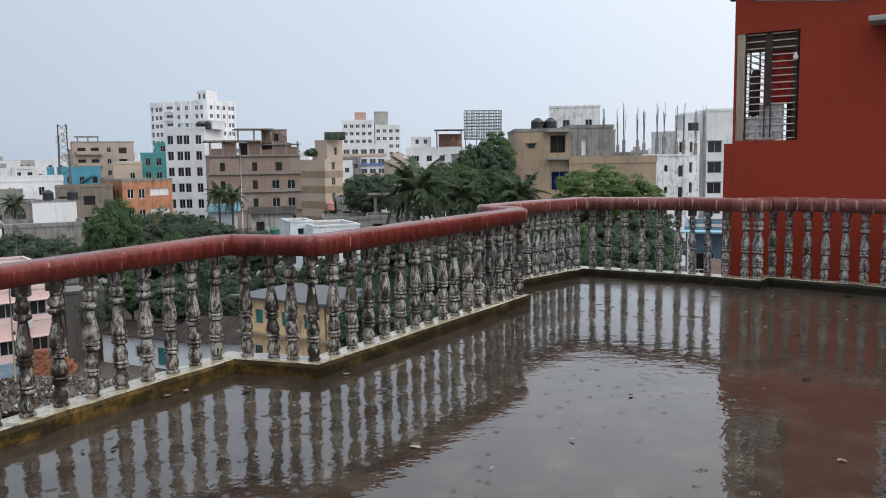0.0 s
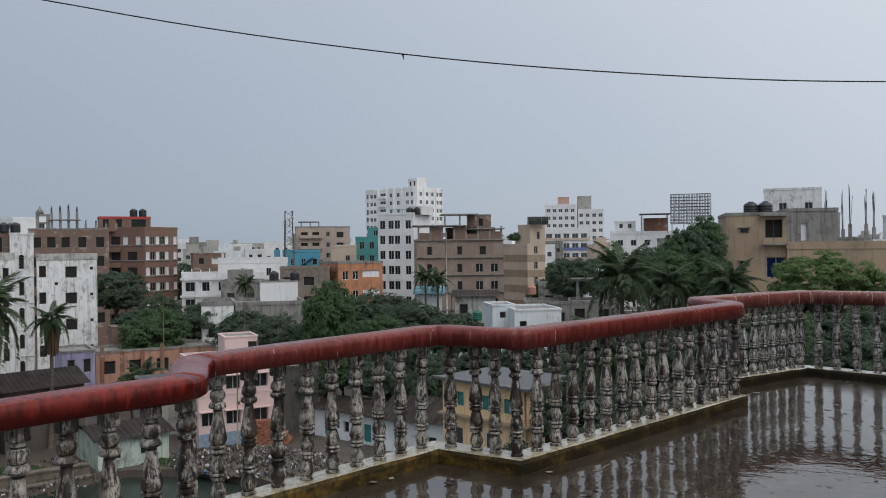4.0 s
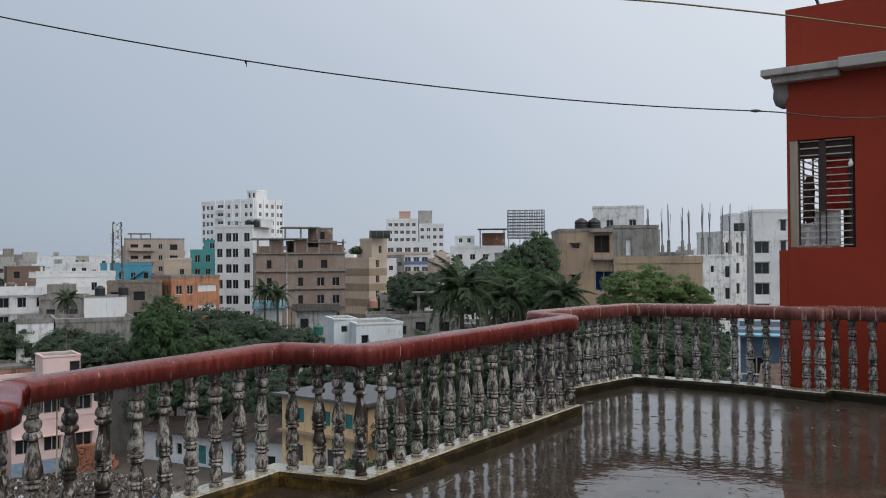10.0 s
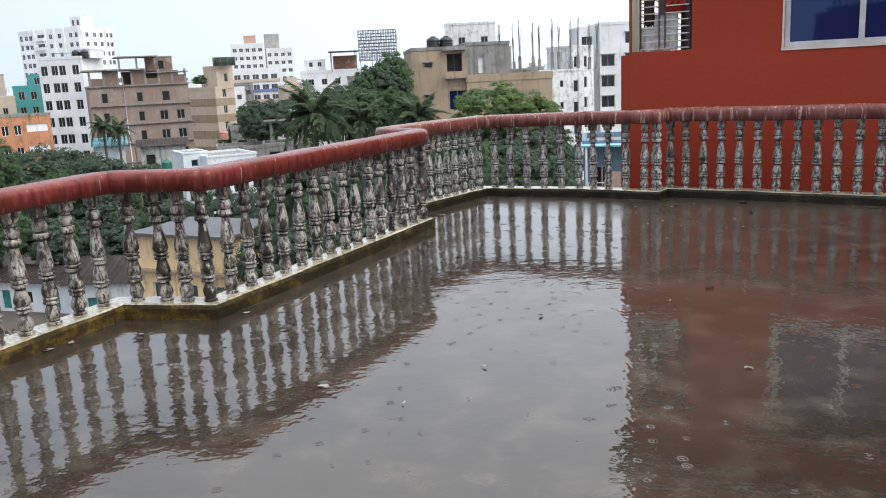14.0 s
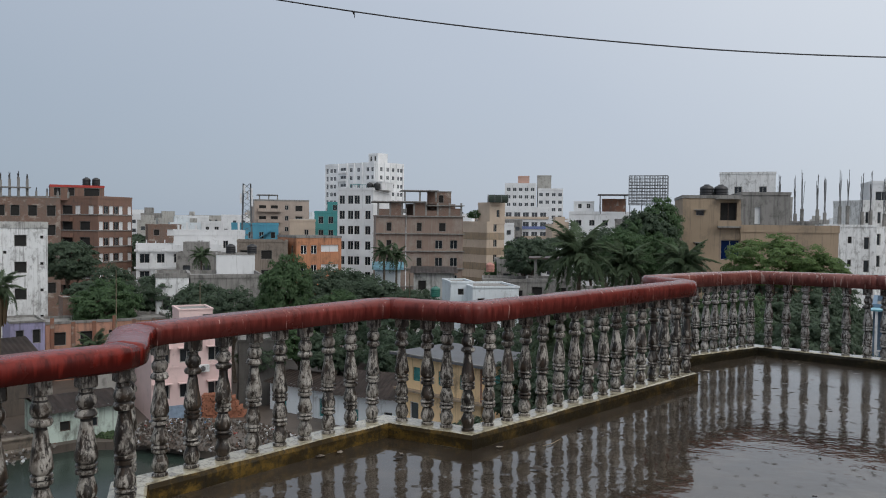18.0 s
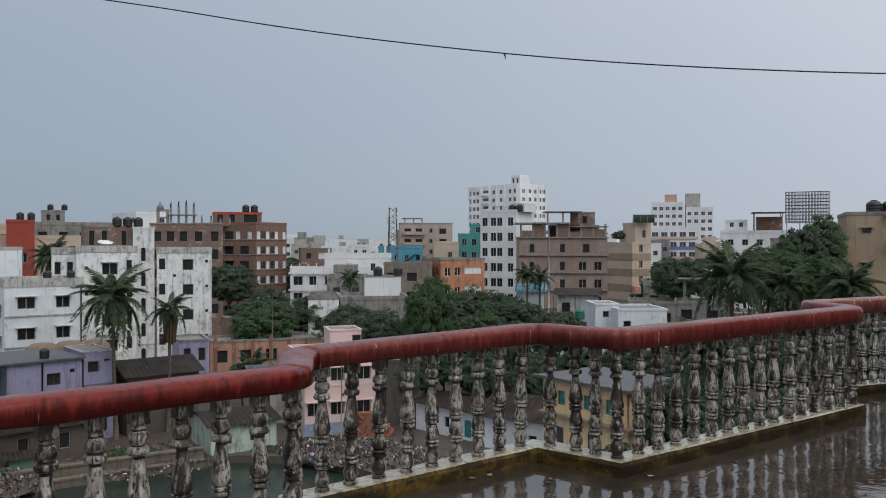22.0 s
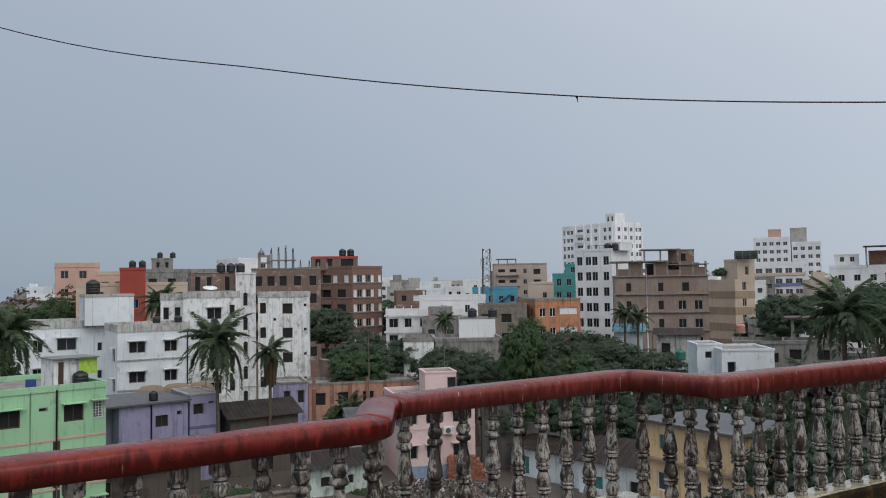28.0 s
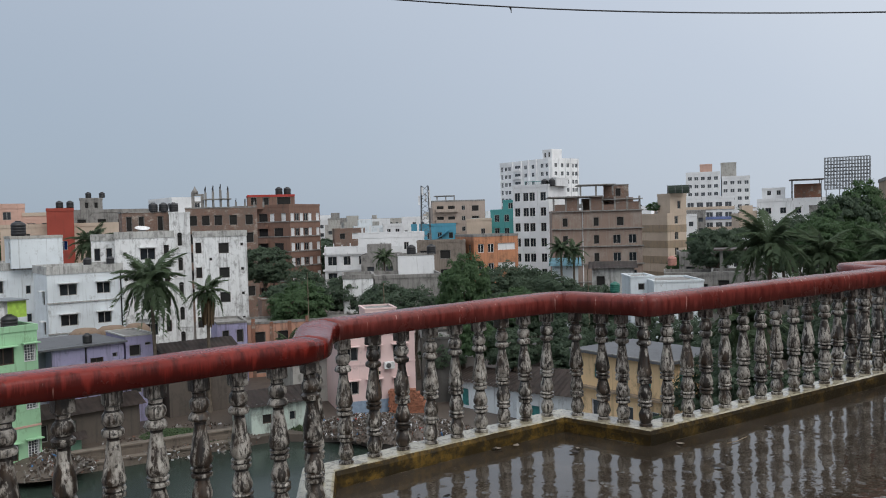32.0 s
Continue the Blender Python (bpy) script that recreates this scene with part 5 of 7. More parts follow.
water_tank(-45.6, 89.6, -2.5, 1.0), water_tank(-43.4, 90.7, -2.5, 1.0)
building("house", "small white house with one window and a tin roof", "house", -38.2, 84.5, 28, 2.8, 4, -6.6, WHITE, cols("r", [0.8], 2.0, 2, 0.8, 1.2), parapet=0.1)
blue_b = building("house", "sky-blue painted two-storey house with an outside stair", "house", -86.4, 169.4, 27, 10.4, 8, 1.0, SKYBLUE, cols("r", [1.4, 4.2, 6.6], 2.8, 4, 1.0, 1.5) + cols("r", [9.2], 2.8, 3, 1.0, 1.4, "hole"), parapet=0.6)
stairs = bmesh.new()
for k in range(12):
    add_box(stairs, 5.2 + 0.3 * k, -0.9, 15.0 - 2.6 + 0.2 * k - 1.4, 5.5 + 0.3 * k, -0.003, 15.0 - 2.4 + 0.2 * k - 1.4)
part("outside_stair", stairs, SKYBLUE, blue_b)
building("house", "teal house with two tall windows", "house", -67.7, 172.4, 22, 5.2, 6, 3.8, TEAL, cols("r", [1.4, 3.6], 2.0, 4, 1.1, 1.6), parapet=0.5)
building("rooftop_room", "teal upper room", "rooftop room", -65.2, 174.0, 22, 3.2, 5, 5.9, TEAL, cols("r", [1.6], 1.3, 1, 1.0, 1.3), base=3, parapet=0.3)
building("house", "cream plastered house with a blank front", "house", -70.8, 165.7, 23, 5.5, 6, 1.9, CREAM, cols("r", [3.6], 2.8, 3, 0.9, 1.2), parapet=0.5)
building("house", "dull brown cement house with wide openings", "house", -57.4, 114.6, 26, 7.6, 8, -1.5, plaster("dull_brown_cement", (0.24, 0.20, 0.165), (0.09, 0.08, 0.07), 0.7), cols("r", [1.3, 4.4], 2.2, 4, 1.7, 1.4, "hole"), parapet=0.3)
building("house", "orange painted three-storey house with an open side", "house", -50.1, 120.2, 43, 7.6, 9.0, -0.8, ORANGE, cols("r", [1.2, 2.9], 2.2, 4, 1.0, 1.4, "white", 3.1) + cols("r", [5.6], 2.0, 4, 3.0, 1.1, "shutter", 3.1) + cols("l", [2.0, 5.5], 2.2, 4, 1.2, 1.3, "dark", 3.1), parapet=0.35, parapet_mat=CEMENT)

# tall white slab with strip windows
building("apartment_building", "clean white narrow block with rows of paired windows", "building", -48.8, 155.8, 83, 9.0, 7.9, 8.3, WHITE,
         cols("l", [1.2, 3.6, 5.0, 6.9], 2.4, 7, 1.2, 1.7, "dark", 3.05), parapet=0.5)
building("rooftop_room", "white stair tower on the narrow block", "rooftop room", -47.6, 157.4, 83, 6.0, 3.2, 9.6, WHITE, cols("l", [1.6], 1.2, 1, 0.9, 0.9), base=7.9, parapet=0.2)
water_tank(-48.4, 157.0, 7.9, 1.2), water_tank(-50.0, 157.3, 7.9, 1.2)
rt = thing("roof_planters", pose(-54.5, 158.2, 7.85, 0, 0, 18), "teal rooftop railing with planters on the white block", "railing")
for k in range(5):
    part("post", box(k * 0.8, 0, 0, k * 0.8 + 0.08, 0.08, 1.2), TEAL, rt)
part("rail", box(0, 0.01, 1.1, 3.3, 0.07, 1.2), TEAL, rt)

# white high-rise with a faceted front
TOWER_WHITE = plaster("high_rise_white_paint", (0.86, 0.865, 0.87), (0.50, 0.51, 0.51), 0.10)
high_rise = building("apartment_building", "white high-rise flats with many small windows", "building", -89.00, 286.80, 62, 14.2, 28.0, 23.4, TOWER_WHITE,
                     cols("r", [2.6, 5.9, 8.8, 11.4, 13.2], 2.6, 7, 1.35, 1.5, "far") + cols("l", [2.0, 4.6, 9.5, 13.5, 22.5, 24.5], 2.6, 7, 1.5, 1.5, "far") + cols("l", [17.8], 2.6, 7, 3.4, 1.9, "far") + cols("l", [26.8], 2.6, 7, 1.2, 1.9, "far"), parapet=0.8)
for k in range(7):
    part("balcony", box(-1.0, 15.8, 33.6 - 3 * k, -0.003, 19.8, 34.6 - 3 * k), TOWER_WHITE, high_rise)
for u in (0.6, 7.2, 11.4, 15.4, 20.2):
    part("pilaster", box(-0.4, u, 0, -0.003, u + 0.5, 37.4), TOWER_WHITE, high_rise)
building("rooftop_room", "white stair and lift head of the high-rise", "rooftop room", -90.10, 291.80, 60, 5.0, 5.0, 27.0, TOWER_WHITE, cols("l", [1.4, 3.6], 2.0, 1, 1.0, 1.8), base=22.6, parapet=0.7)
for u in (0.3, 4.0, 7.3, 10.2, 13.8):
    part("pilaster", box(u, -0.35, 0, u + 0.4, -0.003, 37.4), TOWER_WHITE, high_rise)

# unfinished brick flats with an open top floor
GREYBROWN = plaster("patchy_brick_and_plaster", (0.265, 0.192, 0.155), (0.36, 0.33, 0.295), 0.75, 0.9, 0.14)
ux, uy, uyaw = -41.4, 134.0, 20
unf = building("apartment_building", "unfinished flats of bare brick and grey plaster", "building", ux, uy, uyaw, 15.0, 10, 2.7, GREYBROWN,
               cols("r", [2.2, 7.4], 2.0, 5, 0.9, 1.5, "hole") + cols("r", [11.4], 2.0, 1, 1.2, 1.5, "hole") + cols("r", [10.8, 13.4], 5.0, 4, 1.3, 1.5, "dark"), parapet=0.25, parapet_mat=BRICK)
for k in range(8):
    part("open_column", box(0.2 + 2.05 * k, 0.1, 16.65, 0.5 + 2.05 * k, 0.4, 18.9), CEMENT, unf)
part("open_floor_slab", box(-0.6, -0.5, 18.9, 8.6, 8.0, 19.1), CEMENT, unf)
part("back_wall", box(5.5, 6.0, 16.65, 14.5, 6.2, 18.8), BRICK, unf)
part("drainpipe", tube([(5.1, -0.12, 18.0), (5.1, -0.12, 0.5)], 0.09, 6), WHITE, unf, "white rain pipe")
building("rooftop_room", "bare brick rooftop room under a slab", "rooftop room", -34.4, 142.2, 15, 4.2, 5, 7.1, BRICK, cols("r", [2.4], 1.4, 1, 0.9, 1.4, "hole"), base=4.8, parapet=0.2, parapet_mat=CEMENT)
for k in range(5):
    part("floor_ledge", box(-0.25, -0.32, 16.45 - 3.0 * k, 15.25, -0.003, 16.62 - 3.0 * k), CEMENT, unf, "raw concrete floor edge")
for k, (a_, z_) in enumerate(((0, 1.1), (1, 2.2), (3, 2.2), (4, 0.9), (5, 2.2), (6, 1.3))):
    part("brick_infill", box(0.5 + 2.05 * a_, 0.15, 16.65, 2.25 + 2.05 * a_, 0.35, 16.65 + z_), BRICK, unf, "loose brick infill")
part("open_floor_slab", box(8.6, -0.2, 18.35, 15.2, 5.5, 18.5), CEMENT, unf)
part("upper_slab", box(4.4, 0.4, 20.9, 10.8, 6.0, 21.06), CEMENT, unf)
for u_ in (4.8, 7.4, 10.2):
    part("open_column", box(u_, 0.6, 19.1, u_ + 0.28, 0.88, 20.9), CEMENT, unf)
# tan striped flats
tan = building("apartment_building", "tan flats with brown bands and small windows", "building", -26.5, 159.1, 50, 4.6, 8.0, 1.8, CREAM, cols("l", [2.0, 5.6], 3.0, 5, 1.2, 1.3) + cols("r", [2.2], 1.2, 5, 0.9, 1.6), parapet=0.5)
for k in range(4):
    part("band", box(-0.03, -0.035, 12.2 - 3 * k, 4.63, -0.003, 13.6 - 3 * k), TAN, tan, "brown painted band")
    part("band", box(-0.035, 0.0, 12.2 - 3 * k, -0.003, 8.0, 13.6 - 3 * k), TAN, tan, "brown painted band")
building("stair_tower", "tan and cream stair tower with slot windows", "stair tower", -26.2, 160.6, 50, 4.0, 3.6, 5.6, CREAM, cols("r", [2.2], 2.2, 2, 0.8, 1.5), base=1.5, parapet=0.6)
canopy = thing("roof_canopy", pose(-26.4, 160.0, 5.1, 0, 0, 12), "dark green netted canopy over plants on a tan tower", "canopy")
for q in range(4):
    part("hoop", tube([(q * 1.3, 1.6 - 1.6 * math.cos(math.pi * a / 8), 0.5 + 1.6 * math.sin(math.pi * a / 8)) for a in range(9)], 0.06, 5), STEEL, canopy)
net = bmesh.new()
bands = [[net.verts.new((x_, 1.6 - 1.55 * math.cos(math.pi * a / 8), 0.5 + 1.55 * math.sin(math.pi * a / 8))) for a in range(9)] for x_ in (0.0, 3.9)]
for a in range(8):
    net.faces.new((bands[0][a], bands[1][a], bands[1][a + 1], bands[0][a + 1]))
bmesh.ops.solidify(net, geom=net.faces[:], thickness=0.02)
part("netting", net, plain("dark_green_netting", (0.045, 0.065, 0.050), 0.8), canopy)
# farther blocks
STRIPE = plaster("blue_band_paint", (0.16, 0.21, 0.42), (0.2, 0.2, 0.25), 0.2)
bw = building("apartment_building", "distant white flats with blue and yellow balcony bands", "building", -37.1, 252.6, 8, 14.0, 10, 6.6, WHITE, cols("r", spread(5, 14), 2.4, 6, 1.9, 1.5, "far"), parapet=0.6)
for k in range(6):
    part("band", box(-0.05, -0.25, 16.8 - 3 * k, 14.05, -0.003, 17.6 - 3 * k), STRIPE if k % 2 else CREAM, bw)
building("apartment_building", "distant white and salmon flats with stepped roofs", "building", -47.5, 326.9, 8, 12.5, 12, 17.6, WHITE, cols("r", spread(5, 12.5), 2.5, 8, 1.5, 1.4, "far"), parapet=0.8)
building("apartment_building", "distant white flats in many storeys", "building", -34.5, 329.5, 8, 10.0, 12, 15.6, WHITE, cols("r", spread(4, 10), 2.5, 7, 1.5, 1.4, "far"), parapet=0.8)
building("rooftop_room", "salmon stair head of the distant flats", "rooftop room", -42.5, 329.0, 8, 4.5, 5, 20.6, SALMON, (), base=17, parapet=0.5)
building("rooftop_room", "grey stair head of the distant flats", "rooftop room", -35.0, 332.0, 8, 5.5, 5, 21.0, CEMENT_LIGHT, (), base=15, parapet=0.5)
building("apartment_building", "white flats with a brick room on the roof", "building", -13.6, 204.7, 4, 15.5, 12, 4.6, WHITE, cols("r", [2.4, 5.6, 8.8, 12.5], 2.8, 5, 1.3, 1.4), parapet=0.7)
building("rooftop_room", "brick room on the white flats", "rooftop room", -5.5, 207.0, 4, 5.5, 5, 7.8, BRICK_RED, (), base=4.5, parapet=0.2)
building("rooftop_room", "white room on the white flats", "rooftop room", -12.6, 207.0, 4, 5.0, 5, 7.2, WHITE, cols("r", [1.5, 3.6], 1.2, 1, 0.9, 1.1), base=4.5, parapet=0.3)
rs = thing("roof_shelter", pose(-6.0, 203.5, 4.0, 0, 0, 4), "dark flat rooftop shelter on posts", "shelter")
for px, py in ((0, 0), (6, 0), (0, 5), (6, 5)):
    part("post", box(px, py, 0, px + 0.15, py + 0.15, 4.6), STEEL, rs)
part("roof", box(-0.5, -0.5, 4.6, 6.8, 5.6, 4.8), TIN_RUST, rs)

# steel billboard frame
bb = thing("billboard_frame", pose(0.6, 170.1, 5.0, 0, 0, -2), "empty steel lattice billboard frame on a rooftop", "billboard")
for k in range(16):
    part("upright", box(k * 0.5, 0, 0.4, k * 0.5 + 0.14, 0.1, 6.4), ZINC, bb)
    part("upright", box(k * 0.5 + 0.2, 0.9, 0.4, k * 0.5 + 0.3, 1.0, 6.4), ZINC, bb)
for k in range(10):
    part("cross_bar", box(0, 0.11, 0.42 + k * 0.65, 7.6, 0.2, 0.56 + k * 0.65), ZINC, bb)
    part("cross_bar", box(0, 1.01, 0.70 + k * 0.63, 7.6, 1.1, 0.80 + k * 0.63), ZINC, bb)
for k in range(4):
    part("leg", box(0.2 + k * 2.3, 0.6, -2.6, 0.35 + k * 2.3, 0.75, 0.45), ZINC, bb)
building("apartment_building", "grey building under the billboard", "building", -2.0, 168.0, -2, 12, 10, 2.6, CEMENT, cols("r", spread(4, 12), 2.4, 5, 1.3, 1.4), parapet=0.4)

# ochre house behind the trees
OCHRE = plaster("stained_ochre_cement", (0.37, 0.28, 0.195), (0.19, 0.155, 0.12), 0.7, 0.85, 0.30)
ob_ = building("house", "ochre cement house with a stained front and a small balcony door", "house", 5.5, 82.0, 1, 5.3, 10, 4.4, OCHRE, cols("r", [1.6], 1.7, 3, 0.75, 0.5, "dark", 3.1) + [("r", 4.2, 1.75, 1.5, 2.1, "wood"), ("r", 4.4, 5.2, 1.7, 1.9, "blue")], parapet=0.3, parapet_mat=CEMENT, recess=0.5)
for z_ in (16.4, 13.3):
    part("sunshade", box(1.05, -0.35, z_ + 0.55, 2.15, -0.003, z_ + 0.62), CEMENT, ob_, "small cement sunshade")
part("balcony_slab", box(3.2, -0.6, 15.3, 5.3, -0.003, 15.45), CEMENT, ob_, "thin balcony slab")
part("balcony_front", box(3.2, -0.6, 15.45, 5.3, -0.5, 16.0), OCHRE, ob_)
part("canopy_slab", box(3.0, -0.6, 18.0, 5.3, -0.003, 18.12), CEMENT, ob_)
building("house", "grey cement upper wing of the ochre house", "house", 10.8, 82.1, 1, 4.4, 9, 4.7, CEMENT, [("r", 1.5, 2.2, 0.5, 1.6, "shutter")], base=0.8, parapet=0.3)
building("house", "ochre lower wing with a stained parapet", "house", 10.8, 81.8, 1, 8.6, 9, 1.6, OCHRE, cols("r", [5.5], 2.4, 4, 0.4, 0.5, "hole"), parapet=0.7)
water_tank(8.0, 85.5, 4.1, 1.2), water_tank(9.35, 85.7, 4.1, 1.2)
building("rooftop_room", "mottled white concrete stair head", "rooftop room", 12.8, 119.5, -6, 7.2, 6, 8.9, WHITE_OLD, cols("r", [2.4, 5.6], 2.6, 1, 1.0, 1.2), base=2, parapet=0.3)
building("apartment_building", "grey block below the white stair head", "building", 10.5, 121.5, -6, 12, 9, 5.5, CEMENT_LIGHT, (), parapet=0.3)
# white flats with standing rods
building("apartment_building", "white flats with a raw upper floor", "building", 25.4, 115.4, 6, 6.6, 9, 1.8, WHITE_OLD, cols("r", [1.0, 5.4], 2.4, 5, 0.7, 1.6) + cols("r", [3.3], 2.0, 5, 0.5, 0.9, "hole"), parapet=0.3)
skeleton_frame(20.2, 117.0, 6, 6, 2, 2.9, 1.6, 1, 2.9, "concrete columns with tall reinforcing rods on a roof", rod_length=5.4)
building("apartment_building", "raw concrete flats joined to the white flats", "building", 18.5, 118.0, 6, 7.0, 8, 2.2, CEMENT, (), parapet=0.3)
building("apartment_building", "white five-storey flats with barred balconies", "building", 33.9, 125.7, -5, 4.0, 9, 8.0, WHITE, cols("r", [1.2], 2.2, 1, 1.6, 1.4, "dark"), parapet=0.4)
building("apartment_building", "white flats wing with grilled balcony bays", "building", 36.6, 123.8, -5, 5.5, 9, 8.4, WHITE, cols("r", [1.2], 5.6, 5, 2.0, 1.7, "dark", 3.05) + cols("r", [4.2], 2.4, 6, 0.8, 1.6, "dark", 3.05), parapet=0.4, shade_mat=CEMENT_LIGHT)
building("apartment_building", "white flats wing with slit windows", "building", 31.8, 122.0, 25, 4.2, 6, 5.2, WHITE_OLD, cols("r", [0.7, 2.6], 2.4, 6, 0.6, 1.6, "dark", 3.0), parapet=0.3)
awn = building("house", "slate-blue house with a blue tin awning over its veranda", "house", 12.3, 44.6, -16, 6.0, 6, -2.3, plaster("slate_blue_paint", (0.13, 0.20, 0.28), (0.10, 0.115, 0.13), 0.45), cols("r", [1.0, 2.6, 4.4], 2.0, 3, 1.0, 1.2, "dark"), parapet=0.3)
part("awning", box(-0.3, -1.3, 11.45, 6.2, -0.003, 11.53), TIN_BLUE, awn, "pale blue tin awning")
part("awning_post", box(0.1, -1.2, 8.6, 0.22, -1.08, 11.45), WHITE_OLD, awn, "white awning post")
for k in range(14):
    part("railing_bar", box(0.25 + 0.42 * k, -1.2, 8.7, 0.29 + 0.42 * k, -1.16, 9.5), WHITE_OLD, awn)
part("railing", box(0.22, -1.21, 9.5, 6.1, -1.15, 9.56), WHITE_OLD, awn, "white veranda railing")
part("veranda_slab", box(-0.2, -1.3, 8.5, 6.2, -0.003, 8.6), CEMENT_LIGHT, awn)
building("house", "white walled house with a brown tin roof", "house", 19.0, 55.0, -12, 9.0, 7, -8.6, WHITE_OLD, cols("r", [2, 5], 2.2, 1, 1.0, 1.2, "wood"), parapet=0.1)


def tin_roof(x, y, yaw, w, d, z, rise, mat, label, wall_mat=None, holes=(), base=GROUND):
    """A gabled tin-roofed hut; ridge along its front."""
    b = building("hut", label, "hut", x, y, yaw, w, d, z, wall_mat or WHITE_OLD, holes, base=base, parapet=0.0)
    n = max(8, int(w / 0.35))
    for y0, z0, y1, z1 in ((-0.5, z - base - 0.12, d / 2, z - base + rise), (d / 2, z - base + rise, d + 0.5, z - base - 0.12)):
        bm = bmesh.new()
        top, low = [], []
        for k in range(2 * n + 1):
            xx = -0.4 + (w + 0.8) * k / (2 * n)
            up = 0.035 if k % 2 else 0.0
            low.append((bm.verts.new((xx, y0, z0 + up)), bm.verts.new((xx, y1, z1 + up))))
        for a, b2 in zip(low, low[1:]):
            bm.faces.new((a[0], b2[0], b2[1], a[1]))
        bmesh.ops.solidify(bm, geom=bm.faces[:], thickness=0.02)
        part("roof_sheet", bm, mat, b, "corrugated tin sheet roof")
    return b


tin_roof(10.9, 34.8, -20, 3.2, 4.0, -3.6, 0.5, plain("wet_brown_tile_roof", (0.20, 0.125, 0.095), 0.5, 0, 0.4, 3), "low hut under a wet brown roof", CEMENT)
# pink house and its stair head
pk = building("house", "pale pink two-storey house with dark windows", "house", -35.0, 56.1, 44, 6.2, 7, -7.35, PINK,
              cols("r", [0.8, 2.7, 4.9], 1.7, 2, 1.15, 1.1, "dark", 2.75) + cols("r", [3.1], 3.4, 1, 0.3, 0.3, "hole"), parapet=0.3, shade_mat=PINK)
part("band", box(-0.03, -0.04, 4.0, 6.23, -0.003, 4.14), PINK, pk)
part("plinth_band", box(-0.03, -0.05, 0, 6.23, -0.003, 1.1), plain("blue_grey_plinth_paint", (0.22, 0.29, 0.38), 0.8), pk)
ac = thing("air_conditioner", pose(-35.0, 56.1, GROUND, 0, 0, 44) @ pose(3.9, -0.32, 3.6), "white air conditioner unit on the pink house's wall", "air conditioner")
part("case", box(-0.42, -0.14, 0, 0.42, 0.31, 0.55, 0.02), WHITE_OLD, ac)
part("fan_grille", add_lathe(bmesh.new(), [(0.02, 0), (0.21, 0), (0.21, 0.03), (0.02, 0.03)], 16), STEEL, ac, at=pose(-0.1, -0.15, 0.28, 90, 0, 0))
building("rooftop_room", "pink stair head with a tilted tin roof", "rooftop room", -35.2, 60.4, 40, 2.7, 3.2, -5.75, PINK, cols("r", [2.3], 1.0, 1, 0.8, 1.0, "hole"), base=-8, parapet=0.12)
building("house", "tall mildewed grey cement house without windows", "house", -31.0, 62.6, 28, 2.9, 5, -8.4, plaster("mildewed_grey_cement", (0.085, 0.082, 0.076), (0.045, 0.043, 0.040), 0.8), (), parapet=0.2)
# peach ruin
pr = building("house", "roofless peach-coloured house with brick piers", "house", -53.3, 67.4, 43, 11.4, 5, -8.3, PEACH, cols("r", [1.2, 3.6, 6.2, 8.8], 1.7, 2, 1.2, 1.3, "hole"), parapet=0.25, parapet_mat=CEMENT)
for k in range(6):
    part("pier", box(0.4 + 1.85 * k, -0.12, 0, 0.75 + 1.85 * k, -0.003, 5.6 + 0.45 * (k % 3 == 0)), BRICK_RED, pr)
building("rooftop_room", "small brick hut on a flat roof", "rooftop room", -55.6, 72.9, 46, 3.6, 3, -6.5, BRICK, cols("r", [2.4], 0.8, 1, 0.5, 1.1, "hole"), base=-9.2, parapet=0.1)
building("house", "lilac-grey crumbling house without glazing", "house", -54.3, 64.0, 48, 2.9, 5, -7.9, PURPLE, cols("r", [0.8, 2.2], 1.5, 1, 0.7, 1.3, "hole"), parapet=0.2, parapet_mat=CEMENT)
# huts and sheds near the pond
BROWN_HUT = plaster("dark_weathered_hut_wall", (0.10, 0.082, 0.068), (0.040, 0.036, 0.032), 0.6)
tin_roof(-38.4, 48.8, 54, 5.0, 5.5, -11.75, 0.55, TIN_RUST, "mint-painted hut with a rusty tin roof by the pond", MINT, cols("r", [1.2], 1.2, 1, 0.7, 0.7, "wood") + cols("r", [3.2], 1.2, 1, 0.5, 0.7, "dark"))
tin_roof(-50.3, 38.6, 66, 8.4, 3.0, -11.5, 0.6, TIN_RUST, "long tumbledown tin hut on the bank", BROWN_HUT, cols("r", [1.5, 3.4, 6.2], 1.2, 1, 0.8, 1.2, "hole"))
tin_roof(-47.0, 39.0, 58, 1.5, 1.4, -12.6, 0.2, TIN_RUST, "tiny green-sided shack on the bank", plaster("dull_green_sheet", (0.13, 0.24, 0.17), (0.06, 0.07, 0.05), 0.6))
tin_roof(-48.4, 51.0, 62, 6.0, 4.6, -9.1, 1.0, TIN_RUST, "long hut with a dark rusted roof", BROWN_HUT)
tin_roof(-41.5, 58.5, 46, 4.0, 5.0, -9.9, 0.7, TIN, "hut with a grey tin roof", CEMENT_LIGHT)
tin_roof(-28.2, 62.6, -22, 7.2, 5.0, -11.6, 0.5, TIN_RUST, "pale blue hut with a teal door", BLUE_WHITE, cols("r", [1.5, 5.9], 1.5, 1, 0.8, 1.4, "teal") + cols("r", [3.6], 1.3, 1, 0.6, 0.9, "dark"))
tin_roof(-21.2, 59.0, -8, 6.4, 6.5, -11.5, 1.2, TIN_RUST, "pale blue hut under a broad rusted tin roof", BLUE_WHITE, cols("r", [1.6], 1.6, 1, 0.7, 0.9, "teal") + cols("r", [4.4], 1.6, 1, 0.7, 0.9, "dark"))
tin_roof(-24.5, 68.5, -12, 7.0, 5.0, -11.4, 1.2, TIN_RUST, "brown tin-roofed house among trees", CEMENT)
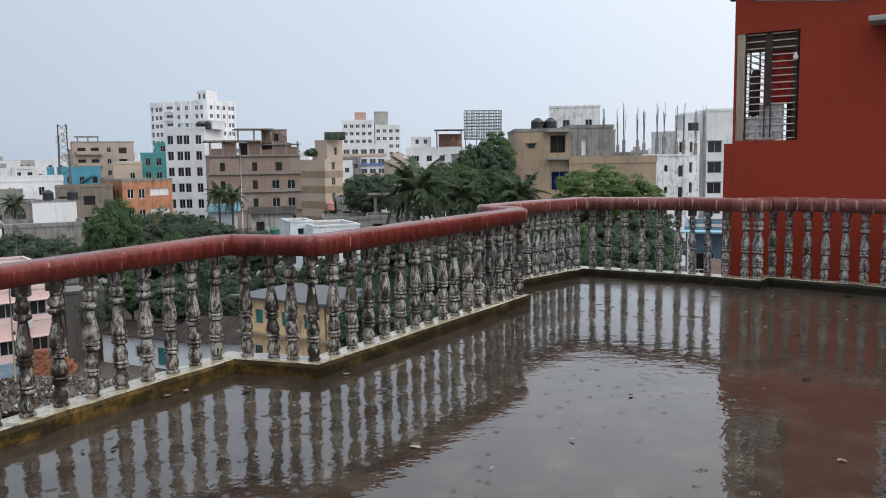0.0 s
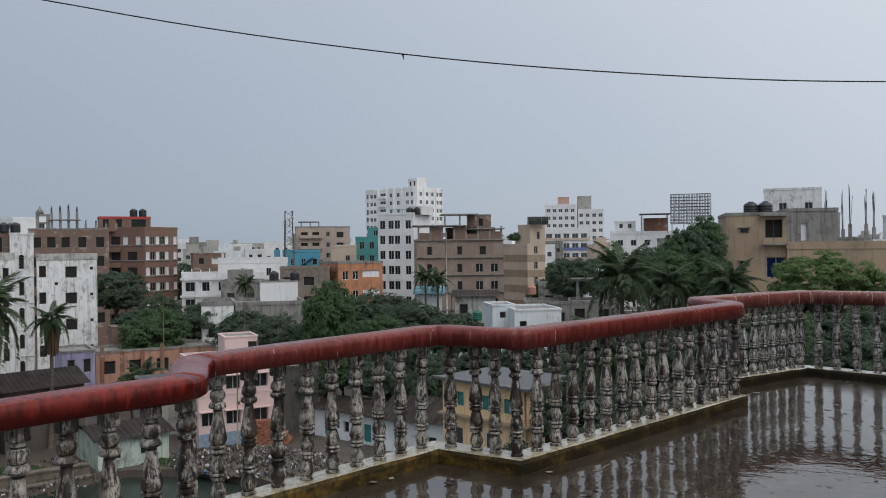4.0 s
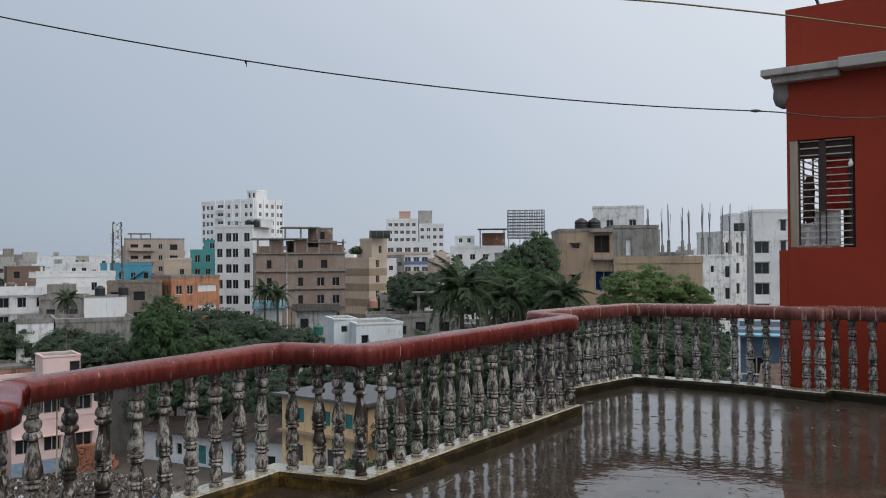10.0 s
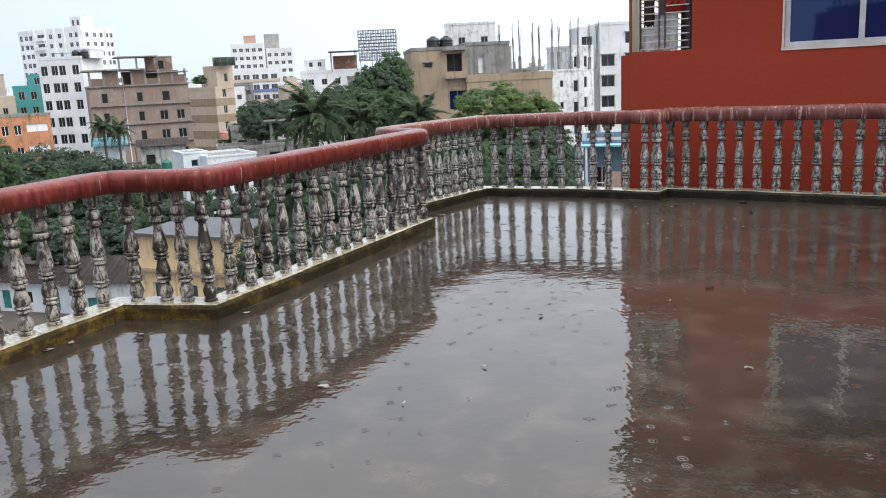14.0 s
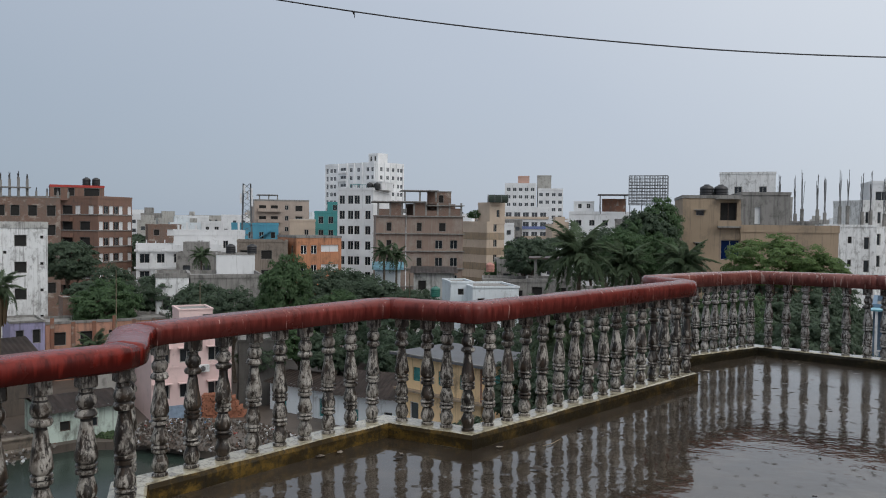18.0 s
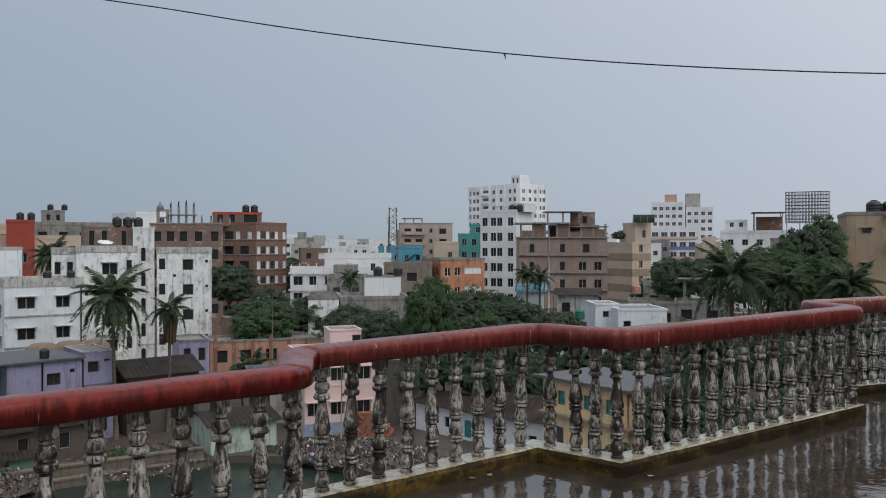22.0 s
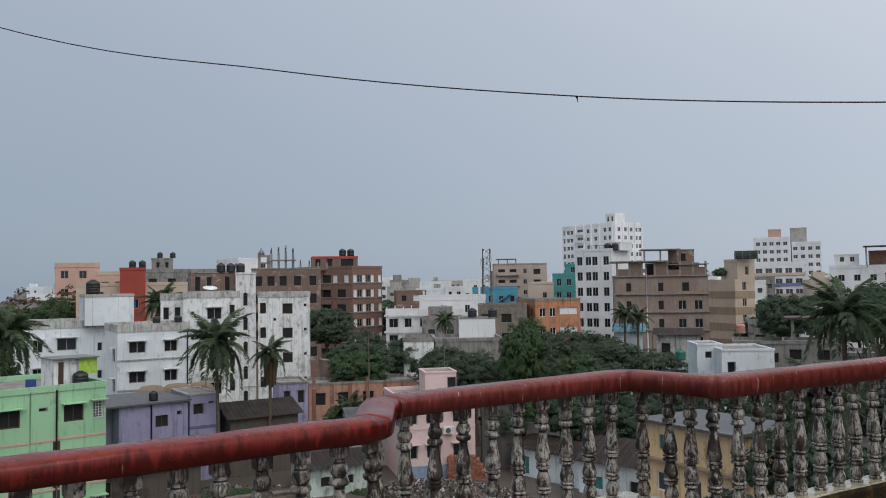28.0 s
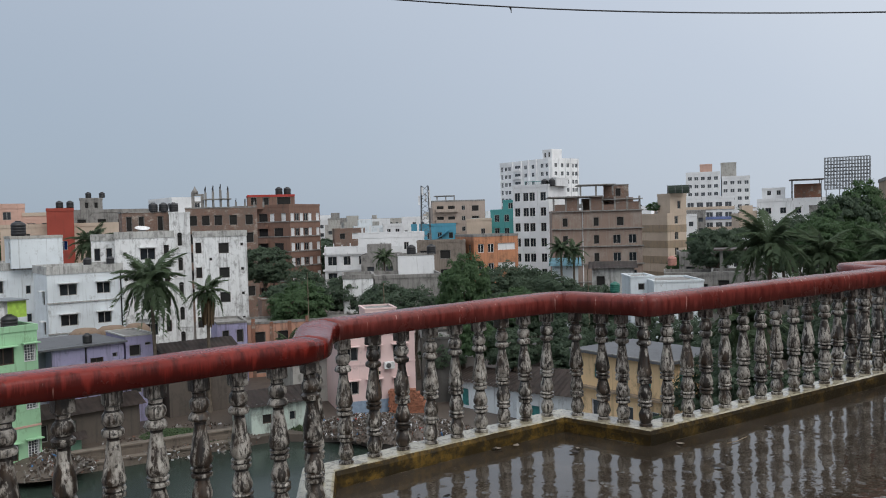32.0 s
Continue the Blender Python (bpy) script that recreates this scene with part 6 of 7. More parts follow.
# yellow house
yh = building("house", "yellow-washed two-storey house with teal shutters", "house", -8.1, 48.3, 60, 5.2, 7.0, -7.05, YELLOW,
              cols("l", [1.4, 3.2, 5.4], 1.2, 1, 0.62, 0.9, "teal") + cols("r", [1.6, 3.8], 1.2, 1, 0.7, 0.9, "teal") + cols("l", [0.9, 2.9, 5.6], 3.6, 1, 0.8, 1.15, "far") + cols("r", [2.2], 3.6, 1, 0.7, 1.1, "wood"), parapet=0.06, recess=0.16)
part("roof_slab", box(-0.45, -0.45, 6.88, 5.6, 7.45, 7.02), SLATE, yh, "overhanging grey flat roof, wet")
part("roof_rim", box(-0.45, -0.45, 7.02, 5.6, -0.33, 7.08), CEMENT, yh, "worn cement rim of the roof")
part("roof_rim", box(-0.45, -0.33, 7.02, -0.33, 7.45, 7.08), CEMENT, yh, "worn cement rim of the roof")
part("floor_band", box(-0.40, -0.40, 4.62, 5.3, -0.003, 4.76), TAN, yh, "stained ledge between the storeys")
part("floor_band", box(-0.40, 0.0, 4.62, -0.003, 7.1, 4.76), TAN, yh, "stained ledge between the storeys")
part("corner_pipe", tube([(-0.08, -0.08, 6.8), (-0.08, -0.08, 4.8)], 0.06, 7), BRICK_RED, yh, "rust-brown rain pipe")
# white house with a bright flat roof, grey houses behind the trees
building("house", "small white house with a rain-bright flat roof", "house", -13.4, 73.9, 24, 4.4, 6.0, -4.3, BLUE_WHITE, cols("r", [0.8], 1.6, 2, 0.7, 1.0), parapet=0.18)
building("house", "white lean-to with a green tank beside", "house", -15.8, 75.4, 24, 2.2, 4.0, -4.0, BLUE_WHITE, cols("r", [1.0], 1.0, 1, 0.6, 0.6, "hole"), parapet=0.15)
gt = water_tank(-17.0, 74.3, -5.4, 0.8, "green plastic water tank beside a white house")
gt.data = tank_mesh.copy()
gt.data.materials[0] = plain("green_plastic", (0.02, 0.13, 0.095), 0.4)
tin_roof(-24.0, 93.0, 14, 4.8, 6.0, -4.3, 0.5, TIN_RUST, "stained pale house under a dark tin roof", GRIMY, cols("r", [1.0], 1.6, 1, 1.0, 1.2, "hole"))
tin_roof(-28.6, 92.6, 16, 3.0, 5.0, -4.0, 0.7, TIN_BLUE, "house under a turquoise tin roof", BLUE_WHITE)
building("house", "low grey house with a cluttered flat roof", "house", -17.5, 103.0, 10, 7.0, 7.0, -5.6, CEMENT, cols("r", spread(3, 9), 2.0, 2, 1.2, 1.2, "hole"), parapet=0.4)
building("house", "grey house with a water pipe on its roof", "house", -8.0, 98.0, 2, 7.0, 7.0, -6.3, CEMENT, cols("r", [1.5, 4.5], 2.0, 2, 1.2, 1.2, "dark"), parapet=0.4)
pinkt = water_tank(-16.8, 104.5, -4.8, 1.0, "faded pink plastic water tank on a grey roof")
pinkt.data = tank_mesh.copy()
pinkt.data.materials[0] = plain("faded_pink_plastic", (0.42, 0.20, 0.16), 0.5)
building("house", "dark grey house among the trees", "house", -62.0, 96.0, 34, 8.0, 7.0, -6.5, CEMENT, (), parapet=0.3)

building("house", "grey house with an open shelter on its roof", "house", -10.4, 90.0, 6, 5.5, 6.0, -4.6, CEMENT, cols("r", [1.2, 3.8], 1.4, 2, 1.2, 1.1, "hole"), parapet=0.3)
sh = thing("roof_shelter", pose(-9.6, 90.4, -4.9, 0, 0, 6), "open rooftop shelter with concrete posts and a flat slab", "shelter")
for px, py in ((0, 0), (3.4, 0), (0, 3.4), (3.4, 3.4)):
    part("post", box(px, py, 0, px + 0.3, py + 0.3, 2.5), CEMENT, sh)
part("roof", box(-0.6, -0.5, 2.5, 4.3, 4.2, 2.66), TIN_RUST, sh)
for px, py, h in ((-43.9, 64.6, 11.0), (-30.5, 54.0, 7.6), (-36.5, 66.0, 10.0), (-20.5, 78.0, 10.5)):
    tagged(part("bamboo_pole", tube([(0, 0, 0), (0.06, 0.02, h * 0.5), (0.0, 0.1, h)], [0.07, 0.055, 0.04], 7), plain("weathered_bamboo", (0.26, 0.22, 0.15), 0.7) if px == -43.9 else bpy.data.materials["weathered_bamboo"], None, at=pose(px, py, GROUND)), "tall weathered bamboo pole in a yard", "pole", "bamboo poles")

# lattice mast
mast = thing("lattice_mast", pose(-79.0, 162.0, GROUND, 0, 0, 20), "steel lattice antenna mast", "mast")
for sx, sy in ((-1, -1), (1, -1), (1, 1), (-1, 1)):
    part("leg", tube([(sx * 1.3, sy * 1.3, 0), (sx * 0.75, sy * 0.75, 23.4)], 0.09, 5), ZINC, mast)
for k in range(18):
    w0, w1 = 1.3 - 0.0305 * k, 1.3 - 0.0305 * (k + 1)
    for sx, sy, ex, ey in ((-1, -1, 1, -1), (1, -1, 1, 1), (1, 1, -1, 1), (-1, 1, -1, -1)):
        part("brace", tube([(sx * w0, sy * w0, k * 1.3), (ex * w1, ey * w1, (k + 1) * 1.3)], 0.05, 4), ZINC, mast)
for k, (ax, ay) in enumerate(((1.2, -0.8), (-1.2, -0.8), (0.0, 1.2), (0.9, 0.7), (-0.4, -1.2))):
    part("antenna", box(ax - 0.18, ay - 0.12, 18.5 + 0.7 * k, ax + 0.18, ay + 0.12, 20.6 + 0.6 * k), WHITE, mast, "white panel antenna")

# farther blocks and trees between the brown flats and the narrow block
DUSTY = plaster("dusty_pink_cement", (0.40, 0.325, 0.275), (0.20, 0.175, 0.155), 0.5)
bal_flats = building("apartment_building", "distant dusty pink flats with open balconies", "building", -100.0, 209.5, 30, 15.0, 10, 7.4, DUSTY, cols("r", [2.2, 5.4, 12.2], 2.4, 5, 2.0, 1.6, "hole") + cols("r", [8.8], 2.2, 5, 1.0, 1.3, "dark"), parapet=0.4, parapet_mat=CEMENT)
for k in range(5):
    part("balcony", box(0.8, -1.1, 18.0 - 3.0 * k, 7.2, -0.003, 18.9 - 3.0 * k), DUSTY, bal_flats, "dusty balcony front")
part("roof_slab", box(1.0, 0.5, 22.6, 6.5, 7.0, 22.8), CEMENT, bal_flats)
for u_ in (1.3, 3.8, 6.2):
    part("open_column", box(u_, 0.8, 21.0, u_ + 0.3, 1.1, 22.6), CEMENT, bal_flats)
building("house", "dark brick house with one pale window", "house", -90.0, 142.1, 36, 6.2, 7, 0.6, BRICK, [("r", 4.2, 1.6, 1.3, 1.2, "shutter"), ("r", 1.6, 1.6, 1.1, 1.2, "hole")], parapet=0.3)
building("house", "white town house with a stepped roof", "house", -89.7, 162.0, 30, 4.6, 6, 1.3, WHITE, cols("r", [1.2, 3.2], 1.8, 4, 0.9, 1.2, "dark"), parapet=0.6)

# distant rooftops
frng = random.Random(21)
FAR_MATS = [WHITE, CEMENT_LIGHT, CEMENT, BLUE_WHITE, CREAM, WHITE, CREAM, CEMENT_LIGHT]
FAR_LABEL = {WHITE: "distant white town house with a flat roof", CEMENT_LIGHT: "distant pale cement town house", CEMENT: "distant grey cement town house", BLUE_WHITE: "distant blue-white town house", CREAM: "distant cream town house", SALMON: "distant salmon town house"}


def far_building(x, y, yaw, w, d, top, mat):
    b = thing("distant_building", pose(x, y, GROUND, 0, 0, yaw), FAR_LABEL[mat], "building", "distant rooftops")
    H = top - GROUND
    bm = bmesh.new()
    n = max(2, int(w / 2.6))
    holes = [(w * (k + 0.5) / n - 0.6, w * (k + 0.5) / n + 0.6, H - 1.4 - 3 * r - 1.2, H - 1.4 - 3 * r) for k in range(n) for r in range(3) if frng.random() < 0.85]
    panel(bm, (0, 0, 0), (1, 0, 0), (0, 1, 0), w, 0, H, holes, 0.3)
    panel(bm, (0, 0, 0), (0, 1, 0), (1, 0, 0), d, 0, H, [])
    panel(bm, (w, 0, 0), (0, 1, 0), (-1, 0, 0), d, 0, H, [])
    panel(bm, (0, d, 0), (1, 0, 0), (0, -1, 0), w, 0, H, [])
    bm.faces.new([bm.verts.new(p) for p in ((0, 0, H - 0.02), (w, 0, H - 0.02), (w, d, H - 0.02), (0, d, H - 0.02))])
    part("wall", bm, mat, b)
    part("room_backing", box(0.2, 0.31, 0.5, w - 0.2, 0.36, H - 0.3), FAR_GLASS, b)
    rim = bmesh.new()
    for x0, y0, x1, y1 in ((-0.05, -0.05, w + 0.05, 0.15), (-0.05, d - 0.15, w + 0.05, d + 0.05), (-0.05, 0.15, 0.15, d - 0.15), (w - 0.15, 0.15, w + 0.05, d - 0.15)):
        add_box(rim, x0, y0, H, x1, y1, H + 0.7)
    part("parapet", rim, mat, b)
    if dist < 420 and frng.random() < 0.4:
        tx, ty = local(x, y, yaw, w * 0.7, d * 0.4)
        water_tank(tx, ty, top - 0.02, 1.1, "black plastic water tank on a distant roof")
    if frng.random() < 0.6:
        s = frng.uniform(2, 4)
        part("stair_head", box(1, 1, H, 1 + s, 1 + s, H + frng.uniform(1.8, 2.8)), mat, b)


for k in range(170):
    az = radians(frng.uniform(-57, 14))
    dist = frng.uniform(215, 620)
    x, y = dist * math.sin(az), dist * math.cos(az)
    far_building(x, y, -math.degrees(az) + frng.uniform(-25, 25), frng.uniform(7, 15), frng.uniform(7, 12), frng.uniform(-3.0, 2.2) + dist * 0.006, FAR_MATS[frng.randrange(8)])


# low houses between the trees of the middle distance
for x, y, yaw, w, d, top, mat in ((-72.0, 122.0, 24, 6.5, 7, -4.6, CEMENT), (-99.0, 165.0, 34, 9.0, 8, 0.2, BLUE_WHITE), (-110.0, 178.0, 36, 9.0, 8, 1.2, CEMENT_LIGHT),
                                  (-64.0, 190.0, 20, 8.0, 8, 2.4, CREAM), (-18.0, 118.0, 12, 6.0, 6, -4.4, CEMENT), (-12.0, 124.0, 8, 5.0, 6, -3.6, WHITE), (-120.0, 200.0, 30, 10.0, 8, 2.0, WHITE), (-86.0, 205.0, 26, 9.0, 8, 1.4, BLUE_WHITE)):
    far_building(x, y, yaw, w, d, top, mat)


# ---- ground, pond and banks ----
POND = [(-53.2, 26.4), (-36.8, 49.7), (-32.0, 51.2), (-26.5, 50.0), (-19.0, 46.0), (-12.0, 36.0), (-11.0, 20.0), (-18.0, 6.0), (-40.0, 6.0), (-54.0, 18.0)]
gbm = bmesh.new()
outer = [gbm.verts.new((1400 * math.cos(2 * math.pi * k / 40), 1400 * math.sin(2 * math.pi * k / 40), GROUND)) for k in range(40)]
inner = [gbm.verts.new((x, y, GROUND)) for x, y in POND]
edges = [gbm.edges.new((ring[k], ring[(k + 1) % len(ring)])) for ring in (outer, inner) for k in range(len(ring))]
bmesh.ops.triangle_fill(gbm, use_beauty=True, use_dissolve=False, edges=edges)
bank = [gbm.verts.new((x, y, GROUND - 1.4)) for x, y in POND]
for k in range(len(POND)):
    gbm.faces.new((inner[k], inner[(k + 1) % len(POND)], bank[(k + 1) % len(POND)], bank[k]))
bmesh.ops.recalc_face_normals(gbm, faces=gbm.faces)
tagged(part("ground", gbm, MUD), "wet brown muddy ground between the houses", "ground", kind="structure")
wbm = bmesh.new()
wbm.faces.new([wbm.verts.new((x, y, GROUND - 0.55)) for x, y in POND])
tagged(part("water", wbm, WATER), "murky dark green pond water", "water", kind="structure")


def bank_wall(a, b, h, label):
    d = Vector((b[0] - a[0], b[1] - a[1], 0))
    w = thing("bank_wall", pose(a[0], a[1], GROUND - 0.9, 0, 0, math.degrees(math.atan2(d.y, d.x))), label, "wall")
    courses = int(h / 0.17)
    for k in range(int(d.length / 2.4)):
        for c in range(courses):
            part("brick_course", box(k * 2.4, -0.35 + 0.02 * ((k * 7 + c * 5) % 3), c * 0.17, k * 2.4 + 2.39, 0.25, c * 0.17 + 0.158), BANK, w)
        part("coping", box(k * 2.4, -0.42, courses * 0.17, k * 2.4 + 2.39, 0.30, courses * 0.17 + 0.10 + 0.02 * (k % 2)), BANK, w, "worn cement coping")
    return w


bank_wall((-53.5, 26.4), (-37.0, 49.9), 0.95, "low wet brick wall along the pond bank")
bank_wall((-54.2, 26.9), (-37.6, 50.3), 1.55, "upper step of the brick bank wall")


def scatter(name, label, category, cx, cy, rx, ry, h, n, mats, size, seed):
    """A heap of rubbish: a mound set with many loose scraps."""
    rnd = random.Random(seed)
    verts, faces, idx = [], [], []
    for _ in range(n):
        a, r = rnd.uniform(0, 2 * math.pi), math.sqrt(rnd.random())
        x, y = cx + rx * r * math.cos(a), cy + ry * r * math.sin(a)
        z = GROUND + h * (1 - r * r) + 0.25 * h * noise.noise(Vector((x * 0.6, y * 0.6, 0)))
        rot = Euler((rnd.uniform(0, 6), rnd.uniform(0, 6), rnd.uniform(0, 6))).to_matrix()
        s = Vector((rnd.uniform(0.4, 1.4), rnd.uniform(0.3, 1.0), rnd.uniform(0.05, 0.35))) * size
        k0 = len(verts)
        for c in ((-1, -1, -1), (1, -1, -1), (1, 1, -1), (-1, 1, -1), (-1, -1, 1), (1, -1, 1), (1, 1, 1), (-1, 1, 1)):
            p = rot @ Vector((c[0] * s.x, c[1] * s.y, c[2] * s.z))
            verts.append((x + p.x, y + p.y, z + p.z))
        m = rnd.choices(range(len(mats)), [9, 5, 1.0, 1.5, 0.22, 0.10][: len(mats)])[0]
        for f in ((0, 3, 2, 1), (4, 5, 6, 7), (0, 1, 5, 4), (1, 2, 6, 5), (2, 3, 7, 6), (3, 0, 4, 7)):
            faces.append(tuple(k0 + q for q in f))
            idx.append(m)
    me = bpy.data.meshes.new(name)
    me.from_pydata(verts, [], faces)
    for m in mats:
        me.materials.append(m)
    me.polygons.foreach_set("material_index", idx)
    return tagged(new(name, me), label, category, kind="stuff")


def mound(name, label, cx, cy, rx, ry, h, mat, seed=0):
    bm = bmesh.new()
    rings = []
    for i in range(9):
        f = i / 8
        rings.append([bm.verts.new((cx + rx * f * math.cos(a), cy + ry * f * math.sin(a), GROUND - 0.05 + h * (1 - f * f) * (1 + 0.4 * noise.noise(Vector((math.cos(a) * 2 * f, math.sin(a) * 2 * f, seed + 0.5)))))) for a in [2 * math.pi * k / 24 for k in range(24)]])
    for a, b in zip(rings[1:], rings[2:]):
        for k in range(24):
            bm.faces.new((a[k], a[(k + 1) % 24], b[(k + 1) % 24], b[k])).smooth = True
    bm.faces.new(rings[1])
    bmesh.ops.delete(bm, geom=rings[0], context="VERTS")
    return tagged(part(name, bm, mat), label, "ground", kind="structure")


SCRAPS = [plain("muddy_scraps", (0.075, 0.058, 0.046), 0.8), plain("grey_scraps", (0.17, 0.155, 0.14), 0.8), plain("brick_rubble", (0.15, 0.085, 0.062), 0.9), plain("pale_plastic_scraps", (0.46, 0.46, 0.47), 0.5), plain("blue_plastic_scraps", (0.06, 0.17, 0.36), 0.5), plain("red_plastic_scraps", (0.32, 0.06, 0.05), 0.5)]
mound("rubbish_mound", "muddy mound under the rubbish heap", -29.0, 53.6, 7.0, 3.6, 0.8, MUD, 1)
scatter("rubbish", "heap of rubbish and rubble on the pond's bank", "rubbish", -29.0, 53.6, 7.2, 3.8, 0.9, 1900, SCRAPS, 0.12, 3)
mound("rubbish_mound", "muddy mound on the near bank", -47.5, 37.0, 4.2, 2.6, 0.9, MUD, 2)
scatter("rubbish", "rubbish strewn along the pond's wall", "rubbish", -47.0, 37.6, 4.2, 3.0, 0.9, 700, SCRAPS, 0.13, 5)
scatter("rubbish", "rubble scattered between the huts", "rubbish", -42.5, 46.0, 6.0, 5.0, 0.1, 500, SCRAPS[:4], 0.10, 6)
WEEDS = [plain("bank_weeds", (0.035, 0.062, 0.024), 0.8), plain("bank_grass", (0.055, 0.085, 0.032), 0.8)]
scatter("weeds", "low green weeds on the pond bank", "weeds", -43.2, 46.6, 3.4, 2.2, 0.25, 1500, WEEDS, 0.10, 9)
scatter("weeds", "low green weeds beside the rubbish", "weeds", -35.5, 52.0, 2.2, 1.0, 0.2, 500, WEEDS, 0.09, 10)
bstack = bmesh.new()
srnd = random.Random(8)
for layer in range(14):
    for i in range(12 - layer // 3):
        for j in range(6 - layer // 4):
            ox, oy = srnd.uniform(-0.05, 0.05) + 0.13 * (layer % 2), srnd.uniform(-0.06, 0.06)
            add_box(bstack, i * 0.27 + ox, j * 0.27 + oy, layer * 0.135, i * 0.27 + ox + 0.25, j * 0.27 + oy + 0.25, layer * 0.135 + 0.125)
tagged(part("brick_stack", bstack, plain("stacked_orange_brick", (0.30, 0.125, 0.075), 0.9, 0, 0.4, 6), None, at=pose(-31.9, 58.1, GROUND, 0, 0, 24)), "stack of orange-red bricks beside the pink house", "bricks", kind="stuff")


# ---- trees ----
def crown_mesh(seed, n_clumps, leaves, leaf, mat, flat=0.85, ragged=0.14):
    """Leaves round many clumps that fill a ragged dome spanning about -1 to 1; each leaf faces out of its clump."""
    rnd = np.random.default_rng(seed)
    dirs = rnd.normal(size=(n_clumps, 3))
    dirs /= np.linalg.norm(dirs, axis=1)[:, None]
    lobes = rnd.normal(size=(7, 3))
    lobes /= np.linalg.norm(lobes, axis=1)[:, None]
    bulge = 0.80 + 0.22 * np.max(np.clip(dirs @ lobes.T, 0, 1) ** 3, axis=1)
    rad = (rnd.uniform(0.25, 1.0, n_clumps) ** 0.45) * bulge
    centres = dirs * rad[:, None] * np.array([1, 1, flat])
    centres[:, 2] = np.where(centres[:, 2] < -0.35, centres[:, 2] * 0.6, centres[:, 2])
    size = rnd.uniform(0.6, 1.3, n_clumps) * ragged
    out = rnd.normal(size=(n_clumps * leaves, 3))
    out /= np.linalg.norm(out, axis=1)[:, None]
    out[:, 2] = np.abs(out[:, 2]) * 0.9 - 0.25
    reach = np.repeat(size, leaves)[:, None] * rnd.uniform(0.55, 1.15, (n_clumps * leaves, 1))
    pts = np.repeat(centres, leaves, axis=0) + out * reach
    nor = out * 0.8 + np.repeat(dirs, leaves, axis=0) * 0.45 + np.array([0, 0, 0.45]) + rnd.normal(scale=0.33, size=pts.shape)
    nor /= np.linalg.norm(nor, axis=1)[:, None]
    a = np.cross(nor, rnd.normal(size=pts.shape))
    a /= np.linalg.norm(a, axis=1)[:, None]
    b = np.cross(nor, a)
    s = leaf * rnd.uniform(0.6, 1.3, len(pts))[:, None]
    verts = np.stack([pts - a * s, pts - b * s * 0.5, pts + a * s, pts + b * s * 0.5], 1).reshape(-1, 3)
    me = bpy.data.meshes.new("crown")
    me.from_pydata(verts.tolist(), [], np.arange(len(verts)).reshape(-1, 4).tolist())
    me.materials.append(mat)
    return me


CROWNS = {"dark": [crown_mesh(s, 330, 66, 0.038, LEAF_DARK) for s in (1, 2, 3)], "mid": [crown_mesh(s, 330, 66, 0.038, LEAF_MID) for s in (4, 5)], "light": [crown_mesh(s, 300, 80, 0.030, LEAF_LIGHT, 0.75, 0.12) for s in (6, 7)],
          "dry": [crown_mesh(8, 50, 26, 0.05, LEAF_DRY)], "far": [crown_mesh(s, 120, 40, 0.075, LEAF_DARK) for s in (9, 10)]}
TRUNKS = {}


def trunk_mesh(seed):
    rnd = random.Random(seed)
    bm = bmesh.new()
    add_tube(bm, [(0, 0, 0), (0.05, 0.02, 0.3), (0.0, 0.06, 0.62)], [0.045, 0.032, 0.024], 8)
    for k in range(6):
        a = 2 * math.pi * k / 6 + rnd.uniform(-0.3, 0.3)
        z0 = rnd.uniform(0.36, 0.6)
        add_tube(bm, [(0.02, 0.03, z0), (0.12 * math.cos(a), 0.12 * math.sin(a), z0 + 0.12), (0.24 * math.cos(a), 0.24 * math.sin(a), z0 + rnd.uniform(0.2, 0.34))], [0.020, 0.013, 0.005], 6)
    return mesh_of(bm, "trunk", BARK)


TREE_LABEL = {"dark": "dense dark green broadleaf tree among the houses", "mid": "leafy green broadleaf tree", "light": "wide bright green tree with feathery leaves", "dry": "sparse brownish half-bare tree", "far": "distant dark green tree over the rooftops"}
trng = random.Random(12)


def tree(x, y, top, width, kind="dark", crown_h=None, base=GROUND):
    H = top - base
    t = thing("tree", pose(x, y, base), TREE_LABEL[kind], "tree", "trees")
    ch = crown_h or min(width * 0.95, H * 0.8)
    v = trng.randrange(3)
    if v not in TRUNKS:
        TRUNKS[v] = trunk_mesh(v)
    part("trunk", TRUNKS[v], None, t, at=pose(0, 0, 0, 0, 0, trng.uniform(0, 360)) @ Matrix.Diagonal((H * 0.55, H * 0.55, H * 0.95, 1)))
    part("crown", trng.choice(CROWNS[kind]), None, t, at=pose(0, 0, H - ch / 2, 0, 0, trng.uniform(0, 360)) @ Matrix.Diagonal((width * 0.53, width * 0.53, ch / 2 * 1.2, 1)))
    return t


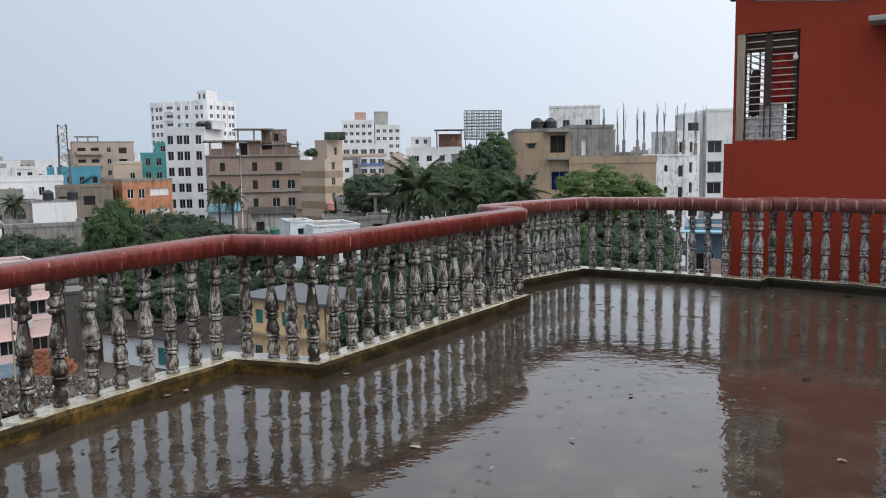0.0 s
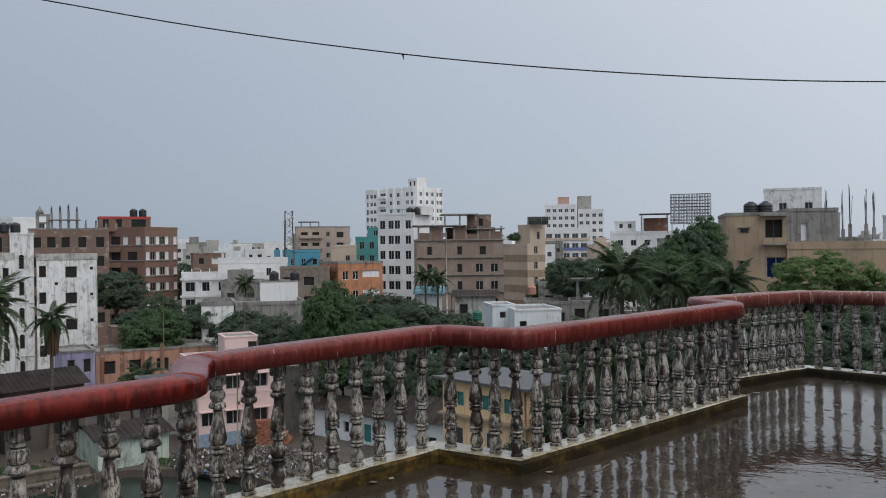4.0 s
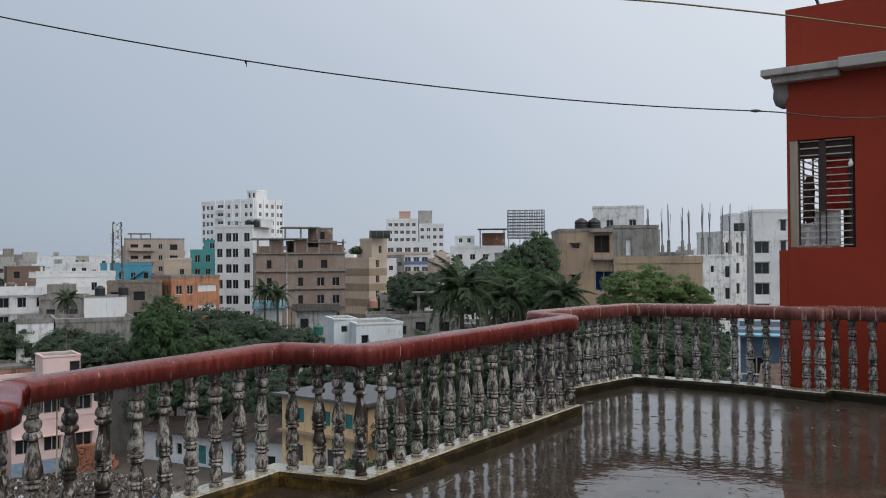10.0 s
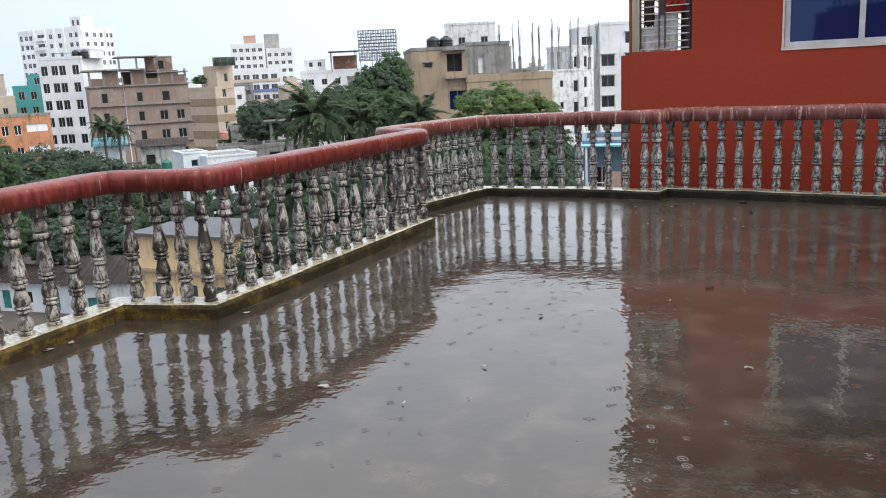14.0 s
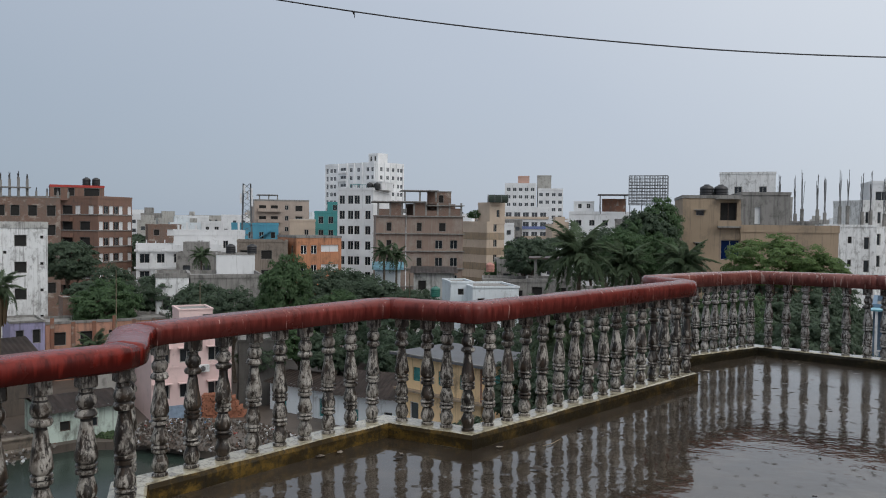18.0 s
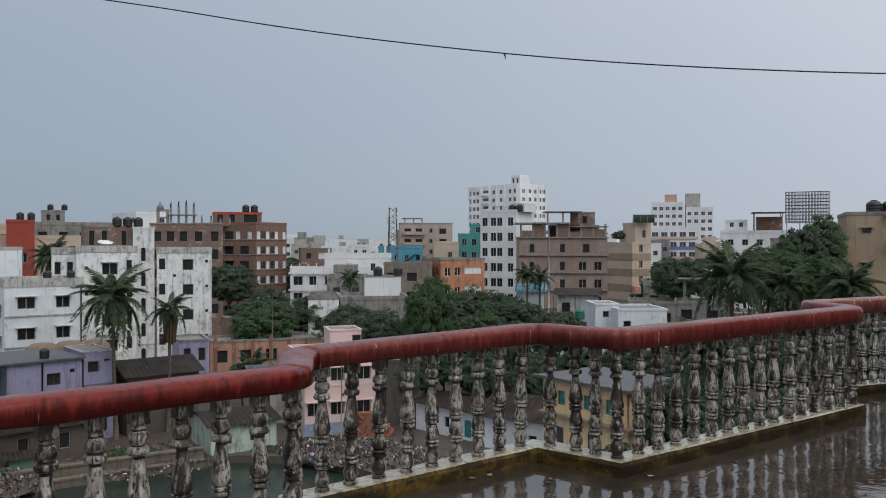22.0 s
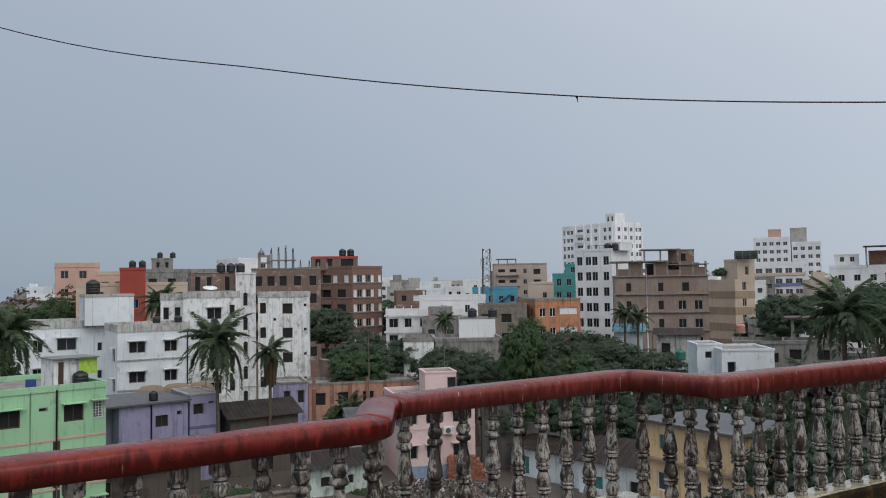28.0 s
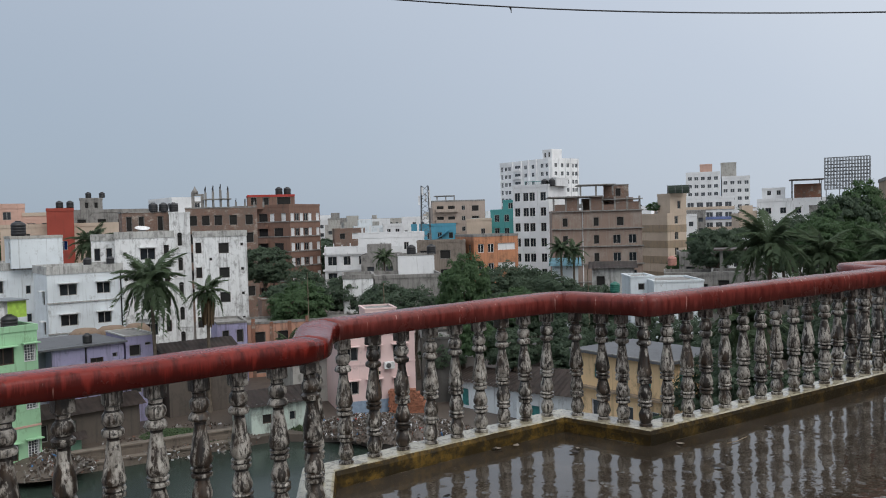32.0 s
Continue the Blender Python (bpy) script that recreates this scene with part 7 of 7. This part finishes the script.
def frond_mesh(seed, droop):
    """A feather-shaped frond of unit length: an arching rib with hanging leaflets."""
    rnd = random.Random(seed)
    bm = bmesh.new()
    pts = []
    for k in range(13):
        f = k / 12
        pts.append(Vector((f * (1 - 0.20 * droop * f), 0, 0.34 * f - (0.42 + 0.50 * droop) * f * f)))
    add_tube(bm, pts, [0.014 * (1 - 0.85 * k / 12) for k in range(13)], 4)
    for k in range(1, 53):
        f = 0.12 + 0.88 * k / 52
        i = min(11, int(f * 12))
        p = pts[i].lerp(pts[i + 1], f * 12 - i)
        ln = 0.23 * math.sin(math.pi * min(1, 0.22 + 0.74 * f)) + 0.05
        for side in (-1, 1):
            hang = rnd.uniform(0.35, 0.95)
            mid = p + Vector((0.05, side * ln * 0.45, -ln * 0.10 * hang))
            tip = p + Vector((0.12 + rnd.uniform(-0.03, 0.03), side * ln * 0.70, -ln * hang))
            w = Vector((0.0065, 0, 0))
            bm.faces.new([bm.verts.new(q) for q in (p - w, p + w, mid + w, tip, mid - w)])
    return mesh_of(bm, "frond", LEAF_PALM)


FRONDS = [frond_mesh(k, d) for k, d in enumerate((0.3, 0.7, 1.15, 1.6))]


def palm(x, y, crown_z, reach, base=GROUND, fronds=24, lean=(0.0, 0.0), wind=0.0, label="coconut palm with drooping fronds", dead=False):
    H = crown_z - base
    t = thing("palm_tree", pose(x, y, base), label, "palm tree", "palms")
    part("trunk", tube([(lean[0] * -H * (1 - f) ** 1.5, lean[1] * -H * (1 - f) ** 1.5, H * f) for f in (0, .15, .35, .6, .8, 1)], [0.24, 0.18, 0.15, 0.14, 0.13, 0.12], 8), BARK, t)
    for k in range(fronds):
        ring = k / fronds
        m = 3 - int(ring * 3.99)
        tilt = -30 + 118 * ring + trng.uniform(-8, 8)
        yaw = k * 137.5 + trng.uniform(-12, 12)
        part("frond", FRONDS[m], None, t, at=pose(0, 0, H, 0, 0, yaw + wind * math.sin(radians(yaw)) * 30) @ pose(0, 0, 0, 0, -tilt * 0.8, 0) @ Matrix.Scale(reach * trng.uniform(0.85, 1.1), 4))
    if dead:
        db = bmesh.new()
        for k in range(26):
            a = k * 2.4
            add_tube(db, [(0.12 * math.cos(a), 0.12 * math.sin(a), H - 0.1), (0.5 * math.cos(a), 0.5 * math.sin(a), H - 0.9), (0.42 * math.cos(a), 0.42 * math.sin(a), H - 2.6 - 0.05 * (k % 7))], [0.10, 0.12, 0.03], 5)
        part("dead_fronds", db, LEAF_DRY, t, "skirt of hanging dead brown fronds")
    return t


for spec in ((-71.1, 94.3, -0.8, 7.5, "dark"), (-51.6, 73.9, -4.3, 7.0, "mid"), (-49.6, 80.5, -4.0, 6.0, "dark"), (-55.5, 77.5, -4.6, 6.0, "dark"), (-40.2, 73.1, -4.2, 6.8, "dark"), (-36.0, 71.8, -4.9, 5.0, "dark"),
             (9.6, 66.0, -1.6, 7.5, "dark"), (-11.5, 65.2, -6.1, 4.4, "dark"), (-8.7, 63.6, -6.1, 4.4, "dark"), (14.6, 66.5, -2.0, 7.5, "dark"), (-24.0, 66.2, -7.4, 5.0, "dark"), (-27.6, 66.8, -7.2, 4.6, "mid"), (-18.5, 65.5, -7.6, 5.0, "dark"), (-29.8, 69.1, -1.2, 5.0, "mid", 7.4), (-31.4, 82.5, -3.2, 7.5, "dark"), (-29.6, 86.5, -3.4, 7.5, "dark"), (-25.5, 83.7, -4.3, 7.0, "dark"), (-21.0, 82.0, -4.9, 6.0, "dark"), (-27.5, 76.0, -5.2, 6.5, "dark"), (-33.5, 76.0, -5.4, 5.0, "mid"), (-26.8, 74.5, -5.0, 5.0, "mid"),
             (-16.7, 139.3, -2.3, 9.5, "dark"), (-17.2, 121.1, -3.3, 6.0, "mid"), (-12.7, 134.7, -0.4, 9.5, "dark"), (-8.0, 128.0, -1.5, 8.0, "dark")):
    tree(*spec)
for spec in ((3.3, 79.5, 4.3, 4.4, "mid", 6.5), (0.8, 77.0, 2.2, 4.4, "mid", 5.6), (2.0, 78.0, 3.5, 5.2, "dark", 7.0), (-1.6, 82.0, 1.6, 6.0, "dark"), (-0.2, 73.1, 1.0, 5.0, "mid"), (3.1, 74.0, 0.9, 3.8, "mid", 5.0), (10.5, 61.1, 1.3, 7.0, "light", 5.4), (13.3, 60.4, -0.1, 4.0, "light", 3.0), (4.6, 63.0, -0.8, 3.0, "mid"), (-12.5, 111.4, 0.3, 7.5, "dark"), (-9.0, 116.0, 0.2, 6.0, "dark"),
             (-20.5, 70.5, -6.2, 5.6, "dark"), (-24.5, 75.0, -5.6, 5.0, "dark"), (-15.0, 66.5, -6.6, 4.6, "dark"), (-30.0, 64.8, -8.2, 4.2, "dark"), (4.2, 40.8, -2.2, 4.4, "dark"), (8.2, 39.4, -1.9, 4.8, "dark"), (5.6, 44.9, -1.7, 4.2, "mid"), (1.6, 47.1, -2.9, 4.4, "dark"), (-3.0, 60.0, -5.0, 4.6, "dark"),
             (-0.5, 55.0, -4.0, 4.6, "dark"), (-123.5, 85.0, 2.1, 15.0, "dry"), (-116.0, 84.0, 2.6, 9.0, "dry"), (-112.0, 80.0, 1.0, 8.0, "mid"), (-5.8, 58.0, -5.7, 4.6, "dark"), (-5.2, 46.5, -6.2, 4.4, "dark"), (-2.8, 43.5, -5.6, 4.6, "dark"), (-0.4, 40.5, -5.2, 4.6, "dark"), (-4.8, 52.5, -6.0, 4.6, "dark"), (2.0, 43.0, -4.6, 4.4, "dark"), (-6.6, 40.5, -8.0, 4.2, "dark"), (6.2, 52.0, -3.0, 5.2, "dark"), (9.6, 54.0, -2.5, 5.0, "dark"), (12.4, 56.0, -2.2, 4.6, "dark"), (7.2, 47.0, -3.8, 4.6, "dark"), (-46.0, 63.0, -9.4, 3.4, "mid"), (-62.0, 39.0, -3.0, 5.0, "dark"),
             (-130.0, 180.0, -2.0, 16.0, "dark"), (-105.0, 190.0, -3.0, 14.0, "dark"), (-60.0, 140.0, -3.0, 9.0, "dark"), (-112.0, 160.0, -1.0, 13.0, "dark"), (-100.0, 150.0, -2.5, 9.0, "dark"), (-6.0, 150.0, -1.0, 10.0, "dark"), (-22.0, 170.0, -2.0, 9.0, "mid"), (-60.5, 88.0, -4.0, 7.0, "dark")):
    tree(*spec)
for k in range(26):
    az, dist = radians(trng.uniform(-58, 16)), trng.uniform(180, 430)
    tree(dist * math.sin(az), dist * math.cos(az), trng.uniform(-4, -0.5), trng.uniform(10, 18), "far")

tree(-29.6, 163.5, 4.2, 3.4, "mid", base=1.28)
tree(-26.8, 166.0, 4.2, 3.6, "dark", base=1.28)
palm(-48.9, 50.0, -2.9, 3.4, fronds=20, lean=(-0.03, 0.0), label="tall coconut palm leaning over the huts")
palm(-46.4, 53.7, -3.9, 2.0, fronds=15, lean=(0.02, 0.0), dead=True, label="palm with a skirt of dead brown fronds")
palm(-81.7, 73.7, -0.2, 3.2, fronds=22)
palm(-27.1, 91.3, -2.0, 1.9, fronds=16, label="slim palm standing over dark trees")
palm(-25.9, 92.3, -2.4, 1.8, fronds=16, label="slim palm standing over dark trees")
palm(-58.0, 105.0, -3.6, 2.2, fronds=16)
palm(-2.6, 52.1, -0.5, 2.7, fronds=22, lean=(0.02, 0), wind=0.8, label="wind-blown coconut palm behind the balustrade")
palm(0.2, 56.2, -1.2, 2.2, fronds=24, wind=0.8, label="wind-blown coconut palm behind the balustrade")
palm(3.8, 55.0, -1.1, 2.2, fronds=24, wind=0.6, label="wind-blown coconut palm behind the balustrade")
palm(-3.4, 45.0, -4.2, 2.4, fronds=26, wind=0.4, label="low coconut palm behind the balustrade")
palm(4.3, 58.0, -1.0, 1.8, fronds=22, wind=0.5, label="small palm beside the ochre house")
palm(-61.0, 39.5, -1.8, 3.4, fronds=26, label="palm beside the green house")
palm(-44.5, 62.5, -9.6, 2.2, fronds=14, label="young palm in a yard", base=-12.5)


# ---- small things on the terrace floor ----
def scrap(name, x, y, s, mat, label, seed):
    rnd = random.Random(seed)
    bm = bmesh.new()
    ring = [bm.verts.new((s * rnd.uniform(0.7, 1.2) * math.cos(a), 0.55 * s * rnd.uniform(0.7, 1.2) * math.sin(a), rnd.uniform(0.002, 0.012))) for a in [2 * math.pi * k / 8 for k in range(8)]]
    bm.faces.new(ring)
    bmesh.ops.solidify(bm, geom=bm.faces[:], thickness=0.003)
    return tagged(part(name, bm, mat, None, at=pose(x, y, 0.004, 0, 0, rnd.uniform(0, 360))), label, name.replace("_", " "), "litter on the terrace")


DEAD_LEAF = plain("sodden_leaf", (0.030, 0.022, 0.016), 0.4)
PALE_SCRAP = plain("pale_scrap", (0.30, 0.26, 0.22), 0.4)
for k, (x, y, s) in enumerate(((-0.30, 5.32, 0.045), (-1.62, 4.29, 0.03), (-1.72, 5.25, 0.035), (-1.77, 4.25, 0.02), (0.99, 7.09, 0.03), (1.28, 5.2, 0.02), (2.52, 5.55, 0.04), (-0.26, 5.45, 0.03), (1.9, 7.6, 0.03), (3.0, 6.9, 0.03), (-0.76, 3.9, 0.03), (1.5, 6.1, 0.02), (-1.2, 5.35, 0.04), (-0.1, 6.4, 0.03), (0.7, 5.9, 0.025), (2.9, 8.8, 0.04), (4.1, 8.2, 0.05), (3.6, 8.9, 0.04))):
    scrap("fallen_leaf", x, y, s, DEAD_LEAF, "sodden dark leaf on the wet floor", k)
for k, (x, y, s) in enumerate(((2.074, 4.054, 0.028), (0.80, 4.38, 0.022), (-0.03, 4.28, 0.038), (2.15, 5.31, 0.015), (0.36, 3.98, 0.015))):
    scrap("paper_scrap", x, y, s, PALE_SCRAP, "wet pale scrap on the terrace floor", 40 + k)
twig = tube([(-0.316, 5.865, 0.008), (-0.265, 5.928, 0.008), (-0.210, 6.075, 0.008)], [0.004, 0.0035, 0.002], 5)
tagged(part("twig", twig, plain("wet_straw", (0.26, 0.20, 0.13), 0.5)), "thin pale wet twig on the terrace floor", "twig", "litter on the terrace")
for k, (x, y, s) in enumerate(((-1.69, 5.25, 0.035), (1.07, 9.20, 0.05), (-0.60, 5.76, 0.03), (-1.20, 5.43, 0.02), (-1.60, 5.36, 0.03))):
    scrap("paper_scrap", x, y, s, PALE_SCRAP, "wet pale scrap on the terrace floor", 60 + k)
for k, (x, y, s) in enumerate(((3.39, 8.83, 0.02), (3.50, 8.79, 0.024), (3.79, 8.88, 0.02), (2.93, 7.92, 0.025), (3.12, 8.03, 0.018), (3.19, 7.73, 0.02), (3.79, 7.88, 0.026), (3.68, 7.49, 0.022), (3.52, 7.49, 0.018), (3.82, 8.52, 0.02), (3.14, 8.92, 0.022), (2.85, 7.21, 0.02))):
    scrap("paper_scrap", x, y, s, PALE_SCRAP, "tiny pale scrap on the wet floor", 80 + k)
scrap("fallen_leaf", 4.30, 8.78, 0.07, DEAD_LEAF, "clump of sodden dark leaves by the plinth", 99)
